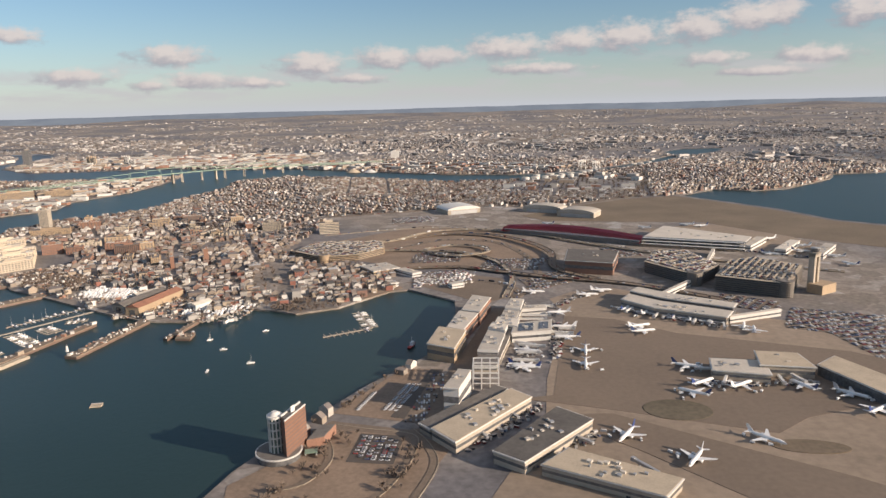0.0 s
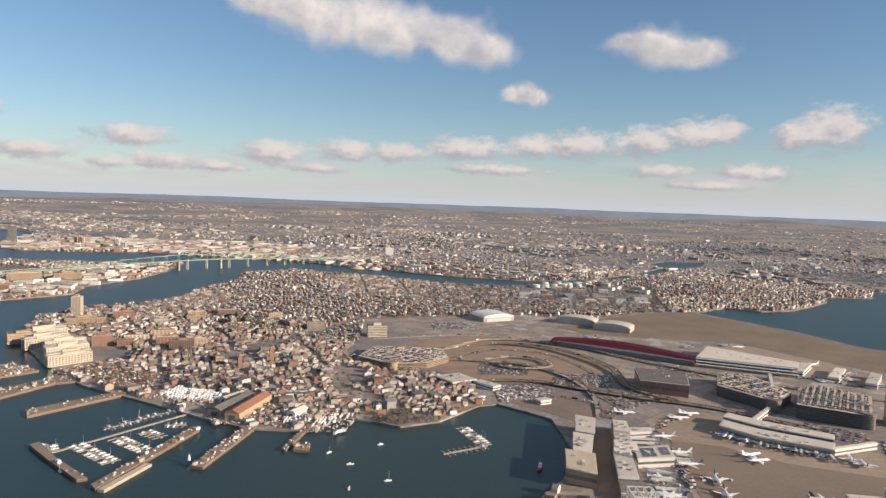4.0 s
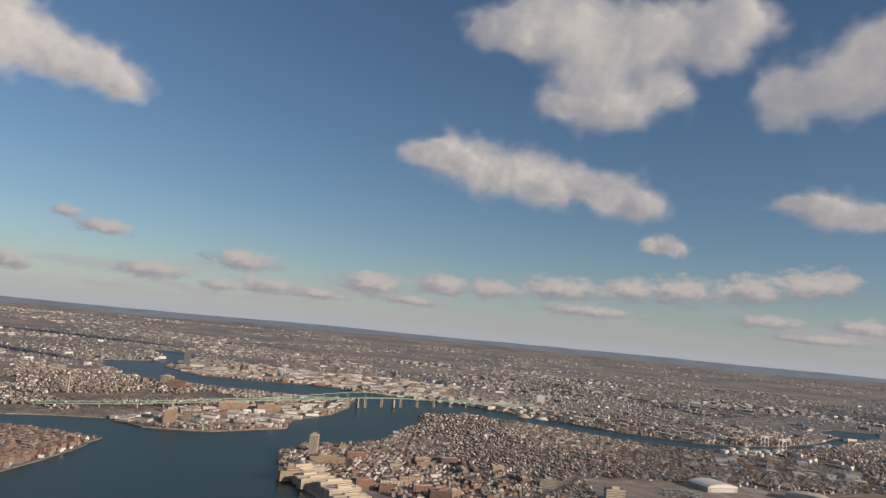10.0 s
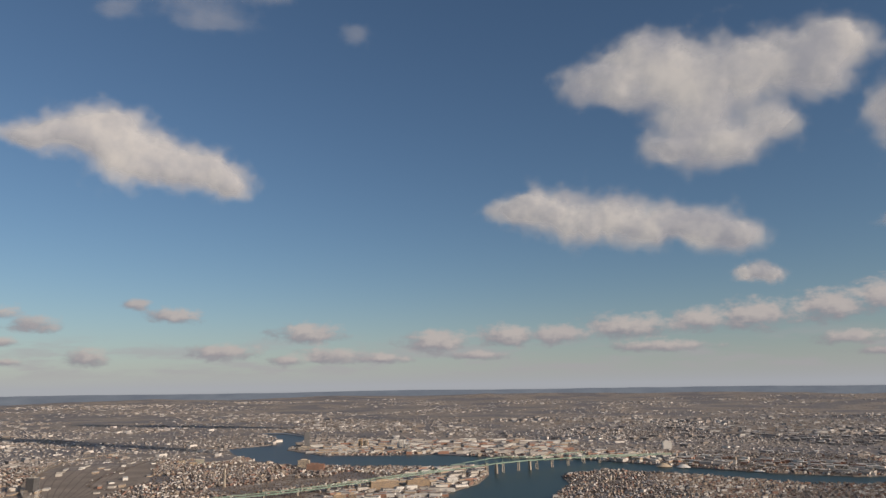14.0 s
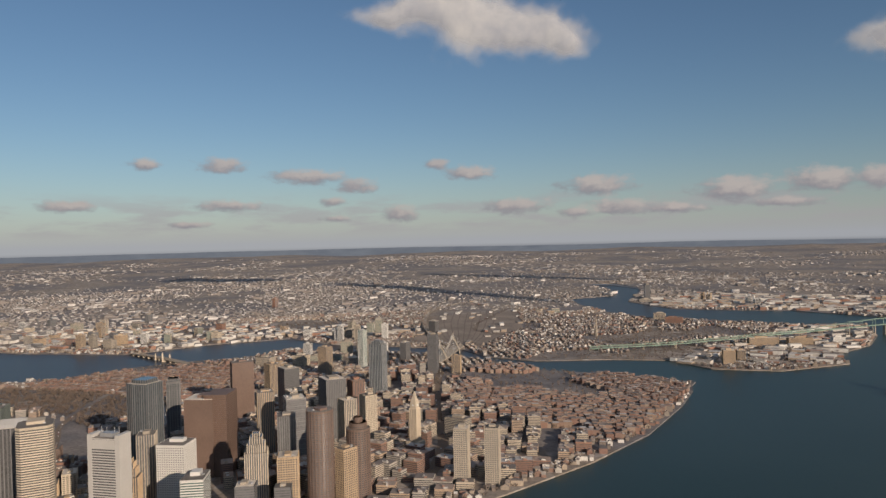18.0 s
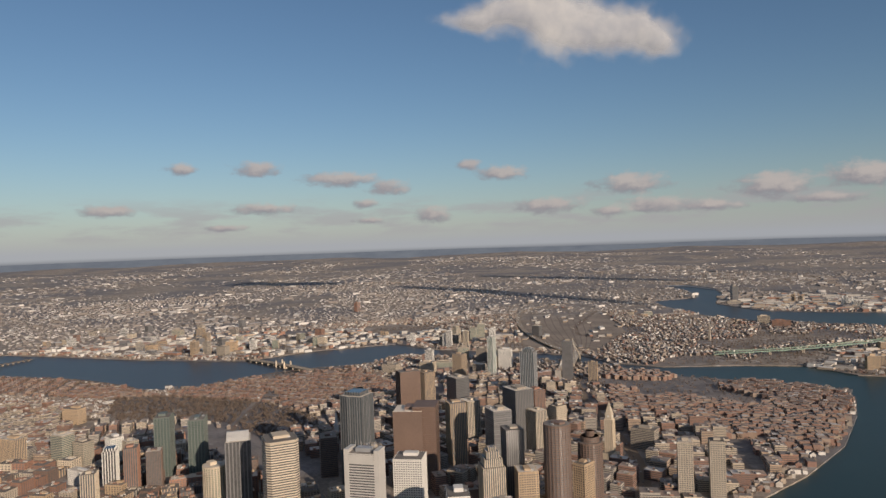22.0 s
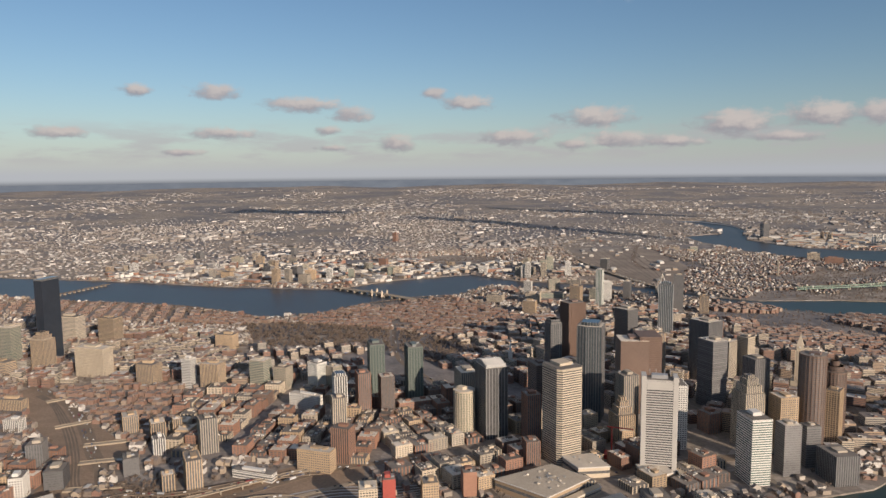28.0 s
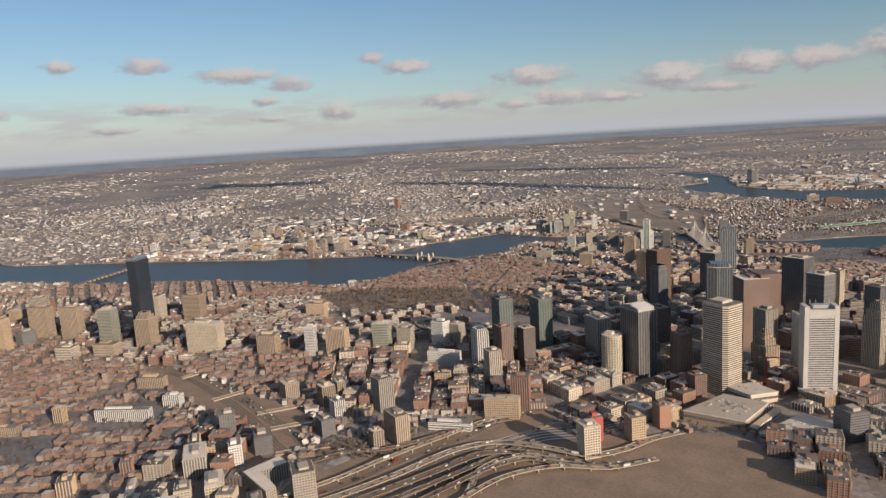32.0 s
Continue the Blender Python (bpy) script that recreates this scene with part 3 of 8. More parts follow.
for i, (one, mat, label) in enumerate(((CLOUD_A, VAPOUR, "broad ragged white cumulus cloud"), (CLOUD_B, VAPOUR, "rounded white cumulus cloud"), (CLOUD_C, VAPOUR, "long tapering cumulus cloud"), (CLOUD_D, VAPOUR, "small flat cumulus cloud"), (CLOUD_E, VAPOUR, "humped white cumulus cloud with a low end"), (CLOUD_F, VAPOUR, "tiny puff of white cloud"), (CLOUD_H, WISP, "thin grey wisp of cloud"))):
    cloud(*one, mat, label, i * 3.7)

# ---- the town's fabric: plan ----
AIRPORT = [(1020, -900), (850, -260), (1020, 200), (895, 470), (860, 500), (830, 640), (640, 690), (530, 800), (520, 1000), (470, 1290), (690, 1400), (920, 1530), (1190, 1520), (1400, 1720), (1600, 1800), (2050, 1250), (2800, 300), (2800, -1500)]
COMMON = [(-2445, -746), (-2188, -560), (-1917, -550), (-1880, -400), (-1950, -330), (-2301, -330), (-2650, -490), (-2750, -620)]
INTERCHANGE = [(-1700, -1760), (-1780, -1560), (-1750, -1430), (-1700, -1290), (-1650, -1130), (-1570, -1120), (-1480, -1190), (-1330, -1090), (-1230, -1060), (-1000, -1300), (-1500, -1900)]
RAILWAY = [(-1780, -1580), (-1960, -1345), (-2260, -1330), (-2540, -1300), (-2540, -1360), (-2280, -1420), (-2020, -1445), (-1880, -1560)]
DOWNTOWN = [(-2050, -330), (-1895, -545), (-2190, -575), (-2440, -765), (-2300, -1000), (-1900, -1350), (-1660, -1150), (-1400, -1080), (-1200, -950), (-990, -700), (-850, -250), (-800, 100), (-1100, 200), (-1300, 200), (-1700, 500), (-2000, 400)]
BACK_BAY = [(-3400, -1300), (-2500, -1330), (-2300, -1000), (-2450, -760), (-2800, -800), (-3300, -1000)]
ROW_AREAS = [[(-2650, -500), (-2780, -640), (-3400, -960), (-4000, -1150), (-3770, -850), (-3280, -610), (-2800, -510)],
             [(-2640, -480), (-2300, -320), (-1950, -320), (-2050, 100), (-2600, 250), (-2690, 140), (-2750, -90), (-2710, -330)],
             [(-2300, -1000), (-2500, -1310), (-1960, -1330), (-1850, -1380), (-2000, -1180)],
             [(-1900, -1620), (-2250, -1440), (-2500, -1370), (-3400, -1320), (-4500, -1600), (-4500, -3000), (-3000, -2400), (-2000, -1900)]]
OLD_QUARTER = [(-1100, 150), (-790, 150), (-840, 560), (-890, 760), (-1010, 850), (-1250, 830), (-1420, 780), (-1570, 800), (-1650, 640), (-1400, 300)]
NEW_BLOCKS = [(-1700, -1720), (-1880, -1440), (-2080, -1440), (-2000, -1700), (-1900, -1850)]
FORT_POINT = [(-1270, -1100), (-1200, -950), (-960, -800), (-700, -760), (-300, -1000), (-1000, -1560)]
EVERETT_WORKS = [(-2300, 3250), (-1900, 3100), (-1000, 3280), (-500, 3200), (-500, 4300), (-1500, 4600), (-2200, 4200)]
NAVY_YARD = [(-1500, 980), (-1000, 1180), (-640, 1500), (-700, 2250), (-800, 2600), (-1100, 2450), (-1000, 1900), (-1300, 1400)]
CAMBRIDGE_WORKS = [(-3110, 150), (-2930, 790), (-2600, 900), (-2500, 1500), (-3300, 1200), (-4300, 300), (-4800, -600), (-4100, -400), (-3500, -140)]
CHELSEA_WORKS = [(-700, 3100), (200, 2900), (1000, 2640), (1300, 2900), (700, 3250), (-300, 3500)]
ORIENT_WORKS = [(900, 1900), (1500, 1900), (1550, 2500), (1250, 2500), (980, 2290)]
WATERFRONT_LOTS = [(-70, 590), (140, 490), (60, 700), (-60, 800), (-240, 900), (-300, 880)]
VIEW = [(1500, -400), (2900, 400), (9000, 9000), (8000, 16500), (-9000, 16500), (-16500, 9000), (-16500, -1500), (-6000, -3600), (-2400, -2600), (-1550, -1900), (-900, -900), (0, 300)]
BOAT_YARDS = [[(257, 374), (290, 447), (403, 425), (405, 345), (330, 340)], [(595, 250), (600, 335), (662, 362), (660, 245)], [(516, 270), (543, 340), (585, 320), (560, 250)]]
SHORE_PARK = [(57, 581), (254, 506), (275, 403), (119, 446), (15, 525)]
SHORE_SCRUB = [(658, 365), (712, 348), (711, 399), (809, 360), (822, 299), (732, 259), (704, 299)]
DECKS = [(560, 728), (660, 661), (747, 692), (790, 774), (760, 875), (575, 856)]
FLATS = [(-10, 500), (60, 620), (-220, 900), (-320, 780), (-200, 570)]
RAIL_YARD = [(-3545, 2586), (-3315, 3100), (-2650, 2350), (-2150, 1700), (-1960, 1150), (-2050, 1010), (-2300, 1040), (-2700, 1500), (-3100, 2000)]
WASTE = [(-1870, -1400), (-1794, -1365), (-1702, -1342), (-1660, -1281), (-1680, -1401), (-1700, -1506), (-1800, -1490)]
CLEAR = [AIRPORT, COMMON, INTERCHANGE, RAILWAY, WATERFRONT_LOTS, SHORE_PARK, SHORE_SCRUB, DECKS, FLATS, WASTE, RAIL_YARD] + BOAT_YARDS
TAKEN = []  # discs round the buildings that are placed one by one

rng = np.random.default_rng(7)


def taken(x, y):
    hit = np.zeros(np.shape(x), bool)
    for cx, cy, r in TAKEN:
        hit |= (x - cx) ** 2 + (y - cy) ** 2 < r * r
    return hit


def heap(name, rows, mats, label, gable=False):
    """Many small buildings as one mesh. Rows: x, y, z, w, d, h, turn. A gabled one has a ridge along w."""
    a = np.array(rows, float)
    if not len(a):
        return None
    x, y, z, w, d, h, turn = a.T
    c, s = np.cos(np.radians(turn)), np.sin(np.radians(turn))

    def at(u, v, zz):
        return np.stack([x + c * u - s * v, y + s * u + c * v, zz], -1)

    q = [(-1, -1), (1, -1), (1, 1), (-1, 1)]
    vs = [at(i * w / 2, j * d / 2, z - 2) for i, j in q] + [at(i * w / 2, j * d / 2, z + h) for i, j in q]
    faces = [(0, 1, 5, 4), (1, 2, 6, 5), (2, 3, 7, 6), (3, 0, 4, 7)]
    slots = [0, 0, 0, 0]
    if gable:
        vs += [at(-w / 2, 0 * d, z + h + d * 0.33), at(w / 2, 0 * d, z + h + d * 0.33)]
        faces += [(4, 5, 9, 8), (6, 7, 8, 9), (5, 6, 9), (7, 4, 8)]
        slots += [1, 1, 0, 0]
    else:
        faces += [(4, 5, 6, 7)]
        slots += [1]
    k, n = len(vs), len(a)
    co = np.stack(vs, 1).reshape(-1, 3) * S
    me = bpy.data.meshes.new(name)
    me.vertices.add(len(co))
    me.vertices.foreach_set("co", co.astype(np.float32).ravel())
    loops = np.concatenate([np.array(f) for f in faces])
    sizes = np.array([len(f) for f in faces])
    allloops = (loops[None] + (np.arange(n) * k)[:, None]).ravel()
    allsizes = np.tile(sizes, n)
    me.loops.add(len(allloops))
    me.loops.foreach_set("vertex_index", allloops.astype(np.int32))
    me.polygons.add(len(allsizes))
    me.polygons.foreach_set("loop_start", np.concatenate([[0], np.cumsum(allsizes)[:-1]]).astype(np.int32))
    me.polygons.foreach_set("material_index", np.tile(np.array(slots), n).astype(np.int32))
    me.update(calc_edges=True)
    me.shade_flat()
    for m in mats:
        me.materials.append(m)
    return tagged(new(name, me), label, "buildings", kind="stuff")


def in_any(polys, x, y):
    hit = np.zeros(np.shape(x), bool)
    for p in polys:
        hit |= inside(p, x, y)
    return hit


def neighbourhoods():
    """Centres and street directions: closer together near the harbour."""
    out = []
    for _ in range(6000):
        r = 600 + 16000 * rng.random() ** 1.5
        a = math.radians(rng.uniform(-92, 45))
        x, y = 600 + r * math.sin(a), -1300 + r * math.cos(a)
        gap = 330 + r * 0.085
        if all((x - u) ** 2 + (y - v) ** 2 > gap * gap for u, v, _ in out):
            out.append((x, y, rng.uniform(-45, 45)))
    out += [(300, 700, 28), (650, 480, 25), (-2900, -700, 26), (-2300, -100, 20), (-1500, -700, -30), (-1300, -200, 12), (-2100, -1250, 40), (-2700, -1700, 40), (-1950, -1560, 38)]
    return np.array(out)


HOODS = neighbourhoods()


def nearest_hood(x, y):
    best, who = np.full(x.shape, 1e18), np.zeros(x.shape, int)
    for i, (u, v, _) in enumerate(HOODS):
        dd = (x - u) ** 2 + (y - v) ** 2
        m = dd < best
        best[m], who[m] = dd[m], i
    return who


def plots(du, rows, period, near, far):
    """Lattice plots along the streets of every neighbourhood between two distances from the middle of the route."""
    out = []
    for i, (u0, v0, turn) in enumerate(HOODS):
        r0 = math.hypot(u0 - 200, v0 + 1000)
        reach = 420 + r0 * 0.10
        if r0 + reach < near or r0 - reach > far:
            continue
        us = np.arange(-reach, reach, du)
        vs = np.concatenate([np.arange(-reach, reach, period) + o for o in rows])
        uu, vv = np.meshgrid(us, vs)
        keep = (np.floor(uu / 170) * 170 + 12 < uu)
        uu, vv = uu[keep], vv[keep]
        c, s = math.cos(math.radians(turn)), math.sin(math.radians(turn))
        x, y = u0 + c * uu - s * vv, v0 + s * uu + c * vv
        r = np.hypot(x - 200, y + 1000)
        ok = (r >= near) & (r < far) & inside(VIEW, x, y)
        x, y = x[ok], y[ok]
        ok = nearest_hood(x, y) == i
        x, y = x[ok], y[ok]
        ok = ~in_water(x, y) & ~in_water(x + 9, y) & ~in_water(x - 9, y) & ~in_water(x, y + 9) & ~in_water(x, y - 9)
        out.append(np.stack([x[ok], y[ok], np.full(ok.sum(), turn)], -1))
    return np.concatenate(out)

# ---- towers and large buildings ----
ALUM = speckled("pale_aluminium_cladding", (0.46, 0.44, 0.41), 0.08, 0.5, 1 / (3 * S), 1 / (30 * S))
GREENFRAME = speckled("grey_green_frames", (0.125, 0.145, 0.132), 0.12, 0.5, 1 / (3 * S), 1 / (40 * S))
MIRROR = speckled("dark_mirror_glass", (0.030, 0.038, 0.052), 0.12, 0.16, 1 / (12 * S), 1 / (60 * S))
REDWRAP = speckled("red_sheeting", (0.34, 0.075, 0.06), 0.15, 0.7, 1 / (2 * S), 1 / (12 * S))
BRONZE = glass_material("bronze_window_glass", (0.105, 0.068, 0.052), 0.30)
DEEPGREEN = glass_material("deep_green_glass", (0.055, 0.085, 0.078), 0.15)
STYLES = {"stone": (STONE, GLASS), "white": (WHITE, GLASS), "tan": (TAN, GLASS), "brick": (BRICK, GLASS), "brown": (BROWN, GLASS), "bronze": (BROWN, BRONZE), "concrete": (CONCRETE, GLASS),
          "dark": (DARKFRAME, GLASS), "blue": (DARKFRAME, BLUEGLASS), "mirror": (MIRROR, MIRROR), "green": (CONCRETE, GREENGLASS), "redwrap": (REDWRAP, GLASS), "alum": (ALUM, GLASS), "steel": (STEEL, BLUEGLASS), "whitegreen": (WHITE, GREENGLASS), "pearl": (STONE, GREENGLASS), "deepgreen": (GREENFRAME, DEEPGREEN)}


def ring_of(shape, w, d):
    if isinstance(shape, list):
        return shape
    if shape == "round":
        return [(x * w / 2, y * d / 2) for x, y in circle(1, 24)]
    if shape == "chamfer":
        k = 0.13
        return [(-w / 2 + w * k, -d / 2), (w / 2 - w * k, -d / 2), (w / 2, -d / 2 + d * k), (w / 2, d / 2 - d * k), (w / 2 - w * k, d / 2), (-w / 2 + w * k, d / 2), (-w / 2, d / 2 - d * k), (-w / 2, -d / 2 + d * k)]
    if shape == "blade":
        return [(-w / 2, -d / 2 + 6), (w / 2, -d / 2), (w / 2, d / 2 - 6), (-w / 2, d / 2)]
    return [(-w / 2, -d / 2), (w / 2, -d / 2), (w / 2, d / 2), (-w / 2, d / 2)]


def grown(ring, by):
    r = max(max(abs(x) for x, y in ring), max(abs(y) for x, y in ring))
    return [(x * (1 + by / r), y * (1 + by / r)) for x, y in ring]


def facade(ring, z0, h, pattern, storey=4.0, bay=4.0):
    """Floor bands and upright piers that stand proud of the glass, as one mesh."""
    bm = bmesh.new()
    if "H" in pattern:
        n = max(2, int(h / storey))
        step = h / n
        for i in range(n + 1):
            hh = step * 0.46 if i < n else 1.4
            prism(bm, grown(ring, 0.35), z0 + i * step - (hh if i == n else 0), hh)
    if "V" in pattern:
        for (x0, y0), (x1, y1) in zip(ring, ring[1:] + ring[:1]):
            length = math.hypot(x1 - x0, y1 - y0)
            n = max(1, int(length / bay))
            turn = math.degrees(math.atan2(y1 - y0, x1 - x0))
            for i in range(n + 1):
                k = i / n
                box(bm, x0 + (x1 - x0) * k, y0 + (y1 - y0) * k, z0, bay * 0.36, 1.3, h + 0.6, turn)
    return bm


def dress(t, ring, z0, h, pattern, wall, storey, bay):
    """The facade of a near tower piece by piece: every floor band and every pier is a part, on shared meshes."""
    if "H" in pattern:
        n = max(2, int(h / storey))
        step = h / n
        me = None
        for i in range(n + 1):
            if me is None:
                ob = part("floor_band", prism(bmesh.new(), grown(ring, 0.35), 0, step * 0.46), wall, t)
                me = ob.data
            else:
                ob = new("floor_band", me)
                ob.parent = t
            ob.location = (0, 0, (z0 + min(i * step, h - step * 0.46)) * S)
    if "V" in pattern:
        me = None
        for (x0, y0), (x1, y1) in zip(ring, ring[1:] + ring[:1]):
            n = max(1, int(math.hypot(x1 - x0, y1 - y0) / bay))
            for i in range(n):
                if me is None:
                    ob = part("pier", box(bmesh.new(), 0, 0, 0, bay * 0.36, 1.3, h + 0.6), wall, t)
                    me = ob.data
                else:
                    ob = new("pier", me)
                    ob.parent = t
                ob.location = ((x0 + (x1 - x0) * i / n) * S, (y0 + (y1 - y0) * i / n) * S, z0 * S)
                ob.rotation_euler = (0, 0, math.atan2(y1 - y0, x1 - x0))


def clutter(t, w, d, h, seed, mat):
    """Plant rooms and units on a flat roof."""
    r = random.Random(seed)
    part("plant_room", box(bmesh.new(), r.uniform(-0.1, 0.1) * w, r.uniform(-0.1, 0.1) * d, h, w * r.uniform(0.35, 0.55), d * r.uniform(0.3, 0.55), r.uniform(3, 6)), mat, t)
    for _ in range(r.randint(1, 2)):
        part("roof_unit", box(bmesh.new(), r.uniform(-0.36, 0.36) * w, r.uniform(-0.36, 0.36) * d, h, r.uniform(2.5, 5), r.uniform(2.5, 5), r.uniform(1.5, 3)), STEEL, t)


def tower(name, x, y, w, d, h, turn, style, pattern, label, shape="box", z0=0.0, storey=4.0, bay=4.0, roof=None, parapet=True, units=True, category="tower", steps=()):
    """A tall building: glass core, the frame of its facade, roof and roof plant. steps: (share of width, added height) tiers on top."""
    t = thing(name, x, y, 0, turn, label, category, "city towers")
    wall, glass = STYLES[style]
    ring = ring_of(shape, w, d)
    part("core", prism(bmesh.new(), ring, z0, h - z0), glass if pattern else wall, t)
    if pattern and h >= 96 and x > -2000 and y < -300:
        dress(t, ring, z0, h - z0, pattern, wall, storey, bay)
    elif pattern:
        part("facade", facade(ring, z0, h - z0, pattern, storey, bay), wall, t, kind="stuff")
    part("roof", prism(bmesh.new(), grown(ring, -0.8), h, 0.5), roof or (DARKROOF if (len(name) + int(x)) % 3 else PALEROOF), t)
    top = h
    for k, up in steps:
        rr = [(u * k, v * k) for u, v in ring]
        part("tier", prism(bmesh.new(), rr, top, up), glass, t)
        if pattern:
            part("tier_facade", facade(rr, top, up, pattern, storey, bay), wall, t, kind="stuff")
        top += up
    if units and not steps:
        clutter(t, w, d, h + 0.5, int(abs(x * 7 + y)), wall if style not in ("dark", "blue") else CONCRETE)
    TAKEN.append((x, y, max(w, d) * 0.62 + 6))
    return t


# the banking towers near the channel
t = tower("reserve_bank_tower", -1172, -806, 46, 26, 166, 28, "alum", "H", "white aluminium bank tower with two end pylons", units=False, storey=4.2, z0=18)
for sx in (-1, 1):
    part("pylon", box(bmesh.new(), sx * 25.5, 0, 0, 8, 27.5, 172), ALUM, t)
part("crown_panel", box(bmesh.new(), 0, -13.6, 151, 42, 1.2, 12), ALUM, t)
part("plant_room", box(bmesh.new(), 0, 2, 166.4, 26, 14, 6), STEEL, t)
for sx in (-16, -6, 8, 17):
    part("mast", prism(bmesh.new(), circle(0.5, 6, sx, 3), 172, 9, 0), STEEL, t)
tower("corner_office_tower", -1328, -862, 58, 54, 174, -22, "stone", "H", "pale stone office tower with banded floors and cut corners", "chamfer", storey=4.1)
t = tower("spired_glass_tower", -1500, -845, 58, 44, 140, -30, "dark", "V", "dark glass tower with a finned silver crown", bay=6)
for i in range(9):
    part("crown_fin", box(bmesh.new(), -24 + i * 6, 0, 140, 1.2, 40, 12 - abs(i - 4) * 1.2), STEEL, t)
tower("round_apartment_tower", -1548, -870, 42, 42, 86, 0, "pearl", "HV", "rounded pale and green glass apartment tower", "round", storey=3.4, bay=5)
t = tower("brown_bank_tower", -1345, -531, 84, 60, 157, 39, "brown", "", "red-brown granite bank tower with blank walls and a taller banded wing", [(-43, -31), (16, -31), (16, 27), (-43, 27)])
part("wing", box(bmesh.new(), 20, 3, 0, 46, 62, 165), BROWN, t)
part("wing_facade", facade([(-3.2, -28.2), (43.2, -28.2), (43.2, 34.2), (-3.2, 34.2)], 40, 124, "H", 4.2), BRONZE, t, kind="stuff")
part("wing_parapet", prism(bmesh.new(), [(-3.5, -28.5), (43.5, -28.5), (43.5, 34.5), (-3.5, 34.5)], 163.2, 2.4), BROWN, t)
tower("brown_civic_tower", -1674, -252, 54, 42, 156, 66, "bronze", "V", "brown steel office tower with close upright ribs", bay=2.6)
tower("folded_glass_tower", -1396, -642, 52, 56, 199, 21, "blue", "V", "dark reflecting glass tower with folded faces and a pale roof", [(-25, -22), (-6, -27), (25, -24), (25, 20), (8, 27), (-25, 24)], bay=5, roof=PALEROOF, steps=((0.72, 7),))
tower("slender_glass_tower", -1587, -487, 32, 28, 152, -30, "blue", "HV", "slim dark glass apartment tower near the park", bay=5, steps=((0.8, 8),))
tower("arena_tower", -1591, 162, 42, 32, 158, 20, "steel", "V", "pale glass tower with a slanted white top", bay=5, steps=((0.7, 7), (0.4, 4)))
tower("river_apartment_tower", -1973, 438, 22, 22, 142, 10, "whitegreen", "V", "slender pale apartment tower with white ribs", bay=5)
for x, y, lbl in ((-1838, -838, "grey-green glass hotel tower with a stepped roof"), (-1755, -800, "green glass apartment tower beside its twin")):
    tower("twin_glass_tower", x, y, 50, 32, 130, -35, "deepgreen", "HV", lbl, storey=3.6, bay=6)
tower("brick_slab_tower", -1775, -935, 34, 26, 94, -30, "brick", "V", "red-brown brick apartment slab", bay=4)
tower("brick_slab_tower", -1735, -905, 30, 28, 88, -30, "brown", "V", "brown concrete apartment slab", bay=3)
tower("white_apartment_tower", -1822, -960, 32, 26, 84, -30, "white", "V", "white ribbed apartment tower with a frame on top", bay=4.5, steps=((0.8, 6),))
tower("tan_apartment_tower", -1745, -1028, 30, 26, 70, -32, "stone", "V", "cream apartment tower with narrow bays", bay=4)
t = tower("dark_mirror_tower", -2806, -1192, 30, 72, 226, 30, "mirror", "", "slim dark blue mirror-glass skyscraper", "blade", units=False)
part("notch", box(bmesh.new(), -16.3, 0, 0, 1.2, 4, 226), GLASS, t)
part("plant_screen", box(bmesh.new(), 0, 0, 226.5, 22, 70, 4), GLASS, t)
tower("old_stone_tower", -2706, -1245, 42, 38, 82, 26, "tan", "V", "tan stone tower with a stepped top", bay=4, steps=((0.75, 10), (0.5, 8)))
tower("cream_slab", -2530, -1185, 88, 34, 76, 24, "stone", "HV", "broad cream concrete office slab", units=True)
tower("teal_glass_tower", -2815, -1290, 40, 34, 108, 26, "green", "H", "teal glass office tower", storey=4)
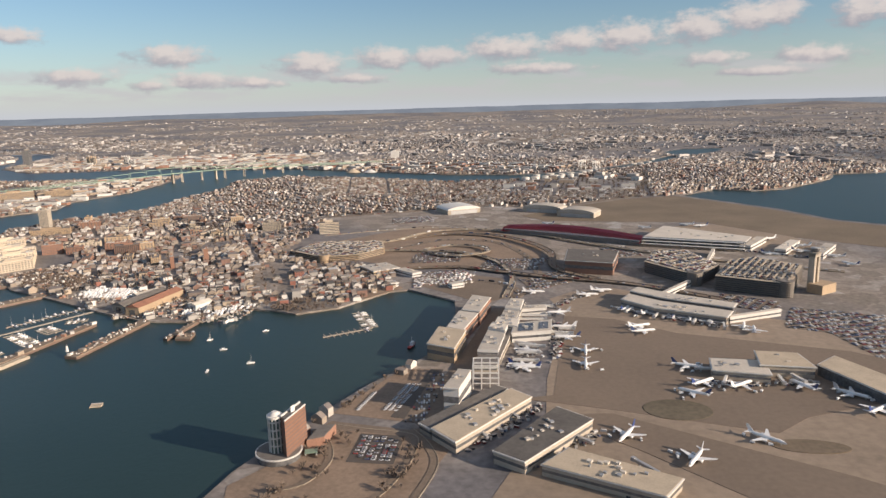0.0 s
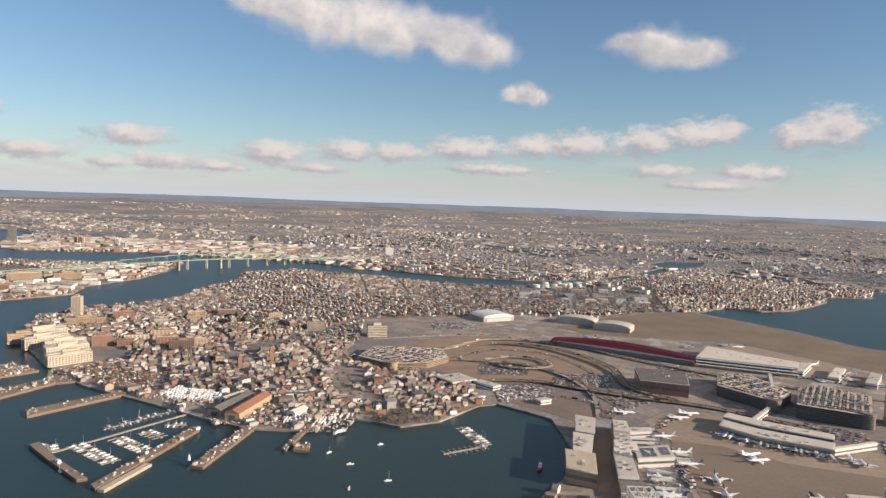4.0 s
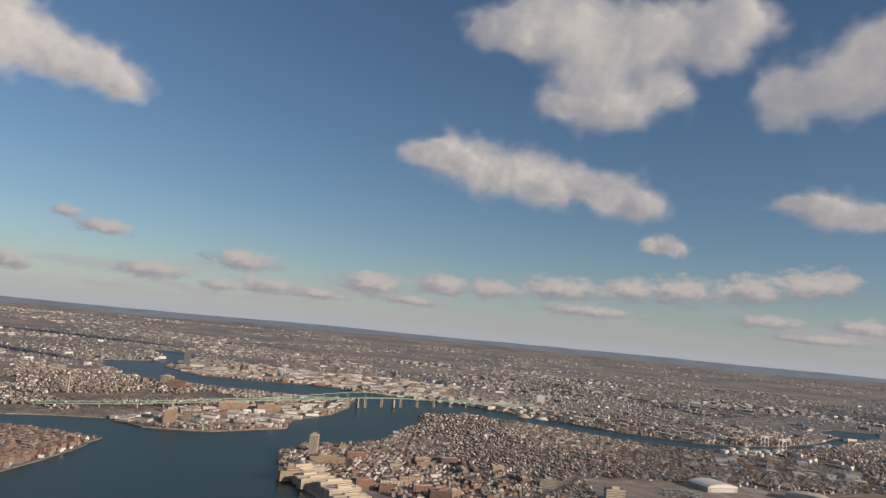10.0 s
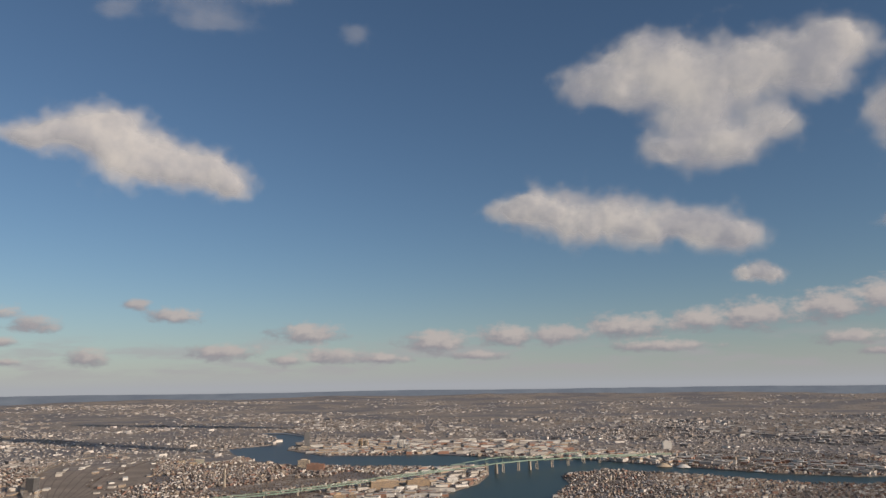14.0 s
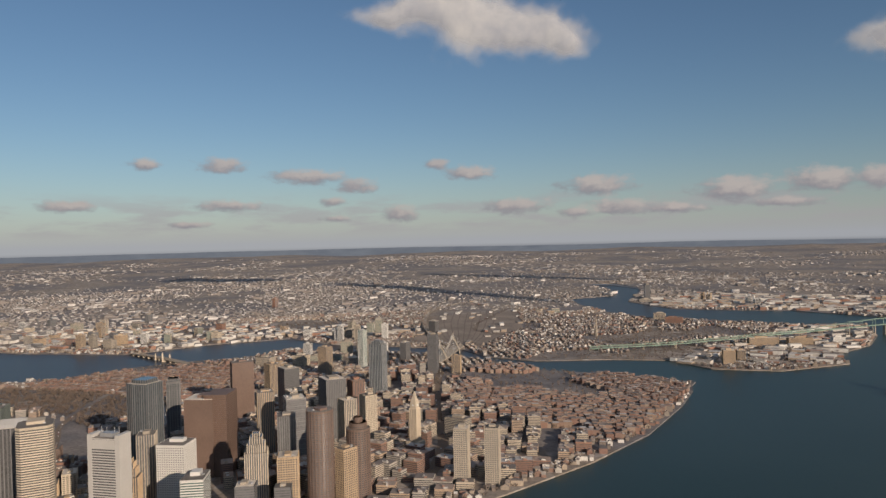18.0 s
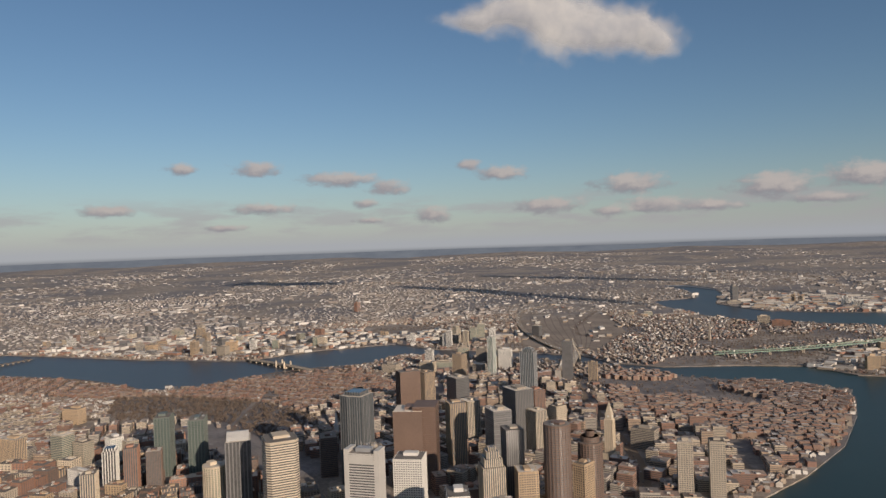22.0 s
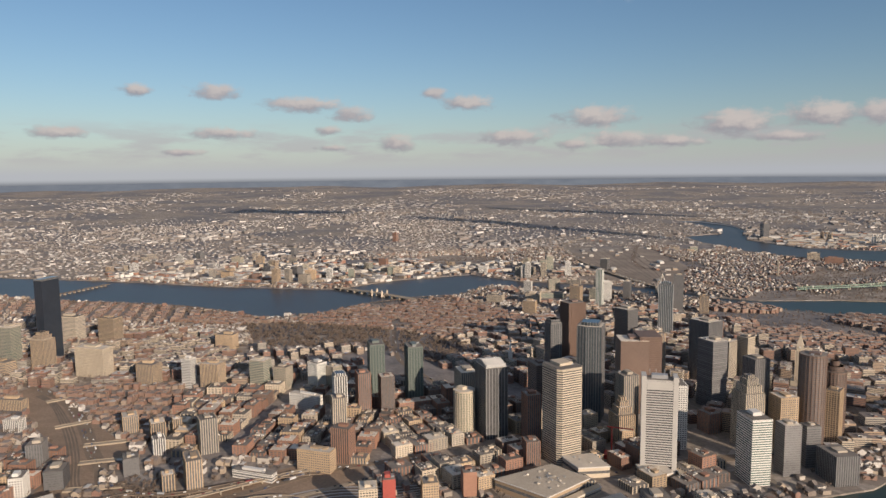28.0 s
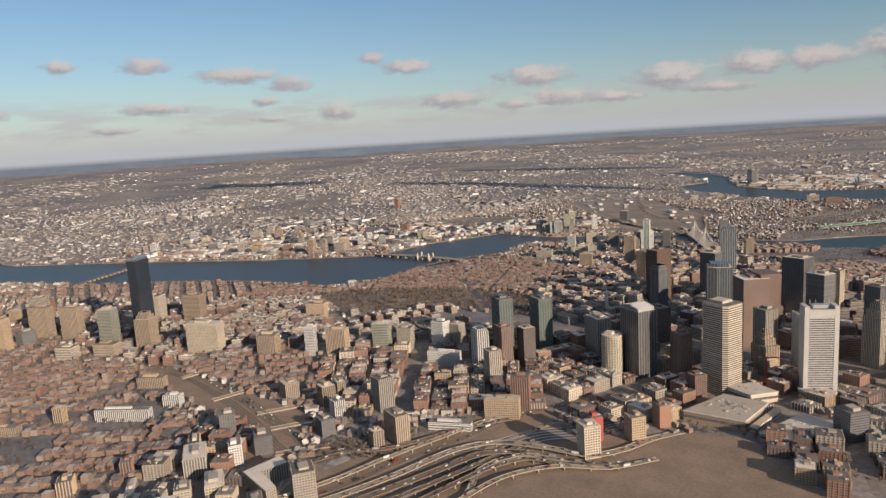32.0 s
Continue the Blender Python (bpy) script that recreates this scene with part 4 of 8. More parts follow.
for x, y, w, d, h, turn, style, pat, lbl in (
        (-3010, -1296, 55, 30, 94, 26, "tan", "V", "tan concrete slab tower in the west"), (-2950, -1080, 62, 40, 86, 26, "stone", "H", "pale arched office tower with a stepped front"), (-2840, -1010, 56, 40, 84, 26, "tan", "H", "tan granite office tower with a sloped top"),
        (-3130, -1330, 60, 30, 90, 26, "tan", "V", "tan hotel slab beside the plaza"), (-3230, -1290, 44, 34, 100, 26, "concrete", "V", "grey concrete office slab tower"), (-2350, -1127, 46, 34, 52, 28, "tan", "V", "tan hotel block with a flat roof"),
        (-2181, -1051, 48, 30, 67, 24, "tan", "V", "tan ribbed hotel tower"), (-2250, -1075, 24, 24, 72, 24, "white", "H", "white banded apartment tower"), (-2112, -964, 40, 34, 70, 20, "green", "H", "grey-green glass apartment block"),
        (-2062, -935, 34, 28, 55, 20, "green", "HV", "small green glass apartment block"), (-1984, -893, 34, 28, 70, 0, "whitegreen", "HV", "white framed apartment tower"), (-1950, -870, 26, 26, 62, 0, "green", "HV", "green glass apartment tower"),
        (-1902, -990, 74, 20, 33, 14, "white", "HV", "long white banded medical building"), (-1852, -1255, 34, 30, 66, -20, "concrete", "V", "grey ribbed apartment tower"), (-2070, -1303, 36, 28, 34, -20, "tan", "V", "tan flat-roofed apartment block"),
        (-1968, -1295, 30, 26, 42, -20, "tan", "V", "tan ribbed apartment block"), (-1910, -1322, 24, 20, 32, -20, "white", "V", "small white apartment block"), (-1735, -1350, 46, 24, 52, -22, "tan", "V", "tan blank-ended apartment slab"),
        (-1752, -1385, 20, 18, 30, -22, "tan", "V", "small tan apartment block"), (-1682, -1267, 78, 16, 14, 22, "white", "H", "long low white building beside the tracks"), (-1629, -1176, 62, 22, 38, 24, "tan", "HV", "orange-tan brick loft building"),
        (-1622, -1121, 34, 26, 64, 24, "brick", "V", "brick and glass apartment tower"), (-1428, -1238, 30, 26, 54, -40, "stone", "HV", "pale block with square windows and open base"), (-1445, -1179, 24, 20, 42, -40, "redwrap", "", "scaffolded block wrapped in red sheeting"), (-1369, -1074, 26, 22, 40, -40, "brick", "", "blank dark red brick vent building"), (-1388, -1146, 26, 24, 42, -40, "tan", "HV", "tan loft building with arched bays"), (-1361, -910, 28, 24, 43, -38, "brick", "V", "ribbed orange brick office block"), (-1096, -980, 36, 34, 50, -42, "dark", "H", "dark glass office block by the channel"),
        (-1912, -1554, 30, 20, 38, -35, "white", "HV", "white gridded apartment block"), (-1912, -1498, 38, 30, 32, -35, "dark", "H", "dark glass block with a pale roof"), (-1950, -1605, 62, 34, 35, -35, "concrete", "V", "grey apartment block with tan bays"),
        (-1848, -1640, 50, 26, 31, -35, "concrete", "HV", "grey courtyard apartment block"), (-1733, -1566, 40, 32, 45, -35, "concrete", "HV", "grey gridded apartment block"), (-1745, -1645, 72, 20, 22, -35, "concrete", "V", "long low grey apartment wing"),
        (-1800, -1752, 22, 38, 60, -35, "white", "H", "tall white balconied apartment block"), (-2018, -1492, 30, 26, 46, -35, "dark", "V", "dark clad apartment block"), (-2272, -1552, 110, 15, 24, 32, "white", "V", "long white hospital wing"),
        (-2250, -1457, 34, 20, 25, 32, "white", "V", "white stepped hospital block"), (-2402, -1414, 60, 20, 24, 32, "tan", "V", "tan brick mill building"), (-2947, -960, 60, 30, 30, 26, "stone", "V", "pale stone library block"), (-2513, -812, 56, 30, 44, 26, "tan", "HV", "tan hotel facing the park"),
        (-1944, -1768, 32, 22, 28, -35, "green", "HV", "green glass apartment block with white frames"), (-1899, -1748, 20, 24, 25, -35, "brick", "V", "orange brick apartment bay"), (-1977, -1702, 54, 14, 11, -35, "concrete", "H", "long low pale parking deck"),
        (-1873, -1678, 30, 22, 28, -35, "concrete", "HV", "small grey apartment wing by the court"), (-1782, -1694, 44, 20, 29, -35, "white", "V", "white and grey apartment wing"), (-2062, -1760, 28, 22, 27, -35, "tan", "V", "plain tan brick warehouse block"),
        (-1955, -1846, 40, 26, 28, -35, "tan", "HV", "sunlit tan brick office block"), (-2044, -1671, 24, 18, 25, -35, "brick", "V", "orange brick stair block"), (-2008, -1568, 44, 18, 27, -35, "stone", "V", "cream apartment block with upright bays"),
        (-2373, -1627, 18, 16, 35, 32, "tan", "V", "tall narrow tan brick block"), (-2419, -1714, 64, 18, 18, 32, "tan", "V", "long tan school building"), (-1867, -1394, 30, 24, 31, -22, "dark", "HV", "dark block with a white end wall"), (-1971, -1254, 16, 16, 36, -20, "tan", "V", "slim tan apartment block"),
        (-1208, -676, 50, 45, 121, 36, "white", "HV", "white gridded office tower with a hipped roof"), (-1108, -514, 36, 32, 152, -34, "dark", "V", "black steel office tower with pale corner edges"), (-1542, -198, 46, 40, 146, -14, "dark", "H", "broad black office tower"),
        (-1381, -377, 40, 36, 136, -30, "tan", "V", "tan granite tower behind the brown bank"), (-1289, -691, 34, 30, 126, -34, "concrete", "V", "grey block with a pale crown"), (-1311, -242, 58, 46, 153, -20, "dark", "V", "black steel tower with white roof lines"),
        (-1233, -405, 46, 40, 148, -26, "dark", "H", "dark grey glass office tower"), (-1044, -557, 36, 34, 101, -40, "tan", "HV", "tan gridded office block"), (-1040, -732, 48, 34, 112, -42, "whitegreen", "H", "green glass tower with pale floor lines"),
        (-1005, -666, 28, 30, 88, -42, "dark", "H", "dark glass hotel tower"), (-985, -610, 22, 26, 74, -42, "dark", "H", "dark glass apartment tower"), (-934, -642, 50, 40, 50, -42, "dark", "V", "dark glass corner block"),
        (-1281, -727, 54, 24, 34, -42, "tan", "HV", "tan stone block with a long arcade"), (-1178, -559, 34, 28, 40, -30, "brick", "V", "small orange-red brick block"), (-1418, -826, 30, 28, 94, -34, "brick", "V", "tan and brick ribbed tower"),
        (-1623, -776, 54, 34, 92, -34, "concrete", "V", "grey concrete slab department store tower"), (-1546, -607, 48, 36, 84, -32, "brown", "H", "brown brick office block"), (-1109, -31, 56, 30, 48, 8, "concrete", "H", "grey hotel with sloped roofs by the wharf"),
        (-1476, -228, 42, 34, 101, -18, "stone", "V", "pale ribbed office tower pair"), (-1260, -240, 32, 30, 110, -14, "stone", "V", "cream stone office tower"), (-1228, -205, 28, 28, 118, -14, "stone", "HV", "cream stepped office tower"),
        (-2298, 436, 30, 16, 66, 20, "white", "V", "narrow white apartment slab by the river"), (-1322, -160, 32, 30, 134, -16, "brick", "V", "dark red clad tower"), (-900, -262, 26, 26, 108, 30, "concrete", "HV", "concrete harbour apartment tower"),
        (-856, -223, 26, 26, 108, 30, "concrete", "HV", "concrete harbour apartment tower beside its twin"), (-1780, -84, 40, 34, 116, -10, "tan", "V", "tan office tower with a rounded front"), (-1708, 533, 34, 24, 135, 24, "dark", "H", "dark glass slab tower near the cable bridge"), (-2578, 837, 26, 18, 76, 30, "white", "V", "pale apartment slab across the river"), (-2530, 900, 24, 18, 72, 30, "stone", "V", "cream apartment slab across the river"), (-2463, 1013, 26, 18, 74, 30, "white", "HV", "white apartment slab beside the rail yard"), (-1970, 262, 36, 34, 104, 12, "tan", "V", "tan apartment tower with cream bays")):
    tower("office_block" if h < 60 else "office_tower", x, y, w, d, h, turn, style, pat.replace("G", "HV"), lbl, category="building" if h < 60 else "tower")
# round stone tower and its twin by the harbour, joined by a lower slab
t = tower("round_stone_tower", -1008, -515, 46, 46, 176, 0, "brown", "HV", "round rose-granite tower with close windows", "round", storey=3.9, bay=4)
tower("domed_stone_tower", -987, -446, 42, 42, 133, 0, "brown", "HV", "round rose-granite tower under a cone roof", "round", storey=3.9, bay=4, steps=((0.75, 10), (0.35, 9)))
tower("joining_slab", -976, -484, 22, 30, 108, 0, "tan", "HV", "rose-granite slab between the round towers", storey=3.9)
tower("stepped_tower", -1098, -585, 42, 38, 104, -36, "stone", "V", "cream deco tower with set-back tiers", bay=3.6, steps=((0.78, 14), (0.55, 12), (0.3, 6)))
tower("deco_tower", -1281, -726, 40, 34, 60, -38, "tan", "V", "tan deco office building with a stepped gold top", bay=3.6, steps=((0.7, 14), (0.45, 10), (0.25, 7)))
# the western towers over the railway
t = tower("square_top_tower", -3460, -1409, 44, 44, 174, 26, "stone", "HV", "tall pale square tower with a dark top band", storey=3.8, bay=3.2)
part("top_band", box(bmesh.new(), 0, 0, 165, 45.6, 45.6, 7), DARKFRAME, t)
part("crown", box(bmesh.new(), 0, 0, 174, 45, 45, 3.5), WHITE, t)
t = tower("arched_glass_tower", -3282, -1500, 34, 30, 125, 26, "dark", "V", "dark glass tower under an arched white crown", "chamfer", bay=4, units=False)
part("crown_ring", prism(bmesh.new(), circle(15, 20), 125, 6, taper=0.75), WHITE, t)
part("crown_drum", prism(bmesh.new(), circle(9, 20), 131, 6, taper=0.6), STEEL, t)
tower("brown_slab", -3302, -1437, 40, 20, 64, 26, "brown", "V", "brown ribbed apartment slab in the west", bay=4)
tower("tan_slab", -3091, -1454, 40, 26, 90, 26, "tan", "HV", "broad tan hotel slab in the west", bay=4)
tower("cream_block", -3114, -1510, 52, 30, 34, 26, "stone", "V", "cream stone block with a flat roof", bay=5)
tower("low_mall_block", -2827, -1401, 46, 34, 31, 26, "stone", "H", "low cream shopping block with roof plant")
tower("low_mall_block", -2754, -1332, 60, 34, 31, 26, "tan", "H", "low tan shopping block beside the tracks")
# clock tower
t = thing("clock_tower", -1119, -165, 0, 12, "pale granite clock tower with a pointed roof", "tower", "city towers")
part("base", prism(bmesh.new(), ring_of("box", 34, 26), 0, 24), STONE, t)
part("shaft", box(bmesh.new(), 0, 0, 24, 17, 17, 82), STONE, t)
part("shaft_ribs", facade(ring_of("box", 17.4, 17.4), 24, 80, "V", 4, 4), STONE, t)
part("belfry", box(bmesh.new(), 0, 0, 106, 14, 14, 14), STONE, t)
part("spire", prism(bmesh.new(), ring_of("box", 13, 13), 120, 27, taper=0.04), STONE, t)
for a in range(4):
    f = part("clock_face", prism(bmesh.new(), circle(2.6, 16), 0, 0.4), WHITE, t)
    f.matrix_local = Matrix.Rotation(radians(90 * a), 4, "Z") @ pose(0, -7.2 * S, 113 * S, 90)
t.scale = (1, 1, 0.9)
TAKEN.append((-1119, -165, 30))
# church spire by the common
t = thing("church", -1757, -429, 0, 20, "brick church with a tall white spire", "church")
part("nave", box(bmesh.new(), 0, 14, 0, 16, 30, 12), BRICK, t)
part("tower", box(bmesh.new(), 0, 0, 0, 9, 9, 28), WHITE, t)
part("spire", prism(bmesh.new(), circle(4.4, 8), 28, 32, taper=0.03), WHITE, t)
t.scale = (1, 1, 1.3)
TAKEN.append((-1757, -429, 26))
# granite obelisk
t = thing("obelisk", -1684, 1631, 0, 0, "grey granite obelisk on a low hill", "monument")
part("shaft", box(bmesh.new(), 0, 0, 0, 9.5, 9.5, 64, taper=0.5), CONCRETE, t)
part("tip", box(bmesh.new(), 0, 0, 64, 4.75, 4.75, 5, taper=0.05), CONCRETE, t)
t.scale = (1, 1, 1.2)
TAKEN.append((-1684, 1631, 40))
# north side of the harbour and the river mouth
for x, y, w, d, h, turn, style, pat, lbl in (
        (-2306, 3455, 38, 110, 113, 30, "dark", "H", "dark bronze casino hotel slab"), (-2270, 3360, 90, 60, 18, 30, "concrete", "H", "low pale casino podium"), (-1712, 2369, 60, 24, 40, 20, "stone", "V", "pale waterfront apartment block"), (-1589, 2274, 86, 30, 34, 20, "brick", "HV", "long red brick mill building"),
        (-948, 1275, 40, 30, 48, 30, "tan", "HV", "tan stepped waterfront apartment building"), (-930, 1345, 26, 26, 40, 30, "tan", "V", "tan apartment block on the pier"), (-984, 1764, 120, 24, 32, 42, "tan", "HV", "long tan granite yard building"), (-869, 1860, 100, 24, 28, 42, "tan", "HV", "long tan yard building with pale roof"),
        (-754, 1979, 50, 26, 26, 42, "white", "HV", "white research building by the harbour"), (-330, 1095, 24, 24, 58, 15, "concrete", "HV", "lone grey apartment tower on the point"), (117, 3800, 52, 40, 46, 10, "white", "", "windowless white storage block"),
        (-1531, 3425, 30, 30, 40, 20, "white", "V", "white power station boiler house"), (-1600, 3470, 24, 24, 55, 20, "white", "V", "white power station block"), (-1900, 3560, 26, 26, 46, 0, "concrete", "V", "grey power plant block"), (-1960, 3600, 20, 20, 52, 0, "tan", "V", "tan power plant block"),
        (560, 1040, 52, 22, 30, 20, "stone", "H", "long cream hospital slab"), (146, 763, 54, 22, 22, 28, "brick", "V", "long red brick school block"), (-45, 752, 42, 20, 24, 28, "brick", "HV", "red brick mill flats"), (347, 614, 8, 8, 26, 28, "brick", "", "slim orange brick church tower"), (395, 673, 10, 10, 32, 28, "brick", "", "tall brick church bell tower"),
        (380, 1080, 46, 16, 24, 20, "concrete", "HV", "grey concrete school block"), (-236, 735, 58, 34, 24, 40, "tan", "HV", "tan brick wharf building by the water"), (-250, 1010, 100, 30, 16, 30, "tan", "HV", "tan waterfront apartment row"),
        (-4350, 1700, 36, 26, 70, 0, "brick", "V", "brown brick apartment tower"), (-3420, 0, 30, 26, 70, 20, "tan", "V", "tan waterfront apartment tower"), (-3380, 40, 26, 24, 66, 20, "concrete", "V", "grey waterfront apartment tower"),
        (-2240, 470, 150, 30, 22, 40, "green", "H", "glass museum building on the dam"), (-2330, 260, 60, 40, 34, 20, "concrete", "HV", "grey concrete hospital block"), (-2200, 330, 50, 40, 44, 20, "stone", "HV", "pale stone hospital tower"), (-2100, 160, 44, 30, 50, 20, "tan", "V", "tan brick hospital tower")):
    tower("office_block" if h < 55 else "office_tower", x, y, w, d, h, turn, style, pat, lbl, category="building")
# cream waterfront flats in parallel wings
for x0, y0, x1, y1, n, size, turn in ((-7, 569, -100, 693, 5, 88, 56), (-153, 706, -236, 816, 4, 100, 60)):
    for i in range(n):
        k = i / (n - 1)
        tower("apartment_wing", x0 + (x1 - x0) * k, y0 + (y1 - y0) * k, size, 15, (22, 19, 24, 20, 23)[i], turn, "stone", "HV", "cream waterfront apartment wing with %s floors" % ("six" if i % 2 == 0 else "five"), bay=6, roof=PALEROOF, category="building")
# angled apartment wings beside the highway
corner = [(-1833, -1599), (-1826, -1534), (-1797, -1541), (-1808, -1584), (-1752, -1603), (-1750, -1621)]
tower("apartment_wing", -1795, -1580, 70, 60, 26, 0, "concrete", "HV", "angled grey apartment wing with a pale roof", [(x + 1795, y + 1580) for x, y in corner[::-1]], roof=PALEROOF, units=False, category="building")
# office clusters across the river
r = random.Random(5)
for cx, cy, n, lo, hi, spread in ((-3300, 430, 16, 18, 55, 330), (-2650, 1050, 14, 30, 75, 210), (-3900, 250, 16, 16, 60, 380), (-2050, 620, 10, 30, 80, 200), (-3700, -40, 8, 16, 50, 160), (-4600, -150, 12, 14, 50, 380), (-3250, -1330, 8, 30, 80, 200), (-2450, 2450, 4, 16, 30, 200)):
    for _ in range(n):
        x, y = cx + r.gauss(0, spread * 0.6), cy + r.gauss(0, spread * 0.6)
        if in_water(x, y) or in_water(x + 25, y - 25) or in_water(x - 20, y + 20) or taken(np.float64(x), np.float64(y)):
            continue
        h = r.uniform(lo, hi)
        st = r.choice(["tan", "stone", "concrete", "green", "brick", "white", "dark"])
        tower("office_block" if h < 55 else "office_tower", x, y, r.uniform(24, 56), r.uniform(20, 36), h, r.uniform(0, 45), st, r.choice(["V", "HV", "H"]), "%s mid-rise block across the river" % {"tan": "tan brick", "stone": "pale stone", "concrete": "grey concrete", "green": "green glass", "brick": "red brick", "white": "white panelled", "dark": "dark glass"}[st], units=h > 40, category="building")


def hall(name, ring, h, wall, roof, label, category="terminal", skylights=0, overhang=1.5, turn_units=0.0):
    """A flat-roofed hall over a ring of plan corners, with a white fascia and roof units."""
    cx, cy = sum(p[0] for p in ring) / len(ring), sum(p[1] for p in ring) / len(ring)
    a = sum(x0 * y1 - x1 * y0 for (x0, y0), (x1, y1) in zip(ring, ring[1:] + ring[:1]))
    ring = [(x - cx, y - cy) for x, y in (ring if a > 0 else ring[::-1])]
    t = thing(name, cx, cy, 0, 0, label, category)
    part("hall_body", prism(bmesh.new(), ring, 0, h), wall, t)
    part("window_band", prism(bmesh.new(), grown(ring, 0.15), h * 0.42, h * 0.26), GLASS, t)
    part("fascia", prism(bmesh.new(), grown(ring, overhang), h, 1.3), WHITE, t)
    part("roof", prism(bmesh.new(), grown(ring, overhang - 1.5), h + 1.3, 0.4), roof, t)
    r = random.Random(int(abs(cx)))
    for i in range(skylights):
        k, m = r.uniform(0.15, 0.85), r.uniform(0.25, 0.75)
        p0 = Vector(ring[0]).lerp(Vector(ring[1]), k)
        p1 = Vector(ring[3 % len(ring)]).lerp(Vector(ring[2]), k)
        p = p0.lerp(p1, m)
        part("roof_unit", box(bmesh.new(), p.x, p.y, h + 1.7, r.uniform(2, 5), r.uniform(2, 5), r.uniform(1, 2.2), turn_units), PALEROOF if i % 2 else STEEL, t)
    return t


BEIGE = speckled("beige_gravel_roof", (0.46, 0.38, 0.28), 0.16, 0.95, 1 / (2 * S), 1 / (18 * S))

# ---- roads, railways and bridges ----
def road(name, pts, width, z=0.35, mat=None, label="", kind="structure", heights=None, thick=0.7, rail=False, parent=None):
    """A paved ribbon along a smooth line through the plan points; heights lift it on the way."""
    mat = mat or ASPHALT
    line = []
    n = len(pts)
    for i in range(n - 1):
        p0, p1, p2, p3 = (Vector(pts[max(0, min(n - 1, j))]) for j in (i - 1, i, i + 1, i + 2))
        for k in range(6):
            t = k / 6
            line.append((i + t, 0.5 * (2 * p1 + (p2 - p0) * t + (2 * p0 - 5 * p1 + 4 * p2 - p3) * t * t + (3 * p1 - p0 - 3 * p2 + p3) * t ** 3)))
    line.append((n - 1.0, Vector(pts[-1])))
    zs = [np.interp(u, range(n), heights) if heights else z for u, _ in line]
    bm = bmesh.new()
    rings = []
    for j, (u, p) in enumerate(line):
        a, b = line[max(0, j - 1)][1], line[min(len(line) - 1, j + 1)][1]
        side = Vector((-(b - a).y, (b - a).x)).normalized() * width / 2
        prof = ((1, 0), (-1, 0), (-1, -thick), (1, -thick)) if not rail else ((1, 1.0), (0.93, 1.0), (0.93, 0), (-0.93, 0), (-0.93, 1.0), (-1, 1.0), (-1, -thick), (1, -thick))
        rings.append([bm.verts.new((p.x + side.x * s, p.y + side.y * s, zs[j] + dz)) for s, dz in prof])
    for r0, r1 in zip(rings, rings[1:]):
        m = len(r0)
        for i in range(m):
            bm.faces.new((r0[i], r0[(i + 1) % m], r1[(i + 1) % m], r1[i]))
    bmesh.ops.recalc_face_normals(bm, faces=bm.faces[:])
    return part(name, bm, mat, parent, label, kind), line, zs


def piers_under(line, zs, width, every, parent, mat):
    """Bents under a raised deck."""
    since = 0.0
    for (u0, p0), (u1, p1), z in zip(line, line[1:], zs[1:]):
        since += (p1 - p0).length
        if since > every and z > 3:
            since = 0
            a = math.degrees(math.atan2((p1 - p0).y, (p1 - p0).x))
            part("bent", box(bmesh.new(), p1.x, p1.y, -3.5, 1.6, width * 0.7, z + 3, a), mat, parent)


ROADTAN = speckled("pale_road_concrete", (0.32, 0.265, 0.20), 0.18, 0.9, 1 / (4 * S), 1 / (50 * S))
BALLAST = speckled("track_ballast", (0.15, 0.12, 0.095), 0.25, 0.95, 1 / (2 * S), 1 / (30 * S))
EARTH = speckled("bare_brown_earth", (0.24, 0.175, 0.125), 0.28, 0.95, 1 / (5 * S), 1 / (50 * S))
YARDEARTH = speckled("cinder_and_gravel", (0.23, 0.19, 0.155), 0.35, 0.95, 1 / (12 * S), 1 / (120 * S))
LINE = speckled("road_paint", (0.62, 0.60, 0.55), 0.1, 0.7, 1 / S, 1 / (20 * S))

# the southern interchange and rail approach
sheet("interchange_ground", INTERCHANGE, 0.15, EARTH)
main = [[(-1775, -1680), (-1706, -1522), (-1680, -1419), (-1645, -1311), (-1625, -1217), (-1599, -1142), (-1555, -1068)],
        [(-1745, -1680), (-1686, -1553), (-1649, -1455), (-1620, -1346), (-1573, -1285), (-1498, -1262), (-1422, -1249), (-1385, -1203), (-1362, -1140), (-1330, -1085)],
        [(-1690, -1640), (-1642, -1526), (-1604, -1427), (-1572, -1333), (-1516, -1288), (-1460, -1275)],
        [(-1500, -1520), (-1528, -1426), (-1543, -1388), (-1537, -1341), (-1509, -1299), (-1464, -1285), (-1400, -1262)],
        [(-1830, -1560), (-1775, -1440), (-1715, -1390), (-1660, -1270), (-1610, -1180)],
        [(-1720, -1690), (-1655, -1545), (-1622, -1440), (-1592, -1340), (-1550, -1200), (-1520, -1120)],
        [(-1660, -1700), (-1612, -1540), (-1575, -1430), (-1556, -1350), (-1530, -1240)],
        [(-1800, -1690), (-1728, -1530), (-1700, -1430), (-1668, -1320), (-1645, -1225), (-1615, -1150)],
        [(-1630, -1720), (-1585, -1560), (-1556, -1450), (-1535, -1370), (-1500, -1310), (-1440, -1290), (-1370, -1240)],
        [(-1560, -1740), (-1540, -1600), (-1520, -1480), (-1500, -1380), (-1450, -1310), (-1380, -1270), (-1330, -1200)]]
traffic = []
lane_rng = random.Random(21)


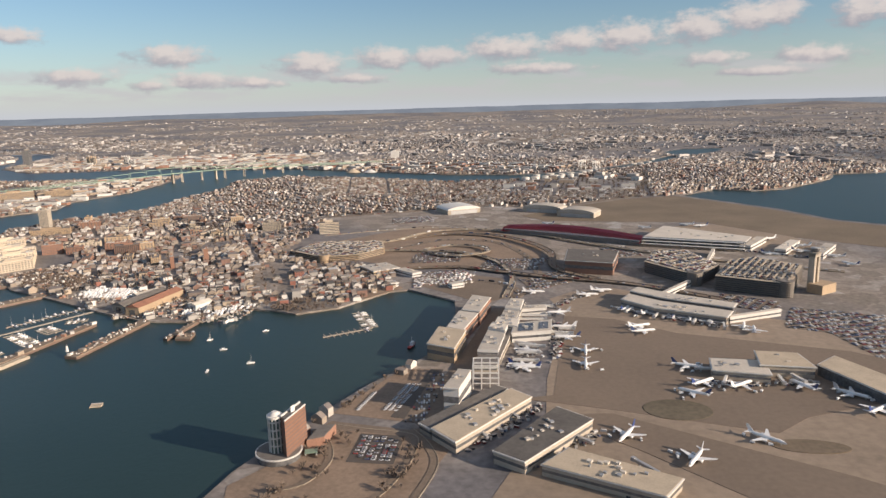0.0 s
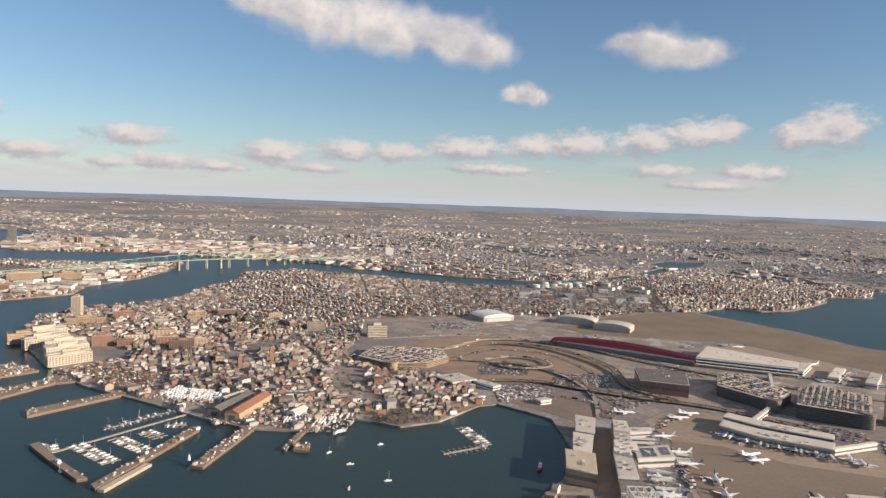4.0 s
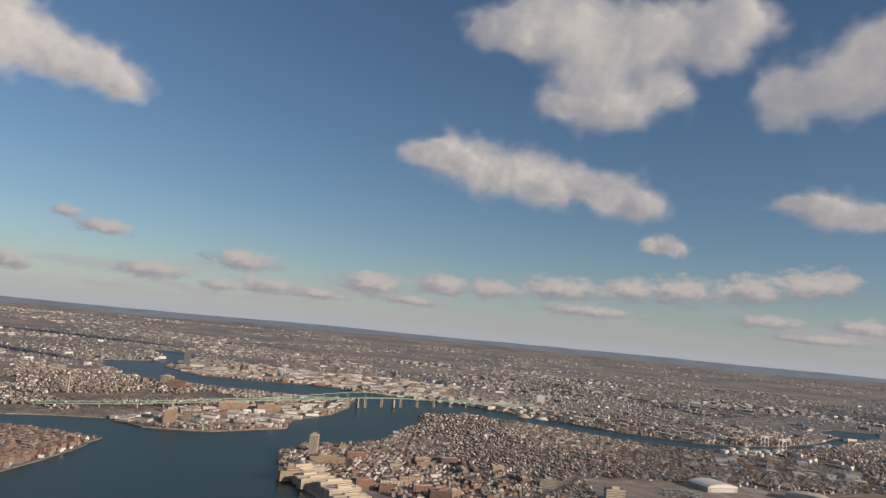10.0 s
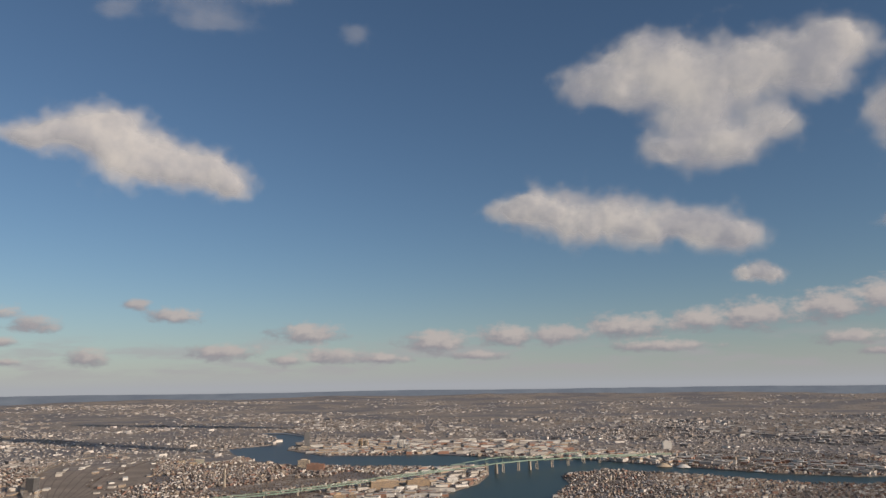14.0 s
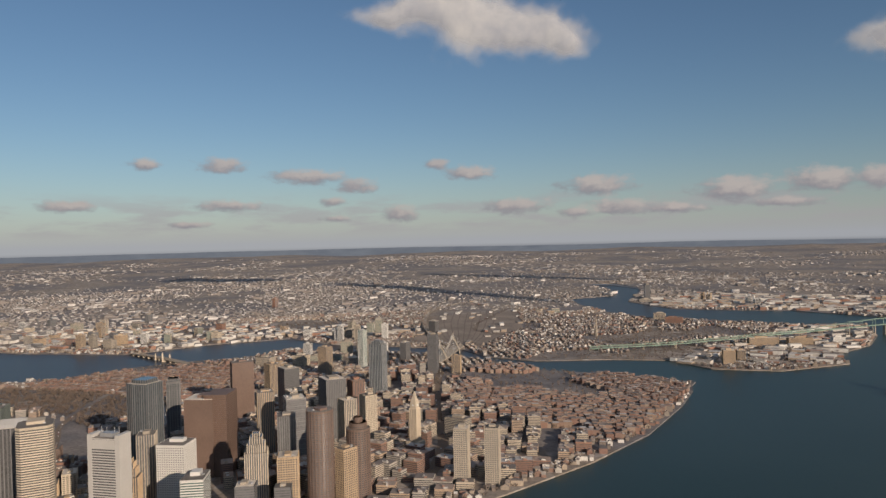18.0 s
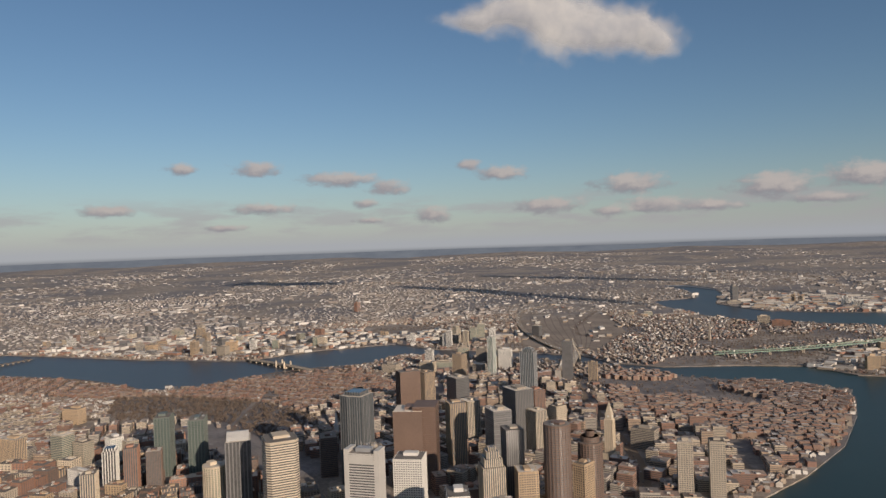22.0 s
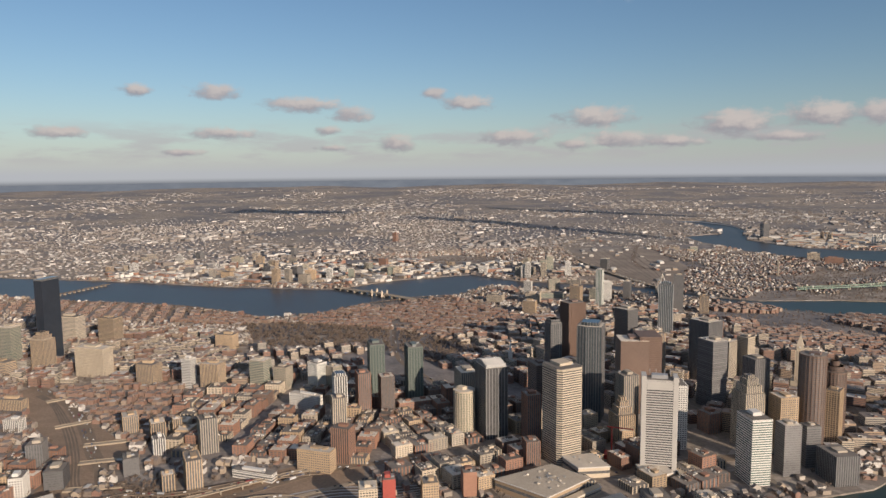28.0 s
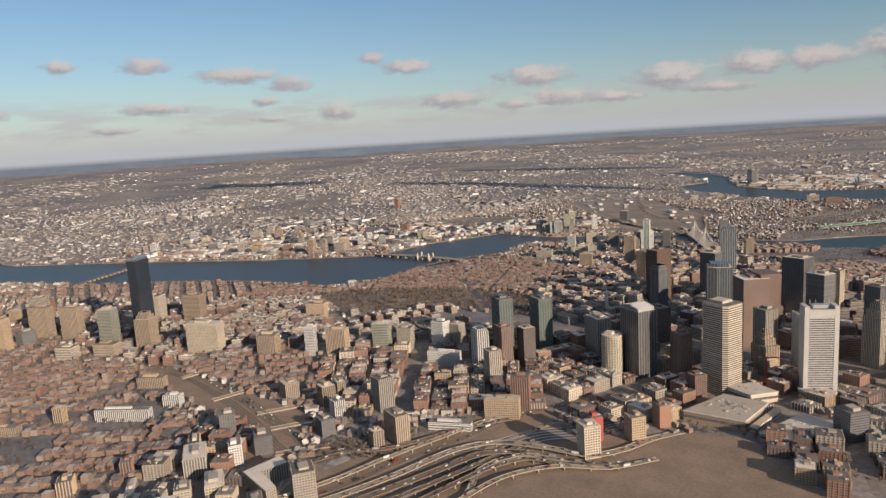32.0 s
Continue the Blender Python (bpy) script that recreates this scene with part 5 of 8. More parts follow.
def drive(line, zs, width, gap):
    """Cars along a road, in lanes on both sides of its middle."""
    for (u0, p0), (u1, p1), z in zip(line, line[1:], zs):
        d = p1 - p0
        a = math.degrees(math.atan2(d.y, d.x))
        side = Vector((-d.y, d.x)).normalized()
        for _ in range(max(1, int(d.length / gap))):
            p = p0 + d * lane_rng.random() + side * lane_rng.choice([-0.32, -0.12, 0.12, 0.32]) * width
            long = lane_rng.random() < 0.12
            traffic.append((p.x, p.y, z + 2.1, 11.0 if long else 4.5, 2.4 if long else 1.9, 1.2 if long else lane_rng.uniform(-0.7, -0.2), a))


for i, pts in enumerate(main):
    hts = None if i in (0, 5) else [1 + 6 * math.sin(math.pi * k / (len(pts) - 1)) for k in range(len(pts))]
    _, line, zs = road("highway", pts, 15 if i < 3 else 10, 0.6 + i * 0.06, ROADTAN if i % 2 else ASPHALT, heights=hts, rail=hts is not None)
    drive(line, zs, 12 if i < 3 else 8, 14)
    if hts:
        t = thing("ramp_piers", pts[0][0], pts[0][1], 0, 0, "concrete bents under a highway ramp", "bridge piers")
        t.matrix_world = Matrix.Identity(4)
        piers_under(line, zs, 10, 30, t, CONCRETE)
for i in range(15):
    off = i * 7.0
    road("rail_track", [(-1720 + off * 0.9, -1680), (-1668 + off * 0.9, -1540), (-1636 + off * 0.85, -1430), (-1606 + off * 0.8, -1330), (-1560 + off * 0.5, -1215 - off * 0.2), (-1470 + off * 0.2, -1130 - off * 0.5), (-1400 + off * 0.1, -1040 - off * 0.3)], 3.4, 0.42, BALLAST if i % 3 else STEEL)
# the sunken turnpike and railway to the west, with street bridges over it
sheet("turnpike_cut", RAILWAY, 0.15, EARTH)
_, line, zs = road("turnpike", [(-1770, -1405), (-1841, -1446), (-1925, -1420), (-2012, -1401), (-2164, -1356), (-2360, -1318), (-2461, -1318), (-2700, -1340)], 26, 0.5, ASPHALT)
drive(line, zs, 22, 9)
for i in range(4):
    road("rail_track", [(-1790 - i * 4, -1480 - i * 8), (-1880, -1475 - i * 6), (-2012, -1425 - i * 6), (-2164, -1378 - i * 6), (-2360, -1338 - i * 4), (-2461, -1336 - i * 4)], 3.2, 0.45, BALLAST)
for a, b in (((-1975, -1440), (-1920, -1355)), ((-1880, -1500), (-1820, -1425)), ((-2055, -1400), (-2012, -1330)), ((-2200, -1400), (-2180, -1320)), ((-2390, -1350), (-2380, -1290))):
    road("street_bridge", [a, ((a[0] + b[0]) / 2, (a[1] + b[1]) / 2), b], 14, 2.2, ROADTAN, rail=True, thick=2)
# the inland rail yard and the highway beside it
sheet("rail_yard_ground", RAIL_YARD, 0.2, YARDEARTH)
spine = [(-3414, 2901), (-3260, 2287), (-2899, 1758), (-2474, 1322), (-2101, 1037), (-1975, 975)]
_, line, zs = road("highway", spine, 28, 0.6, ROADTAN, heights=[1, 6, 9, 9, 8, 3], rail=True)
drive(line, zs, 24, 12)
for i in range(9):
    road("rail_track", [(-3340 + i * 26, 2920 + i * 12), (-3180 + i * 34, 2310 + i * 16), (-2830 + i * 36, 1790 + i * 22), (-2430 + i * 26, 1370 + i * 16), (-2100 + i * 10, 1080 + i * 8)], 4.0, 0.5, BALLAST)
yard_rng = random.Random(14)
sheds = []
for _ in range(90):
    x, y = yard_rng.uniform(-3500, -1960), yard_rng.uniform(1020, 3000)
    if inside(RAIL_YARD, np.float64(x), np.float64(y)):
        sheds.append((x, y, 0.0, yard_rng.uniform(25, 90), yard_rng.uniform(12, 30), yard_rng.uniform(5, 12), 125 + yard_rng.uniform(-12, 12)))
for _ in range(520):
    x, y = yard_rng.uniform(-2300, -300), yard_rng.uniform(3080, 4300)
    if inside(EVERETT_WORKS, np.float64(x), np.float64(y)) and not in_water(x, y) and not in_water(x - 40, y - 40) and not in_water(x + 40, y - 40) and not taken(np.float64(x), np.float64(y)):
        sheds.append((x, y, 0.0, yard_rng.uniform(25, 110), yard_rng.uniform(18, 50), yard_rng.uniform(7, 19), 20 + yard_rng.choice([0, 90]) + yard_rng.uniform(-5, 5)))
heap("rail_yard_sheds", sheds, [SHEDWALL, SHEDROOF], "long sheds and depots in the rail yard")
# city streets and shore drives
for pts, w in (([(-4100, -1060), (-3700, -790), (-3282, -575), (-3000, -505), (-2770, -470), (-2700, -330), (-2720, -90), (-2660, 150), (-2560, 300)], 16), ([(-1560, -1060), (-1440, -960), (-1270, -900), (-1120, -690), (-1000, -540), (-960, -330), (-1080, -120), (-1250, 60), (-1500, 320), (-1700, 560)], 26),
               ([(-2300, -330), (-2050, -560), (-1880, -640), (-1700, -720)], 14), ([(-3400, -1180), (-2800, -900), (-2450, -740)], 18), ([(-2500, -1290), (-2250, -960), (-2180, -560)], 14), ([(-2250, -1450), (-2700, -1950), (-3300, -2600)], 18), ([(-1900, -1640), (-2300, -2050), (-2600, -2400)], 16),
               ([(467, 1308), (693, 1420), (916, 1540), (1192, 1560), (1388, 1760), (1500, 2100), (1560, 2600)], 22), ([(-1200, 1480), (-1700, 1500), (-2300, 1500), (-2700, 2200), (-2900, 2700)], 26), ([(200, 540), (330, 800), (420, 1100), (460, 1300)], 14)):
    _, line, zs = road("road", pts, w, 0.5, ASPHALT)
    drive(line, zs, w * 0.8, 24)
    for (u0, p0), (u1, p1) in zip(line, line[1:]):
        for k in range(max(1, int((p1 - p0).length / 15))):
            q = p0.lerp(p1, k / max(1, int((p1 - p0).length / 15)))
            TAKEN.append((q.x, q.y, w / 2 + 7))
# airport loop roads
LOOPS = [[(700, 700), (821, 873), (906, 947), (1022, 913), (1100, 760), (1126, 620), (1126, 520), (1090, 420)], [(640, 760), (760, 800), (853, 800), (960, 780), (1041, 690), (1080, 560), (1075, 420)], [(780, 940), (880, 1010), (1000, 990), (1090, 900), (1150, 780), (1160, 640), (1240, 560)], [(560, 1000), (700, 1080), (820, 1120), (1000, 1100), (1120, 1080)],
         [(720, 560), (840, 620), (960, 640), (1060, 600), (1160, 560), (1300, 520), (1450, 420)], [(860, 830), (920, 860), (990, 840), (1010, 780), (960, 740), (900, 760), (870, 810)], [(900, 500), (980, 540), (1060, 520), (1100, 460)], [(600, 880), (740, 900), (860, 1060), (1060, 1040), (1280, 860), (1500, 720), (1700, 640)]]
for i, pts in enumerate(LOOPS):
    hts = [0.8 + (i % 3) * 3.2 * math.sin(math.pi * k / (len(pts) - 1)) for k in range(len(pts))]
    _, line, zs = road("airport_road", pts, 12 if i % 2 else 16, 0.6, ROADTAN if i % 2 else ASPHALT, heights=hts, rail=i % 3 > 0)
    drive(line, zs, 11, 16)
heap("road_traffic", traffic, [LOTPAINT, LOTPAINT], "cars, vans and trucks on the roads")
sheet("parking_ground", [(880, 520), (960, 600), (1060, 560), (1090, 440), (1040, 380), (1000, 420)], 0.3, ASPHALT)
sheet("bare_ground", [(600, 900), (800, 1160), (1000, 1080), (1130, 900), (1130, 640), (1000, 620), (860, 640), (700, 720)], 0.2, EARTH)

# green cantilever bridge over the river mouth
t = thing("cantilever_bridge", 0, 0, 0, 0, "long pale-green steel truss bridge on tall piers", "bridge")
deck = [(-1500, 1250), (-1240, 1491), (-1006, 1817), (-872, 2020), (-654, 2379), (-525, 2562), (-330, 2830), (-100, 3080), (150, 3350)]
_, line, zs = road("deck", deck, 13, 0, GREENSTEEL, kind="", heights=[8, 20, 33, 38, 45, 45, 36, 24, 10], thick=2.4, parent=t)
since = 0
for (u0, p0), (u1, p1), z in zip(line, line[1:], zs[1:]):
    a = math.degrees(math.atan2((p1 - p0).y, (p1 - p0).x))
    main_span = 3.2 < u1 < 6.2
    hump = (10 + 15 * abs(math.sin((u1 - 3.2) / 3.0 * math.pi * 1.5))) if main_span else 5
    length = (p1 - p0).length
    mid = (p0 + p1) / 2
    off = Vector((-math.sin(radians(a)), math.cos(radians(a)))) * 7
    for s in (-1, 1):
        q = mid + off * s
        part("top_chord", box(bmesh.new(), q.x, q.y, z + hump, length * 1.03, 1.4, 1.6, a, bottom=True), GREENSTEEL, t)
        part("truss_post", box(bmesh.new(), q.x + (p1 - p0).x / 2, q.y + (p1 - p0).y / 2, z, 1.4, 1.2, hump, a), GREENSTEEL, t)
        part("lower_chord", box(bmesh.new(), q.x, q.y, z - 4, length * 1.03, 1.4, 1.6, a, bottom=True), GREENSTEEL, t)
    since += length
    if since > 85:
        since = 0
        for s in (-1, 1):
            q = p1 + off * s * 0.9
            part("pier", box(bmesh.new(), q.x, q.y, -4, 3.4, 3.4, z + 2, a, taper=0.8), CONCRETE, t)
for (x, y) in ((-654, 2379), (-525, 2562)):
    part("main_pier", box(bmesh.new(), x, y, -4, 8, 18, 44, 55, taper=0.8), CONCRETE, t)

# stone bridge with paired turrets, and the long low bridge up river
t = thing("turreted_bridge", 0, 0, 0, 0, "stone and steel arch bridge with four pale turrets", "bridge")
a0, a1 = Vector((-3095, 85)), Vector((-2592, 92))
road("deck", [tuple(a0), tuple((a0 + a1) / 2), tuple(a1)], 28, 0, ROADTAN, kind="", heights=[4, 9, 5], rail=True, parent=t)
for i in range(1, 11):
    p = a0.lerp(a1, i / 11)
    part("pier", box(bmesh.new(), p.x, p.y, -4, 5, 26, 10, -3), STONE, t)
for k in (0.5, 0.62):
    for s in (-1, 1):
        p = a0.lerp(a1, k) + Vector((0, 15 * s))
        part("turret", prism(bmesh.new(), circle(4, 14, p.x, p.y), -4, 22), STONE, t)
        part("turret_cap", prism(bmesh.new(), circle(4.4, 14, p.x, p.y), 18, 8, taper=0.2), STONE, t)
t = thing("low_river_bridge", 0, 0, 0, 0, "long low grey road bridge across the river", "bridge")
road("deck", [(-3800, -990), (-3915, -750), (-4030, -510)], 15, 0, ASPHALT, kind="", heights=[3.5, 5.5, 3.5], rail=True, parent=t)
for i in range(1, 20):
    part("pier", box(bmesh.new(), -3800 - 230 * i / 20, -990 + 480 * i / 20, -4, 13, 2.4, 7.6, 26), CONCRETE, t)
# cable-stayed bridge
t = thing("cable_stayed_bridge", -1880, 800, 0, -62, "white cable-stayed bridge with two pointed towers", "bridge")
part("deck", box(bmesh.new(), 0, 0, 12, 400, 50, 3, bottom=True), CONCRETE, t)
for sx in (-110, 110):
    for sy in (-1, 1):
        bm = bmesh.new()
        for (y0, z0), (y1, z1) in (((27, -3), (27, 14)), ((27, 14), (3, 60))):
            v = [bm.verts.new((sx + dx, sy * yy + dy, zz)) for yy, zz in ((y0, z0), (y1, z1)) for dx, dy in ((-2.5, -2), (2.5, -2), (2.5, 2), (-2.5, 2))]
            for f in ((0, 1, 5, 4), (1, 2, 6, 5), (2, 3, 7, 6), (3, 0, 4, 7)):
                bm.faces.new([v[i] for i in f])
        part("leg", bm, CONCRETE, t)
    part("spire", box(bmesh.new(), sx, 0, 58, 5, 5, 26, taper=0.25), STONE, t)
    for k in range(1, 9):
        for e in (-1, 1):
            for sy in (-1, 1):
                bm = bmesh.new()
                p, q = Vector((sx, 0, 62 + k * 2)), Vector((sx + e * k * 12.5, sy * 20, 15))
                v = [bm.verts.new(c + Vector((0, 0, d))) for c in (p, q) for d in (-0.35, 0.35)] + [bm.verts.new(c + Vector((0.4, 0.4, 0))) for c in (p, q)]
                for f in ((0, 1, 3, 2), (0, 2, 5, 4), (1, 4, 5, 3)):
                    bm.faces.new([v[i] for i in f])
                part("stay_cable", bm, WHITE, t)

# ---- shipyard, piers and marinas ----
PIERWOOD = speckled("weathered_pier_planks", (0.22, 0.17, 0.125), 0.2, 0.9, 1 / S, 1 / (20 * S))
HULL = speckled("boat_white", (0.72, 0.71, 0.69), 0.06, 0.35, 1 / S, 1 / (6 * S))
WRAP = speckled("boat_shrink_wrap", (0.70, 0.69, 0.67), 0.12, 0.55, 1 / S, 1 / (9 * S), by_object=0.15)
RUST = speckled("rusty_roof_sheet", (0.27, 0.13, 0.085), 0.3, 0.85, 1 / (2 * S), 1 / (14 * S))
REDPAINT = speckled("red_hull_paint", (0.38, 0.05, 0.04), 0.12, 0.6, 1 / S, 1 / (9 * S))


PIER_RINGS = []


def pier(ring, z=1.2, label="old timber pier with a plank deck", name="pier"):
    a = sum(x0 * y1 - x1 * y0 for (x0, y0), (x1, y1) in zip(ring, ring[1:] + ring[:1]))
    ring = ring if a > 0 else ring[::-1]
    cx, cy = ring[0]
    t = thing(name, cx, cy, 0, 0, label, "pier", "harbour piers")
    local = [(x - cx, y - cy) for x, y in ring]
    PIER_RINGS.append((ring, z))
    part("deck", prism(bmesh.new(), local, z - 1.2, 1.2), PIERWOOD, t)
    part("pile_wall", prism(bmesh.new(), grown(local, -0.6), -4, z + 2.8 - 0.1), BROWN, t)
    return t


def hull_mesh(l, b, h):
    bm = bmesh.new()
    ring = [(-l / 2, -b * 0.42), (l * 0.1, -b / 2), (l * 0.34, -b * 0.3), (l / 2, 0), (l * 0.34, b * 0.3), (l * 0.1, b / 2), (-l / 2, b * 0.42)]
    lo = [bm.verts.new((x * 0.9, y * 0.7, 0)) for x, y in ring]
    hi = [bm.verts.new((x, y, h)) for x, y in ring]
    n = len(ring)
    for i in range(n):
        bm.faces.new((lo[i], lo[(i + 1) % n], hi[(i + 1) % n], hi[i]))
    bm.faces.new(hi)
    return bm


def motor_boat(label, mast=False, mat=None):
    t = thing("sailing_boat" if mast else "motor_boat", 0, 0, 0, 0, label, "boat", "harbour boats")
    part("hull", hull_mesh(11, 3.4, 1.7), mat or HULL, t)
    part("cabin", box(bmesh.new(), -0.6, 0, 1.7, 4, 2.3, 1.4 if not mast else 0.7, taper=0.8), HULL, t)
    if mast:
        part("mast", prism(bmesh.new(), circle(0.14, 6, 0.8, 0), 1.7, 13), WHITE, t)
        part("boom", box(bmesh.new(), -1.8, 0, 3.2, 5, 0.3, 0.3, bottom=True), WHITE, t)
    else:
        part("windscreen", box(bmesh.new(), 1.5, 0, 1.7, 0.6, 2.2, 1.1, taper=0.8), GLASS, t)
    return t


boats = [motor_boat("white motor boat at a berth"), motor_boat("white sailing boat with a bare mast", True), motor_boat("grey motor launch on the water", False, STEEL)]

pier([(145, 231), (231, 390), (214, 408), (120, 261)], label="bare earth-topped pier with shrubs")
pier([(25, 287), (63, 421), (105, 453), (38, 476), (-16, 338)], label="broad old pier with gravel top")
pier([(-78, 414), (-25, 500), (-117, 549), (-139, 489)], label="tan concrete pier beside new flats")
pier([(233, 115), (292, 69), (372, 12), (382, 19), (300, 77), (240, 128)], label="narrow timber breakwater pier")
pier([(410, -10), (437, 225), (419, 237), (397, 2)], label="long timber pier with a pale barge alongside")
pier([(487, 82), (507, 80), (517, 245), (497, 258)], label="long shipyard pier with timber fenders")
pier([(586, 166), (594, 164), (600, 280), (592, 282)], label="narrow working pier with moored workboats")
pier([(604, 168), (628, 168), (622, 196), (600, 190)], label="small timber landing with workboats")
t = thing("barge", 424, 35, -3, 82, "long flat pale concrete barge", "barge")
part("hull", box(bmesh.new(), 0, 0, 0, 92, 10, 3.6, bottom=True), CONCRETE, t)
part("deck_rim", box(bmesh.new(), 0, 0, 3.6, 90, 9, 0.4), BEIGE, t)


def pontoon(a, b, w, fingers=0, reach=14.0, name="pontoon"):
    """A floating dock with finger berths on both sides."""
    a, b = Vector(a), Vector(b)
    d = (b - a).normalized()
    side = Vector((-d.y, d.x))
    t = thing(name, a.x, a.y, -3, math.degrees(math.atan2(d.y, d.x)), "grey floating dock with finger berths", "dock", "floating docks")
    n = (b - a).length
    part("walkway", box(bmesh.new(), n / 2, 0, 0, n, w, 0.9), CONCRETE, t)
    spots = []
    for i in range(fingers):
        x = (i + 0.5) * n / fingers
        for s in (-1, 1):
            part("finger", box(bmesh.new(), x, s * (w / 2 + reach / 2), 0, 1.1, reach, 0.7), CONCRETE, t)
            p = a + d * (x + n / fingers * 0.45) + side * s * (w / 2 + reach * 0.5)
            spots.append((p.x, p.y, math.degrees(math.atan2(side.y * s, side.x * s))))
    return spots


berths = []
berths += pontoon((276, 97), (394, 334), 5, 0)
for a, b, n in (((286, 138), (380, 80), 10), ((327, 174), (396, 133), 8), ((352, 209), (394, 187), 5), ((369, 243), (403, 250), 4), ((275, 100), (250, 130), 3), ((291, 204), (359, 337), 11)):
    berths += pontoon(a, b, 3, n, 12)
berths += pontoon((838, 330), (883, 247), 4, 9, 10)
berths += pontoon((883, 247), (821, 200), 4, 8, 10)[:3]
r = random.Random(21)
berths = [b for b in berths if r.random() < 0.72]
berths += [(656, 174, 60), (696, 136, 20), (713, 55, 100), (723, 222, 40), (500, 172, 80), (612, 205, 95), (330, 40, 140)]
moored = [(758, 88, 30), (961, 171, 70), (634, -60, 10)]
for i, (x, y, a) in enumerate(berths):
    if i < 3:
        boats[i].matrix_world = pose(x * S, y * S, -3.3 * S, 0, 0, a)
    else:
        copy_thing(boats[r.choice([0, 0, 1, 2, 1])], pose(x * S, y * S, -3.3 * S, 0, 0, a))
copy_thing(boats[1], pose(758 * S, 88 * S, -3.3 * S, 0, 0, 30))
t = thing("fireboat", 961, 171, -3.5, 80, "red and white harbour workboat by the quay", "boat", "harbour boats")
part("hull", hull_mesh(24, 6.4, 3.2), REDPAINT, t)
part("wheelhouse", box(bmesh.new(), 1, 0, 3.2, 9, 4.6, 4.4, taper=0.85), HULL, t)
part("mast", prism(bmesh.new(), circle(0.25, 6, 0, 0), 7.6, 7), WHITE, t)
t = thing("fireboat", 312, 62, -3.5, -38, "red-hulled workboat beside the timber breakwater", "boat", "harbour boats")
part("hull", hull_mesh(30, 7, 3.4), REDPAINT, t)
part("wheelhouse", box(bmesh.new(), 4, 0, 3.4, 9, 5, 5, taper=0.85), HULL, t)
t = thing("raft", 634, -60, -3.3, 20, "square pale floating raft", "raft")
part("deck", box(bmesh.new(), 0, 0, 0, 13, 9, 1.4), BEIGE, t)
part("rail", box(bmesh.new(), 0, 4.2, 1.4, 13, 0.3, 1.0), STEEL, t)
t = thing("beacon", 478, 100, 1.2, 0, "small white beacon on the pier end", "beacon")
part("tower", prism(bmesh.new(), circle(2.4, 12), 0, 8, taper=0.6), WHITE, t)
part("lantern", prism(bmesh.new(), circle(1.3, 10), 8, 2, taper=0.7), GLASS, t)


def wrapped_boat():
    t = thing("wrapped_boat", 0, 0, 0, 0, "laid-up boat under white shrink wrap", "boat", "laid-up boats")
    part("cover", box(bmesh.new(), 0, 0, 1.6, 11, 3.4, 2.4, taper=0.35), WRAP, t)
    part("hull", hull_mesh(11.4, 3.6, 1.7), HULL, t)
    part("cradle", box(bmesh.new(), 0, 0, -0.4, 4, 2.6, 0.5), STEEL, t)
    return t


laid = wrapped_boat()
yards = [[(284, 391), (292, 447), (373, 430), (401, 394), (392, 363), (320, 368)], [(597, 319), (657, 352), (646, 262), (603, 266)], [(540, 300), (575, 340), (590, 300), (560, 275)], [(800, 345), (832, 372), (835, 340), (812, 335)]]
first = True
for k, yard in enumerate(yards):
    xs, ys = [p[0] for p in yard], [p[1] for p in yard]
    for gx in np.arange(min(xs), max(xs), 5.4):
        for gy in np.arange(min(ys), max(ys), 13.5):
            if inside(yard, np.float64(gx), np.float64(gy)) and r.random() < 0.82 and not in_water(gx, gy):
                m = pose((gx + r.uniform(-0.6, 0.6)) * S, (gy + r.uniform(-1, 1)) * S, 0.5 * S, 0, 0, 84 + r.uniform(-8, 8) + k * 9)
                if first:
                    laid.matrix_world, first = m, False
                else:
                    copy_thing(laid, m)


def shed(x, y, w, d, h, turn, wall, roof, label):
    """A long gabled shed with doors."""
    t = thing("shed", x, y, 0, turn, label, "shed", "harbour sheds")
    part("wall", box(bmesh.new(), 0, 0, 0, w, d, h), wall, t)
    bm = bmesh.new()
    v = [bm.verts.new(c) for c in ((-w / 2 - 0.6, -d / 2 - 0.6, h - 0.1), (w / 2 + 0.6, -d / 2 - 0.6, h - 0.1), (w / 2 + 0.6, d / 2 + 0.6, h - 0.1), (-w / 2 - 0.6, d / 2 + 0.6, h - 0.1), (-w / 2 - 0.6, 0, h + d * 0.2), (w / 2 + 0.6, 0, h + d * 0.2))]
    for f in ((0, 1, 5, 4), (2, 3, 4, 5), (1, 2, 5), (3, 0, 4), (3, 2, 1, 0)):
        bm.faces.new([v[i] for i in f])
    part("roof", bm, roof, t)
    part("door", box(bmesh.new(), -w / 2 - 0.1, 0, 0, 0.5, d * 0.4, h * 0.7), GLASS, t)
    TAKEN.append((x, y, max(w, d) * 0.55))
    return t


shed(474, 335, 120, 26, 14, 84, TAN, RUST, "long tan shipyard shed with a rusty red roof")
shed(438, 350, 110, 24, 11, 80, CONCRETE, DARKROOF, "long grey shipyard shed")
shed(420, 395, 50, 14, 8, 70, WHITE, PALEROOF, "low white boatyard shed")
shed(560, 330, 36, 18, 9, 70, WHITE, PALEROOF, "white boatyard shed with a pale roof")
hall("bus_depot", [(765, 610), (810, 645), (850, 600), (805, 565)], 9, TAN, PALEROOF, "low depot hall with a pale ribbed roof", "depot", skylights=6)
hall("low_white_store", [(845, 590), (860, 605), (900, 570), (885, 555)], 8, WHITE, PALEROOF, "long low white store", "store", skylights=2)
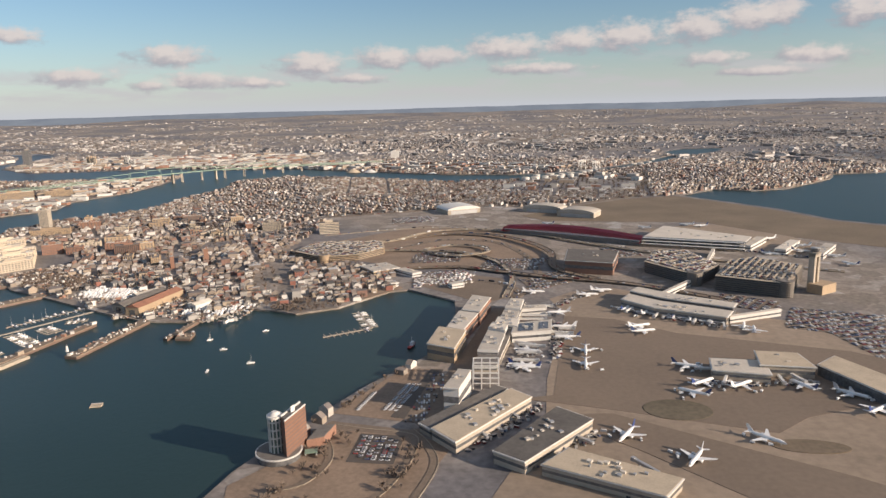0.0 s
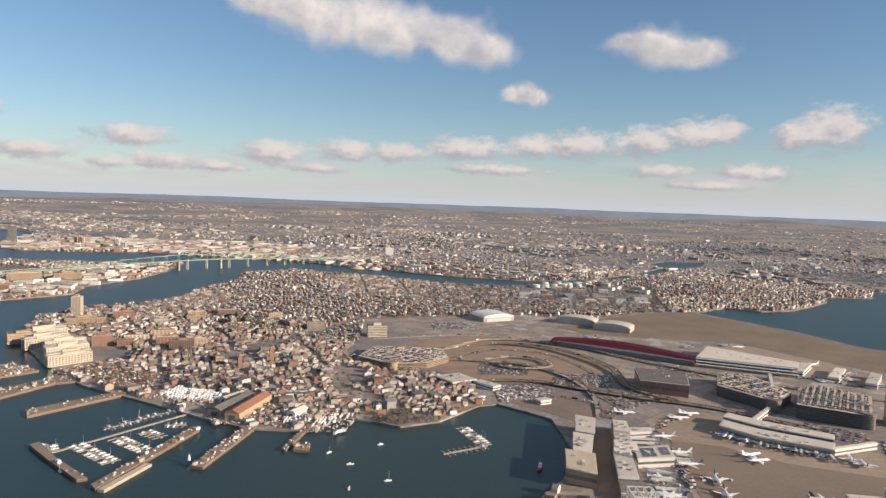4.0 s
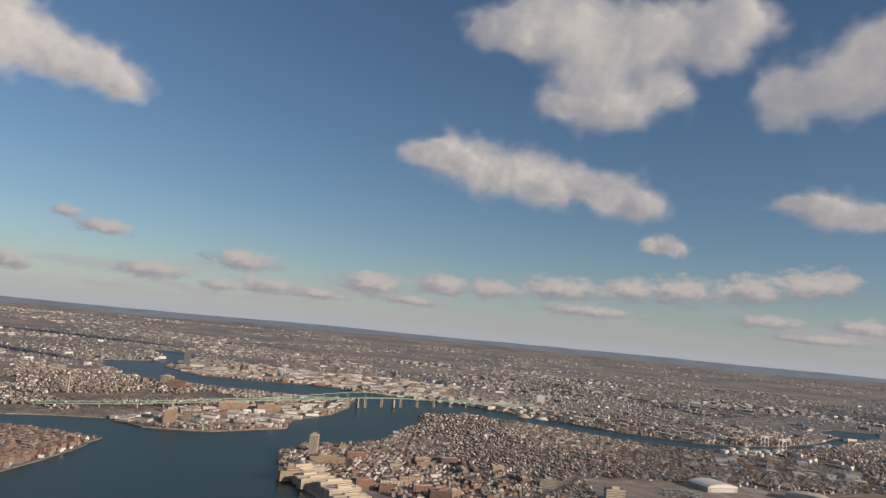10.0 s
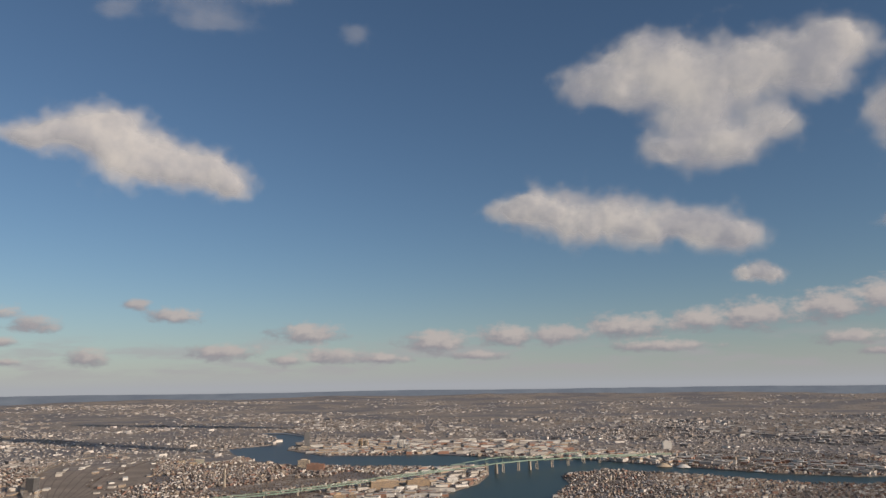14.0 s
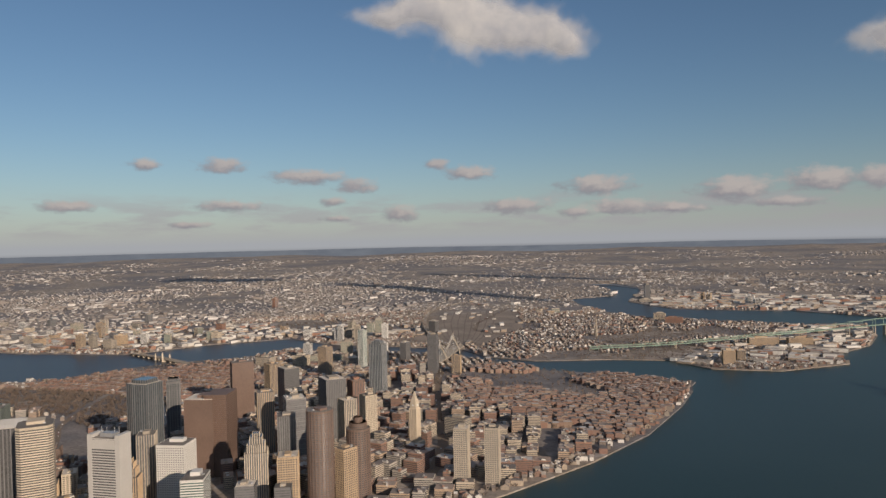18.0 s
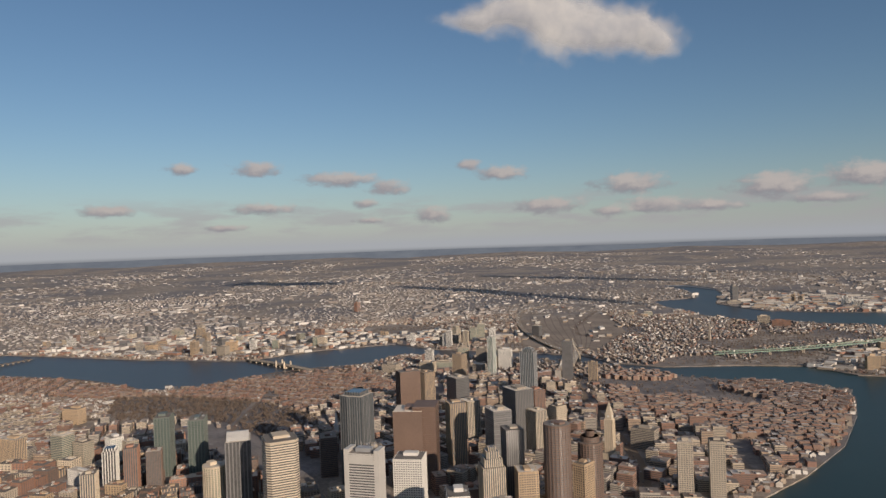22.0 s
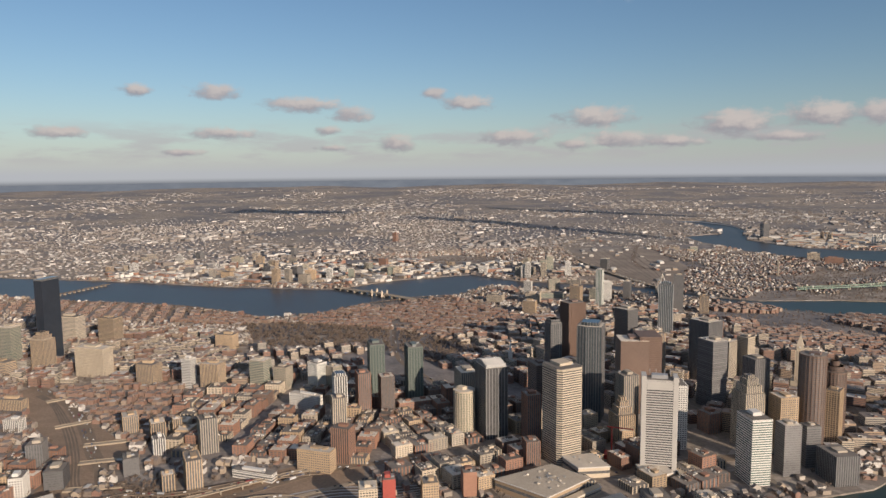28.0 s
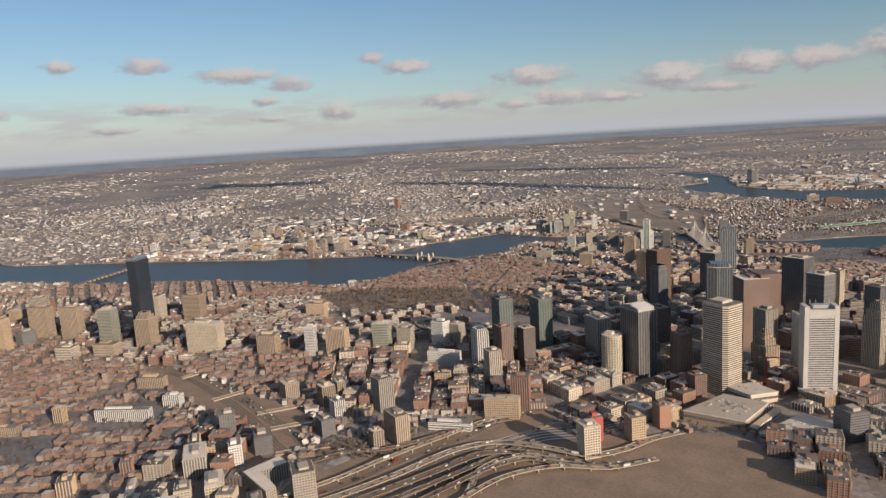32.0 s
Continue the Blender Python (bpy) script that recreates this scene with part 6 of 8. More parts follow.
hall("quay_office", [(850, 490), (862, 500), (872, 488), (860, 478)], 7, WHITE, PALEROOF, "small white office on the quay", "office", skylights=1)
hall("quay_office", [(965, 490), (985, 505), (995, 490), (975, 476)], 7, WHITE, PALEROOF, "small white office among parked lorries", "office", skylights=1)
sheet("bare_quay", [(789, 500), (831, 400), (883, 478), (838, 540)], 0.3, EARTH)
sheet("waterfront_lot", [(-4, 518), (84, 654), (218, 515), (263, 386), (109, 466)], 0.3, EARTH)

# ---- tanks, cranes, stacks and piles ----
def tank(x, y, rad, h, label="white steel oil tank with a low cone roof"):
    t = thing("oil_tank", x, y, 0, 0, label, "tank", "oil tanks")
    part("shell", prism(bmesh.new(), circle(rad, 24), 0, h), WHITE, t)
    part("roof", prism(bmesh.new(), circle(rad * 1.01, 24), h, 1.6, taper=0.1), PALEROOF, t)
    part("stair", box(bmesh.new(), rad + 0.6, 0, 0, 1.0, 2.2, h), STEEL, t)
    TAKEN.append((x, y, rad + 6))


for x, y, rad in ((1034, 2323, 17), (1075, 2340, 18), (1118, 2365, 16), (1160, 2400, 19), (1080, 2427, 15), (1140, 2470, 18), (1190, 2450, 14), (1232, 2500, 19), (1185, 2360, 13), (1230, 2420, 14), (1290, 2560, 15), (1320, 2610, 16)):
    tank(x, y, rad, 15)
for x, y, rad in ((-1508, 4107, 26), (-1440, 4180, 24), (-1398, 4090, 24), (-1330, 4150, 22), (-1261, 4058, 30), (-1210, 4140, 22), (-1160, 4020, 24), (-1500, 3980, 20)):
    tank(x, y, rad, 16)
for x, y, rad in ((1560, 2960, 14), (1600, 3010, 14), (1650, 3080, 13), (1480, 3180, 15)):
    tank(x, y, rad, 13)
for i in range(6):
    t = thing("chimney_stack", -1560 - (i % 3) * 34 - (i // 3) * 330, 3440 + (i % 3) * 26 + (i // 3) * 130, 0, 0, "tall pale power station chimney", "chimney", "power station stacks")
    part("shaft", prism(bmesh.new(), circle(5.5, 14), 0, 66 if i < 3 else 58, taper=0.7), WHITE if i < 3 else TAN, t)
    part("rim", prism(bmesh.new(), circle(4.2, 14), 66 if i < 3 else 58, 1.5), CONCRETE, t)
for x, y in ((1294, 2814), (1359, 2745)):
    t = thing("gantry_crane", x, y, 0, 40, "white steel dock gantry crane", "crane", "dock cranes")
    for sx in (-14, 14):
        for sy in (-9, 9):
            part("leg", box(bmesh.new(), sx, sy, 0, 2.6, 2.6, 42), WHITE, t)
        part("side_beam", box(bmesh.new(), sx, 0, 20, 2.2, 18, 2.2, bottom=True), WHITE, t)
    for sy in (-9, 9):
        part("cross_beam", box(bmesh.new(), 0, sy, 38, 30, 2.4, 3, bottom=True), WHITE, t)
    part("boom", box(bmesh.new(), 8, 0, 43, 80, 3, 3, bottom=True), WHITE, t)
    part("cab", box(bmesh.new(), -6, 0, 46, 8, 6, 4), STEEL, t)
for x, y, rx, h, m in ((120, 2800, 44, 17, BEIGE), (215, 2790, 40, 14, WHITE), (560, 2680, 26, 9, WHITE)):
    t = thing("salt_pile", x, y, 0, 0, "broad heap of pale road salt", "salt pile", "salt piles")
    part("heap", prism(bmesh.new(), [(a * 1.5, b) for a, b in circle(rx * 0.62, 22)], 0, h, taper=0.3), m, t)
    TAKEN.append((x, y, rx + 10))
# red tower crane by the banking tower
t = thing("tower_crane", -1262, -800, 0, 20, "red lattice tower crane on a building site", "crane", "tower cranes")
part("mast", box(bmesh.new(), 0, 0, 0, 2.2, 2.2, 56), REDPAINT, t)
part("jib", box(bmesh.new(), 14, 0, 56, 46, 1.8, 2, bottom=True), REDPAINT, t)
part("counterweight", box(bmesh.new(), -11, 0, 54, 5, 3, 4, bottom=True), CONCRETE, t)
part("site_base", box(bmesh.new(), 0, 0, 0, 26, 22, 9), REDPAINT, t)
TAKEN.append((-1262, -800, 22))
# flat-roofed halls beside the rail approach
hall("mail_hall", [(-1343, -1038), (-1242, -1037), (-1228, -938), (-1305, -931)], 18, TAN, CONCRETE, "tan mail sorting hall with roof plant", "hall", skylights=26)
hall("loading_shed", [(-1236, -1030), (-1224, -1032), (-1207, -937), (-1218, -928)], 9, STONE, BEIGE, "long low cream loading shed", "shed")
hall("station_hall", [(-1214, -1060), (-1156, -1067), (-1116, -974), (-1170, -946)], 14, CONCRETE, PALEROOF, "large white flat-roofed hall", "hall", skylights=14)
hall("round_fronted_hall", [(-1146, -794), (-1113, -834), (-1081, -754), (-1108, -734)], 12, CONCRETE, BEIGE, "low pale hall beside the bank tower", "hall", skylights=6)
hall("bank_podium", [(-1199, -833), (-1150, -872), (-1137, -823), (-1165, -800)], 15, CONCRETE, PALEROOF, "pale low podium below the bank tower", "hall", skylights=6)
hall("station_headhouse", [(-1310, -890), (-1262, -915), (-1225, -875), (-1275, -845)], 18, STONE, PALEROOF, "curved pale stone station headhouse", "station", skylights=4)
for x, y, rr in ((-1300, -1000, 75), (-1150, -975, 70), (-1240, -880, 40)):
    TAKEN.append((x, y, rr))

# stores, pallets, skips and huts on the piers and in the yards
r = random.Random(61)
litter = []
for ring, z in PIER_RINGS + [(y, 0.3) for y in BOAT_YARDS] + [([(440, 250), (520, 270), (560, 340), (500, 400), (410, 330)], 0.3), ([(-10, 500), (60, 640), (240, 520), (250, 400), (110, 460)], 0.3)]:
    xs, ys = [p[0] for p in ring], [p[1] for p in ring]
    area = abs(sum(x0 * y1 - x1 * y0 for (x0, y0), (x1, y1) in zip(ring, ring[1:] + ring[:1]))) / 2
    for _ in range(int(area / 40)):
        x, y = r.uniform(min(xs), max(xs)), r.uniform(min(ys), max(ys))
        if inside(ring, np.float64(x), np.float64(y)):
            big = r.random() < 0.08
            litter.append((x, y, z + 2.0, r.uniform(5, 11) if big else r.uniform(1, 4), r.uniform(4, 6) if big else r.uniform(1, 3), r.uniform(1.5, 3) if big else r.uniform(-1.2, 0.6), r.uniform(0, 180)))
heap("yard_stores", litter, [SHEDWALL, SHEDROOF], "skips, pallets, huts and stores on the piers")

# ---- the airport ----
sheet("airfield_grass", [(1190, 1500), (1060, 1330), (1130, 1240), (1560, 1210), (1700, 1010), (2100, 700), (2700, -200), (2750, 250), (2180, 980), (1890, 1240), (1800, 1440), (1700, 1590), (1570, 1770), (1400, 1700)], 0.25, GRASS)
sheet("apron", [(1040, -560), (1100, -230), (1150, -60), (1150, 60), (1175, 330), (1150, 420), (1190, 470), (1260, 500), (1300, 470), (1480, 330), (1700, 250), (2300, -200), (2600, -900), (1600, -1300)], 0.3, APRON)
sheet("apron_north", [(1380, 1090), (1500, 1160), (1560, 1200), (1720, 1000), (1750, 820), (1640, 760), (1600, 880)], 0.3, APRON)
DARKLOT = speckled("dark_lot_asphalt", (0.095, 0.08, 0.068), 0.2, 0.9, 1 / (3 * S), 1 / (40 * S))
TAXI = speckled("taxiway_asphalt", (0.186, 0.142, 0.105), 0.16, 0.9, 1 / (6 * S), 1 / (140 * S))
sheet("taxiway", [(1120, 0), (1158, 13), (1176, 321), (1250, 310), (1330, 250), (1540, 190), (1700, 60), (1500, 20), (1420, -20), (1380, -60), (1220, -20)], 0.5, TAXI)
sheet("taxiway_south", [(1150, -40), (1220, -30), (1420, -140), (1600, -260), (1900, -560), (1840, -620), (1500, -330), (1380, -240), (1240, -110)], 0.7, TAXI)
for i, (x, y, rx, ry) in enumerate(((1290, -14, 36, 26), (1400, -86, 36, 14), (1500, -120, 40, 18))):
    sheet("grass_island", [(x + rx * math.cos(a / 18 * math.pi), y + ry * math.sin(a / 18 * math.pi)) for a in range(36)], 0.9, GRASS if i else PARK)
sheet("hotel_ground", [(925, -90), (1008, -96), (1060, -120), (1035, -230), (1010, -280), (890, -270), (870, -215), (915, -140)], 0.3, EARTH)
sheet("car_park", [(964, -162), (963, -103), (1009, -104), (1010, -162)], 0.5, DARKLOT)
sheet("hotel_drive", [(915, -95), (1015, -104), (1045, -80), (1050, -68), (1012, -90), (924, -78)], 0.5, ASPHALT)
sheet("bus_park", [(918, -58), (968, 80), (1020, 82), (1008, -72)], 0.3, EARTH)
sheet("bus_lane", [(984, -62), (1007, -66), (1020, 80), (1004, 80)], 0.5, DARKLOT)
sheet("terminal_forecourt", [(1000, -60), (1030, 90), (1060, 360), (1090, 360), (1058, 60), (1040, -100)], 0.3, ASPHALT)

def grown_about(ring, k):
    cx, cy = sum(p[0] for p in ring) / len(ring), sum(p[1] for p in ring) / len(ring)
    return [(cx + (x - cx) * k, cy + (y - cy) * k) for x, y in ring]


DARKBRICK = speckled("dark_brick_and_glass", (0.13, 0.085, 0.07), 0.2, 0.6, 1 / (2 * S), 1 / (20 * S))
for k, pts in enumerate(([(925, -86), (960, -92), (1012, -100), (1022, -130), (1018, -180), (1000, -230), (970, -250)], [(912, -100), (935, -128), (946, -165), (935, -205), (905, -225)], [(1012, -90), (1034, -120), (1048, -160), (1040, -220)])):
    road("hotel_road", pts, 7, 0.62 + k * 0.06, ASPHALT)
    road("kerb", [(x + 4.2, y + 0.6) for x, y in pts], 0.9, 0.95 + k * 0.06, ROADTAN)
# waterside hotel
t = thing("hotel", 903, -166, 0, 0, "red brick waterside hotel with a round glass stair tower", "hotel")
slab = [(0.5, 2), (8, -7), (14.5, 31), (7, 35)]
part("wing", prism(bmesh.new(), slab, 0, 44), BRICK, t)
for k in range(10):
    part("window_row", prism(bmesh.new(), grown_about(slab, 1.006), 4 + k * 4, 1.3), DARKBRICK, t)
part("roof", prism(bmesh.new(), grown_about(slab, 0.93), 44, 0.5), DARKROOF, t)
part("parapet", prism(bmesh.new(), [(0.2, 1.6), (1.6, 1.2), (8.2, 34.6), (6.8, 35.4)], 44, 2.0), WHITE, t)
part("parapet", prism(bmesh.new(), [(7.4, -7), (8.4, -7.3), (14.9, 31), (13.9, 31.4)], 44, 1.2), WHITE, t)
part("stair_tower", prism(bmesh.new(), circle(6.3, 20, -7, 6), 0, 42), GREENGLASS, t)
part("stair_rib", facade([(-7 + x, 6 + y) for x, y in circle(6.5, 12)], 0, 42, "V", 5.0, 2.6), WHITE, t)
for k in range(5):
    part("stair_band", prism(bmesh.new(), circle(6.9, 20, -7, 6), 6 + k * 8, 1.2), WHITE, t)
part("stair_cap", prism(bmesh.new(), circle(7.6, 24, -7, 6), 42, 2.4), WHITE, t)
part("stair_dome", prism(bmesh.new(), circle(6.2, 24, -7, 6), 44.4, 3.2, taper=0.45), WHITE, t)
part("roof_sign", box(bmesh.new(), 8, 14, 44.5, 6, 1.0, 6, 75), WHITE, t)
part("podium", prism(bmesh.new(), circle(21, 28, -6, 8), 0, 6.2), GLASS, t)
part("podium_rim", prism(bmesh.new(), circle(22.4, 28, -6, 8), 6.2, 1.3), WHITE, t)
part("podium_deck", prism(bmesh.new(), circle(21.2, 28, -6, 8), 7.5, 0.2), DARKROOF, t)
annex = [(16, 24), (31, 33), (34, 62), (19, 58)]
part("annex", prism(bmesh.new(), annex, 0, 10), BRICK, t)
part("annex_roof", prism(bmesh.new(), grown_about(annex, 0.95), 10, 0.5), DARKROOF, t)
part("entrance_canopy", box(bmesh.new(), 24, 14, 4, 12, 8, 0.8, 20, bottom=True), GREENSTEEL, t)
for px, py in ((19, 11), (29, 14), (19, 17)):
    part("canopy_post", box(bmesh.new(), px, py, 0, 0.8, 0.8, 4), WHITE, t)


hall("satellite_terminal", [(1038, -109), (1066, -136), (1134, -24), (1110, -3)], 12, CONCRETE, BEIGE, "long satellite terminal with a beige gravel roof", skylights=16, turn_units=32)
hall("dark_roofed_terminal", [(1103, -149), (1133, -167), (1197, -74), (1161, -47)], 12, CONCRETE, DARKROOF, "long terminal pier with a dark membrane roof", skylights=12, turn_units=32)
hall("south_terminal_pier", [(1148, -167), (1173, -133), (1267, -178), (1249, -208)], 10, CONCRETE, BEIGE, "low terminal pier with a beige roof", skylights=14, turn_units=-25)
hall("terminal_link", [(1022, -92), (1036, -105), (1106, 2), (1092, 12)], 9, CONCRETE, DARKROOF, "narrow dark-roofed link beside the satellite terminal")
hall("white_plant_block", [(1040, -44), (1057, -46), (1064, 8), (1049, 10)], 28, WHITE, PALEROOF, "tall white metal-clad plant block", "plant building", skylights=3)
hall("waterside_office", [(993, 118), (1031, 102), (1037, 178), (997, 190)], 20, TAN, BEIGE, "square tan office block with a deep parapet", "office block", skylights=4)
hall("waterside_office", [(1008, 192), (1033, 182), (1045, 262), (1015, 272)], 19, BRICK, PALEROOF, "tan brick office block with roof plant", "office block", skylights=12)
hall("waterside_office", [(1019, 274), (1047, 264), (1057, 344), (1026, 357)], 21, BRICK, PALEROOF, "long tan brick office block by the water", "office block", skylights=10)
hall("terminal_a", [(1058, 73), (1088, 75), (1112, 361), (1086, 362)], 9, CONCRETE, DARKROOF, "long low terminal under stepped white roofs", skylights=14)
t = thing("terminal_a_roofs", 0, 0, 10.2, 0, "white stepped roof halls on the terminal", "terminal")
for ring, h in (([(1060, 112), (1087, 112), (1091, 184), (1066, 196)], 6.0), ([(1066, 198), (1091, 188), (1093, 216), (1070, 226)], 8.5), ([(1072, 228), (1106, 216), (1108, 252), (1075, 262)], 5.5), ([(1078, 264), (1103, 258), (1106, 300), (1081, 304)], 3.5), ([(1082, 306), (1107, 303), (1110, 358), (1088, 362)], 6.5)):
    part("roof_hall", prism(bmesh.new(), ring, 0, h), WHITE, t)
    part("roof_slab", prism(bmesh.new(), grown_about(ring, 0.96), h, 0.4), PALEROOF, t)
    cx, cy = sum(p[0] for p in ring) / 4, sum(p[1] for p in ring) / 4
    part("window_strip", prism(bmesh.new(), grown_about(ring, 1.012), 1.2, 1.8), GLASS, t)
    for dx, dy in ((-5, -9), (4, 3), (-2, 12), (6, -14)):
        part("roof_unit", box(bmesh.new(), cx + dx, cy + dy, h + 0.4, 4, 5, 2.0, 8), STEEL if dx > 0 else PALEROOF, t)
hall("terminal_a_pier", [(1100, 190), (1154, 207), (1154, 257), (1101, 236)], 13, WHITE, PALEROOF, "white terminal pier with a glazed front", skylights=6)
t = thing("pier_skylights", 0, 0, 14.7, 0, "dark sunken roof courts on the terminal pier", "skylight")
for ring in ([(1108, 197), (1129, 203), (1129, 238), (1108, 232)], [(1137, 210), (1150, 214), (1150, 246), (1137, 240)]):
    part("roof_glass", prism(bmesh.new(), ring, 0, 0.5), GLASS, t)
    part("roof_bars", prism(bmesh.new(), grown_about(ring, 0.12), 0, 0.9), PALEROOF, t)
hall("terminal_a_pier", [(1106, 318), (1146, 332), (1144, 350), (1106, 342)], 9, WHITE, PALEROOF, "short white terminal pier", skylights=4)
# open steel frame under construction next to the plant block
t = thing("steel_frame", 1078, 40, 0, 5, "white open steel frame of an unfinished hall", "steel frame")
for i in range(4):
    for j in range(3):
        part("column", box(bmesh.new(), -15 + i * 10, -16 + j * 16, 0, 1.4, 1.4, 27), WHITE, t)
for k in range(4):
    for j in range(3):
        part("beam", box(bmesh.new(), 0, -16 + j * 16, 6.5 + k * 6.5, 32, 1.2, 1.2), WHITE, t)
    for i in range(4):
        part("beam", box(bmesh.new(), -15 + i * 10, 0, 6.5 + k * 6.5, 1.2, 33, 1.2), WHITE, t)

hall("terminal_b", [(1266, 378), (1313, 331), (1408, 290), (1424, 322), (1326, 372), (1282, 412)], 12, CONCRETE, PALEROOF, "curved grey terminal with a pale ribbed roof", skylights=14)
hall("terminal_b_hall", [(1284, 420), (1330, 380), (1426, 330), (1438, 356), (1344, 410), (1300, 446)], 15, DARKFRAME, PALEROOF, "dark fronted terminal hall behind the gates", skylights=10)
hall("elevated_walkway", [(1416, 300), (1500, 345), (1497, 352), (1412, 307)], 9, WHITE, PALEROOF, "white elevated walkway to the garage", "walkway")
hall("elevated_walkway", [(1330, 415), (1400, 520), (1394, 523), (1324, 419)], 9, WHITE, PALEROOF, "white covered walkway to the parking decks", "walkway")
hall("elevated_walkway", [(1450, 640), (1500, 800), (1494, 803), (1444, 642)], 10, WHITE, PALEROOF, "long white covered walkway between terminals", "walkway")
hall("terminal_b_pier", [(1345, 80), (1408, 70), (1412, 116), (1350, 120)], 10, CONCRETE, PALEROOF, "square terminal pier with a pale roof", skylights=5)
hall("terminal_b_pier", [(1402, 92), (1462, 88), (1456, 136), (1408, 140)], 14, CONCRETE, BEIGE, "square beige-roofed terminal pier", skylights=2)
hall("arched_terminal", [(1469, 100), (1508, 18), (1580, -60), (1600, -30), (1537, 60), (1499, 132)], 13, GLASS, BEIGE, "glazed terminal under a long beige roof")
# dark walls put the shade on this terminal's front into the colour
hall("terminal_c", [(1364, 905), (1572, 842), (1600, 905), (1430, 1050)], 17, DARKFRAME, PALEROOF, "long terminal with white roof bands", skylights=16)
t = thing("terminal_canopy", 0, 0, 0, 0, "white banded canopies along the terminal front", "canopy")
for k, z in enumerate((6.0, 11.0, 16.0)):
    off = 26 - k * 9
    part("canopy_band", prism(bmesh.new(), [(1362 - off * 0.3, 904 - off), (1570 - off * 0.3, 841 - off), (1572 - off * 0.2, 847 - off), (1364 - off * 0.2, 910 - off)], z, 1.2), WHITE, t)
    for i in range(8):
        part("canopy_post", box(bmesh.new(), 1366 + i * 28 - off * 0.3, 904 - i * 8.5 - off, 0, 1.2, 1.2, z), CONCRETE, t)
for i in range(3):
    hall("terminal_c_pier", [(1560 + i * 60, 840 - i * 40), (1580 + i * 60, 830 - i * 40), (1640 + i * 60, 930 - i * 40), (1622 + i * 60, 942 - i * 40)], 11, WHITE, PALEROOF, "white terminal pier with gates", skylights=4)
hall("brick_hotel", [(1179, 613), (1269, 592), (1288, 700), (1187, 723)], 24, BRICK, DARKROOF, "dark red brick airport hotel block", "hotel", skylights=4)
# terminal with the red roof
t = thing("red_roofed_terminal", 1200, 985, 0, 0, "long terminal under a curved deep-red metal roof", "terminal")
bm = bmesh.new()
spine = []
for i in range(13):
    k = i / 12
    x, y = -165 + 330 * k, 85 - 165 * k + 34 * math.sin(math.pi * k)
    spine.append((x, y, 15 + 6 * math.sin(math.pi * k)))
rows = [[bm.verts.new((x + dx, y + dy, z + dz)) for x, y, z in spine] for dx, dy, dz in ((-14, -30, -9), (-6, -12, 0), (4, 8, 2), (16, 34, -6))]
for a, b in zip(rows, rows[1:]):
    for i in range(12):
        bm.faces.new((a[i], a[i + 1], b[i + 1], b[i]))
bmesh.ops.solidify(bm, geom=bm.faces[:], thickness=1.0)
part("roof", bm, REDROOF, t)
part("hall", prism(bmesh.new(), [(-170, 60), (150, -105), (172, -64), (-146, 108)], 0, 12), GLASS, t)


def garage(ring, levels, label, bars, seed, wall):
    """Open parking decks over a plan ring: slabs, a dark core that stands in for the shade between, shade bars, ramps
    and cars on the top deck.
    """
    cx, cy = sum(p[0] for p in ring) / len(ring), sum(p[1] for p in ring) / len(ring)
    ring = [(x - cx, y - cy) for x, y in ring]
    t = thing("parking_garage", cx, cy, 0, 0, label, "garage")
    top = levels * 3.6
    part("core", prism(bmesh.new(), grown_about(ring, 0.965), 0, top - 1), GLASS, t)
    for i in range(levels):
        part("deck", prism(bmesh.new(), ring, i * 3.6 + 2.5, 1.1), wall, t)
    part("top_deck", prism(bmesh.new(), grown_about(ring, 0.99), top, 0.15), BEIGE, t)
    r = random.Random(seed)
    (x0, y0), (x1, y1) = ring[0], ring[1]
    turn = math.degrees(math.atan2(y1 - y0, x1 - x0))
    c, s = math.cos(radians(turn)), math.sin(radians(turn))
    inner = grown_about(ring, 0.93)
    us = [c * x + s * y for x, y in ring]
    vs = [c * y - s * x for x, y in ring]
    cars_here = []
    v, row = min(vs), 0
    while v < max(vs):
        u = min(us)
        while u < max(us):
            x, y = c * u - s * v, s * u + c * v
            if inside(inner, np.float64(x), np.float64(y)) and r.random() < 0.75:
                cars_here.append((cx + x, cy + y, top + 2.2, 1.9, 4.4, r.uniform(-0.6, -0.2), turn))
            u += 2.9
        v += 5.5 if row % 2 else 11.5
        row += 1
    n = bars
    for i in range(n):
        u = min(us) + (i + 0.5) * (max(us) - min(us)) / n
        ends = [w for w in np.arange(min(vs), max(vs), 3.0) if inside(inner, np.float64(c * u - s * w), np.float64(s * u + c * w))]
        if len(ends) < 6:
            continue
        for lo, hi in ((0.04, 0.46), (0.54, 0.96)):
            m, size = ends[0] + (ends[-1] - ends[0]) * (lo + hi) / 2, (ends[-1] - ends[0]) * (hi - lo)
            bm = box(bmesh.new(), c * u - s * m, s * u + c * m, top + 3.0, 3.4, size, 0.5, turn, bottom=True)
            for e in (-0.4, 0.4):
                q = m + size * e
                box(bm, c * u - s * q, s * u + c * q, top, 0.6, 0.6, 3.2)
            part("shade_bar", bm, BEIGE, t)
    px, py = grown_about(ring, 0.86)[1]
    part("ramp_drum", prism(bmesh.new(), circle(13, 20, px, py), 0, top + 2.5), wall, t)
    part("ramp_well", prism(bmesh.new(), circle(9, 20, px, py), top + 2.5, 0.2), DARKROOF, t)
    return cars_here


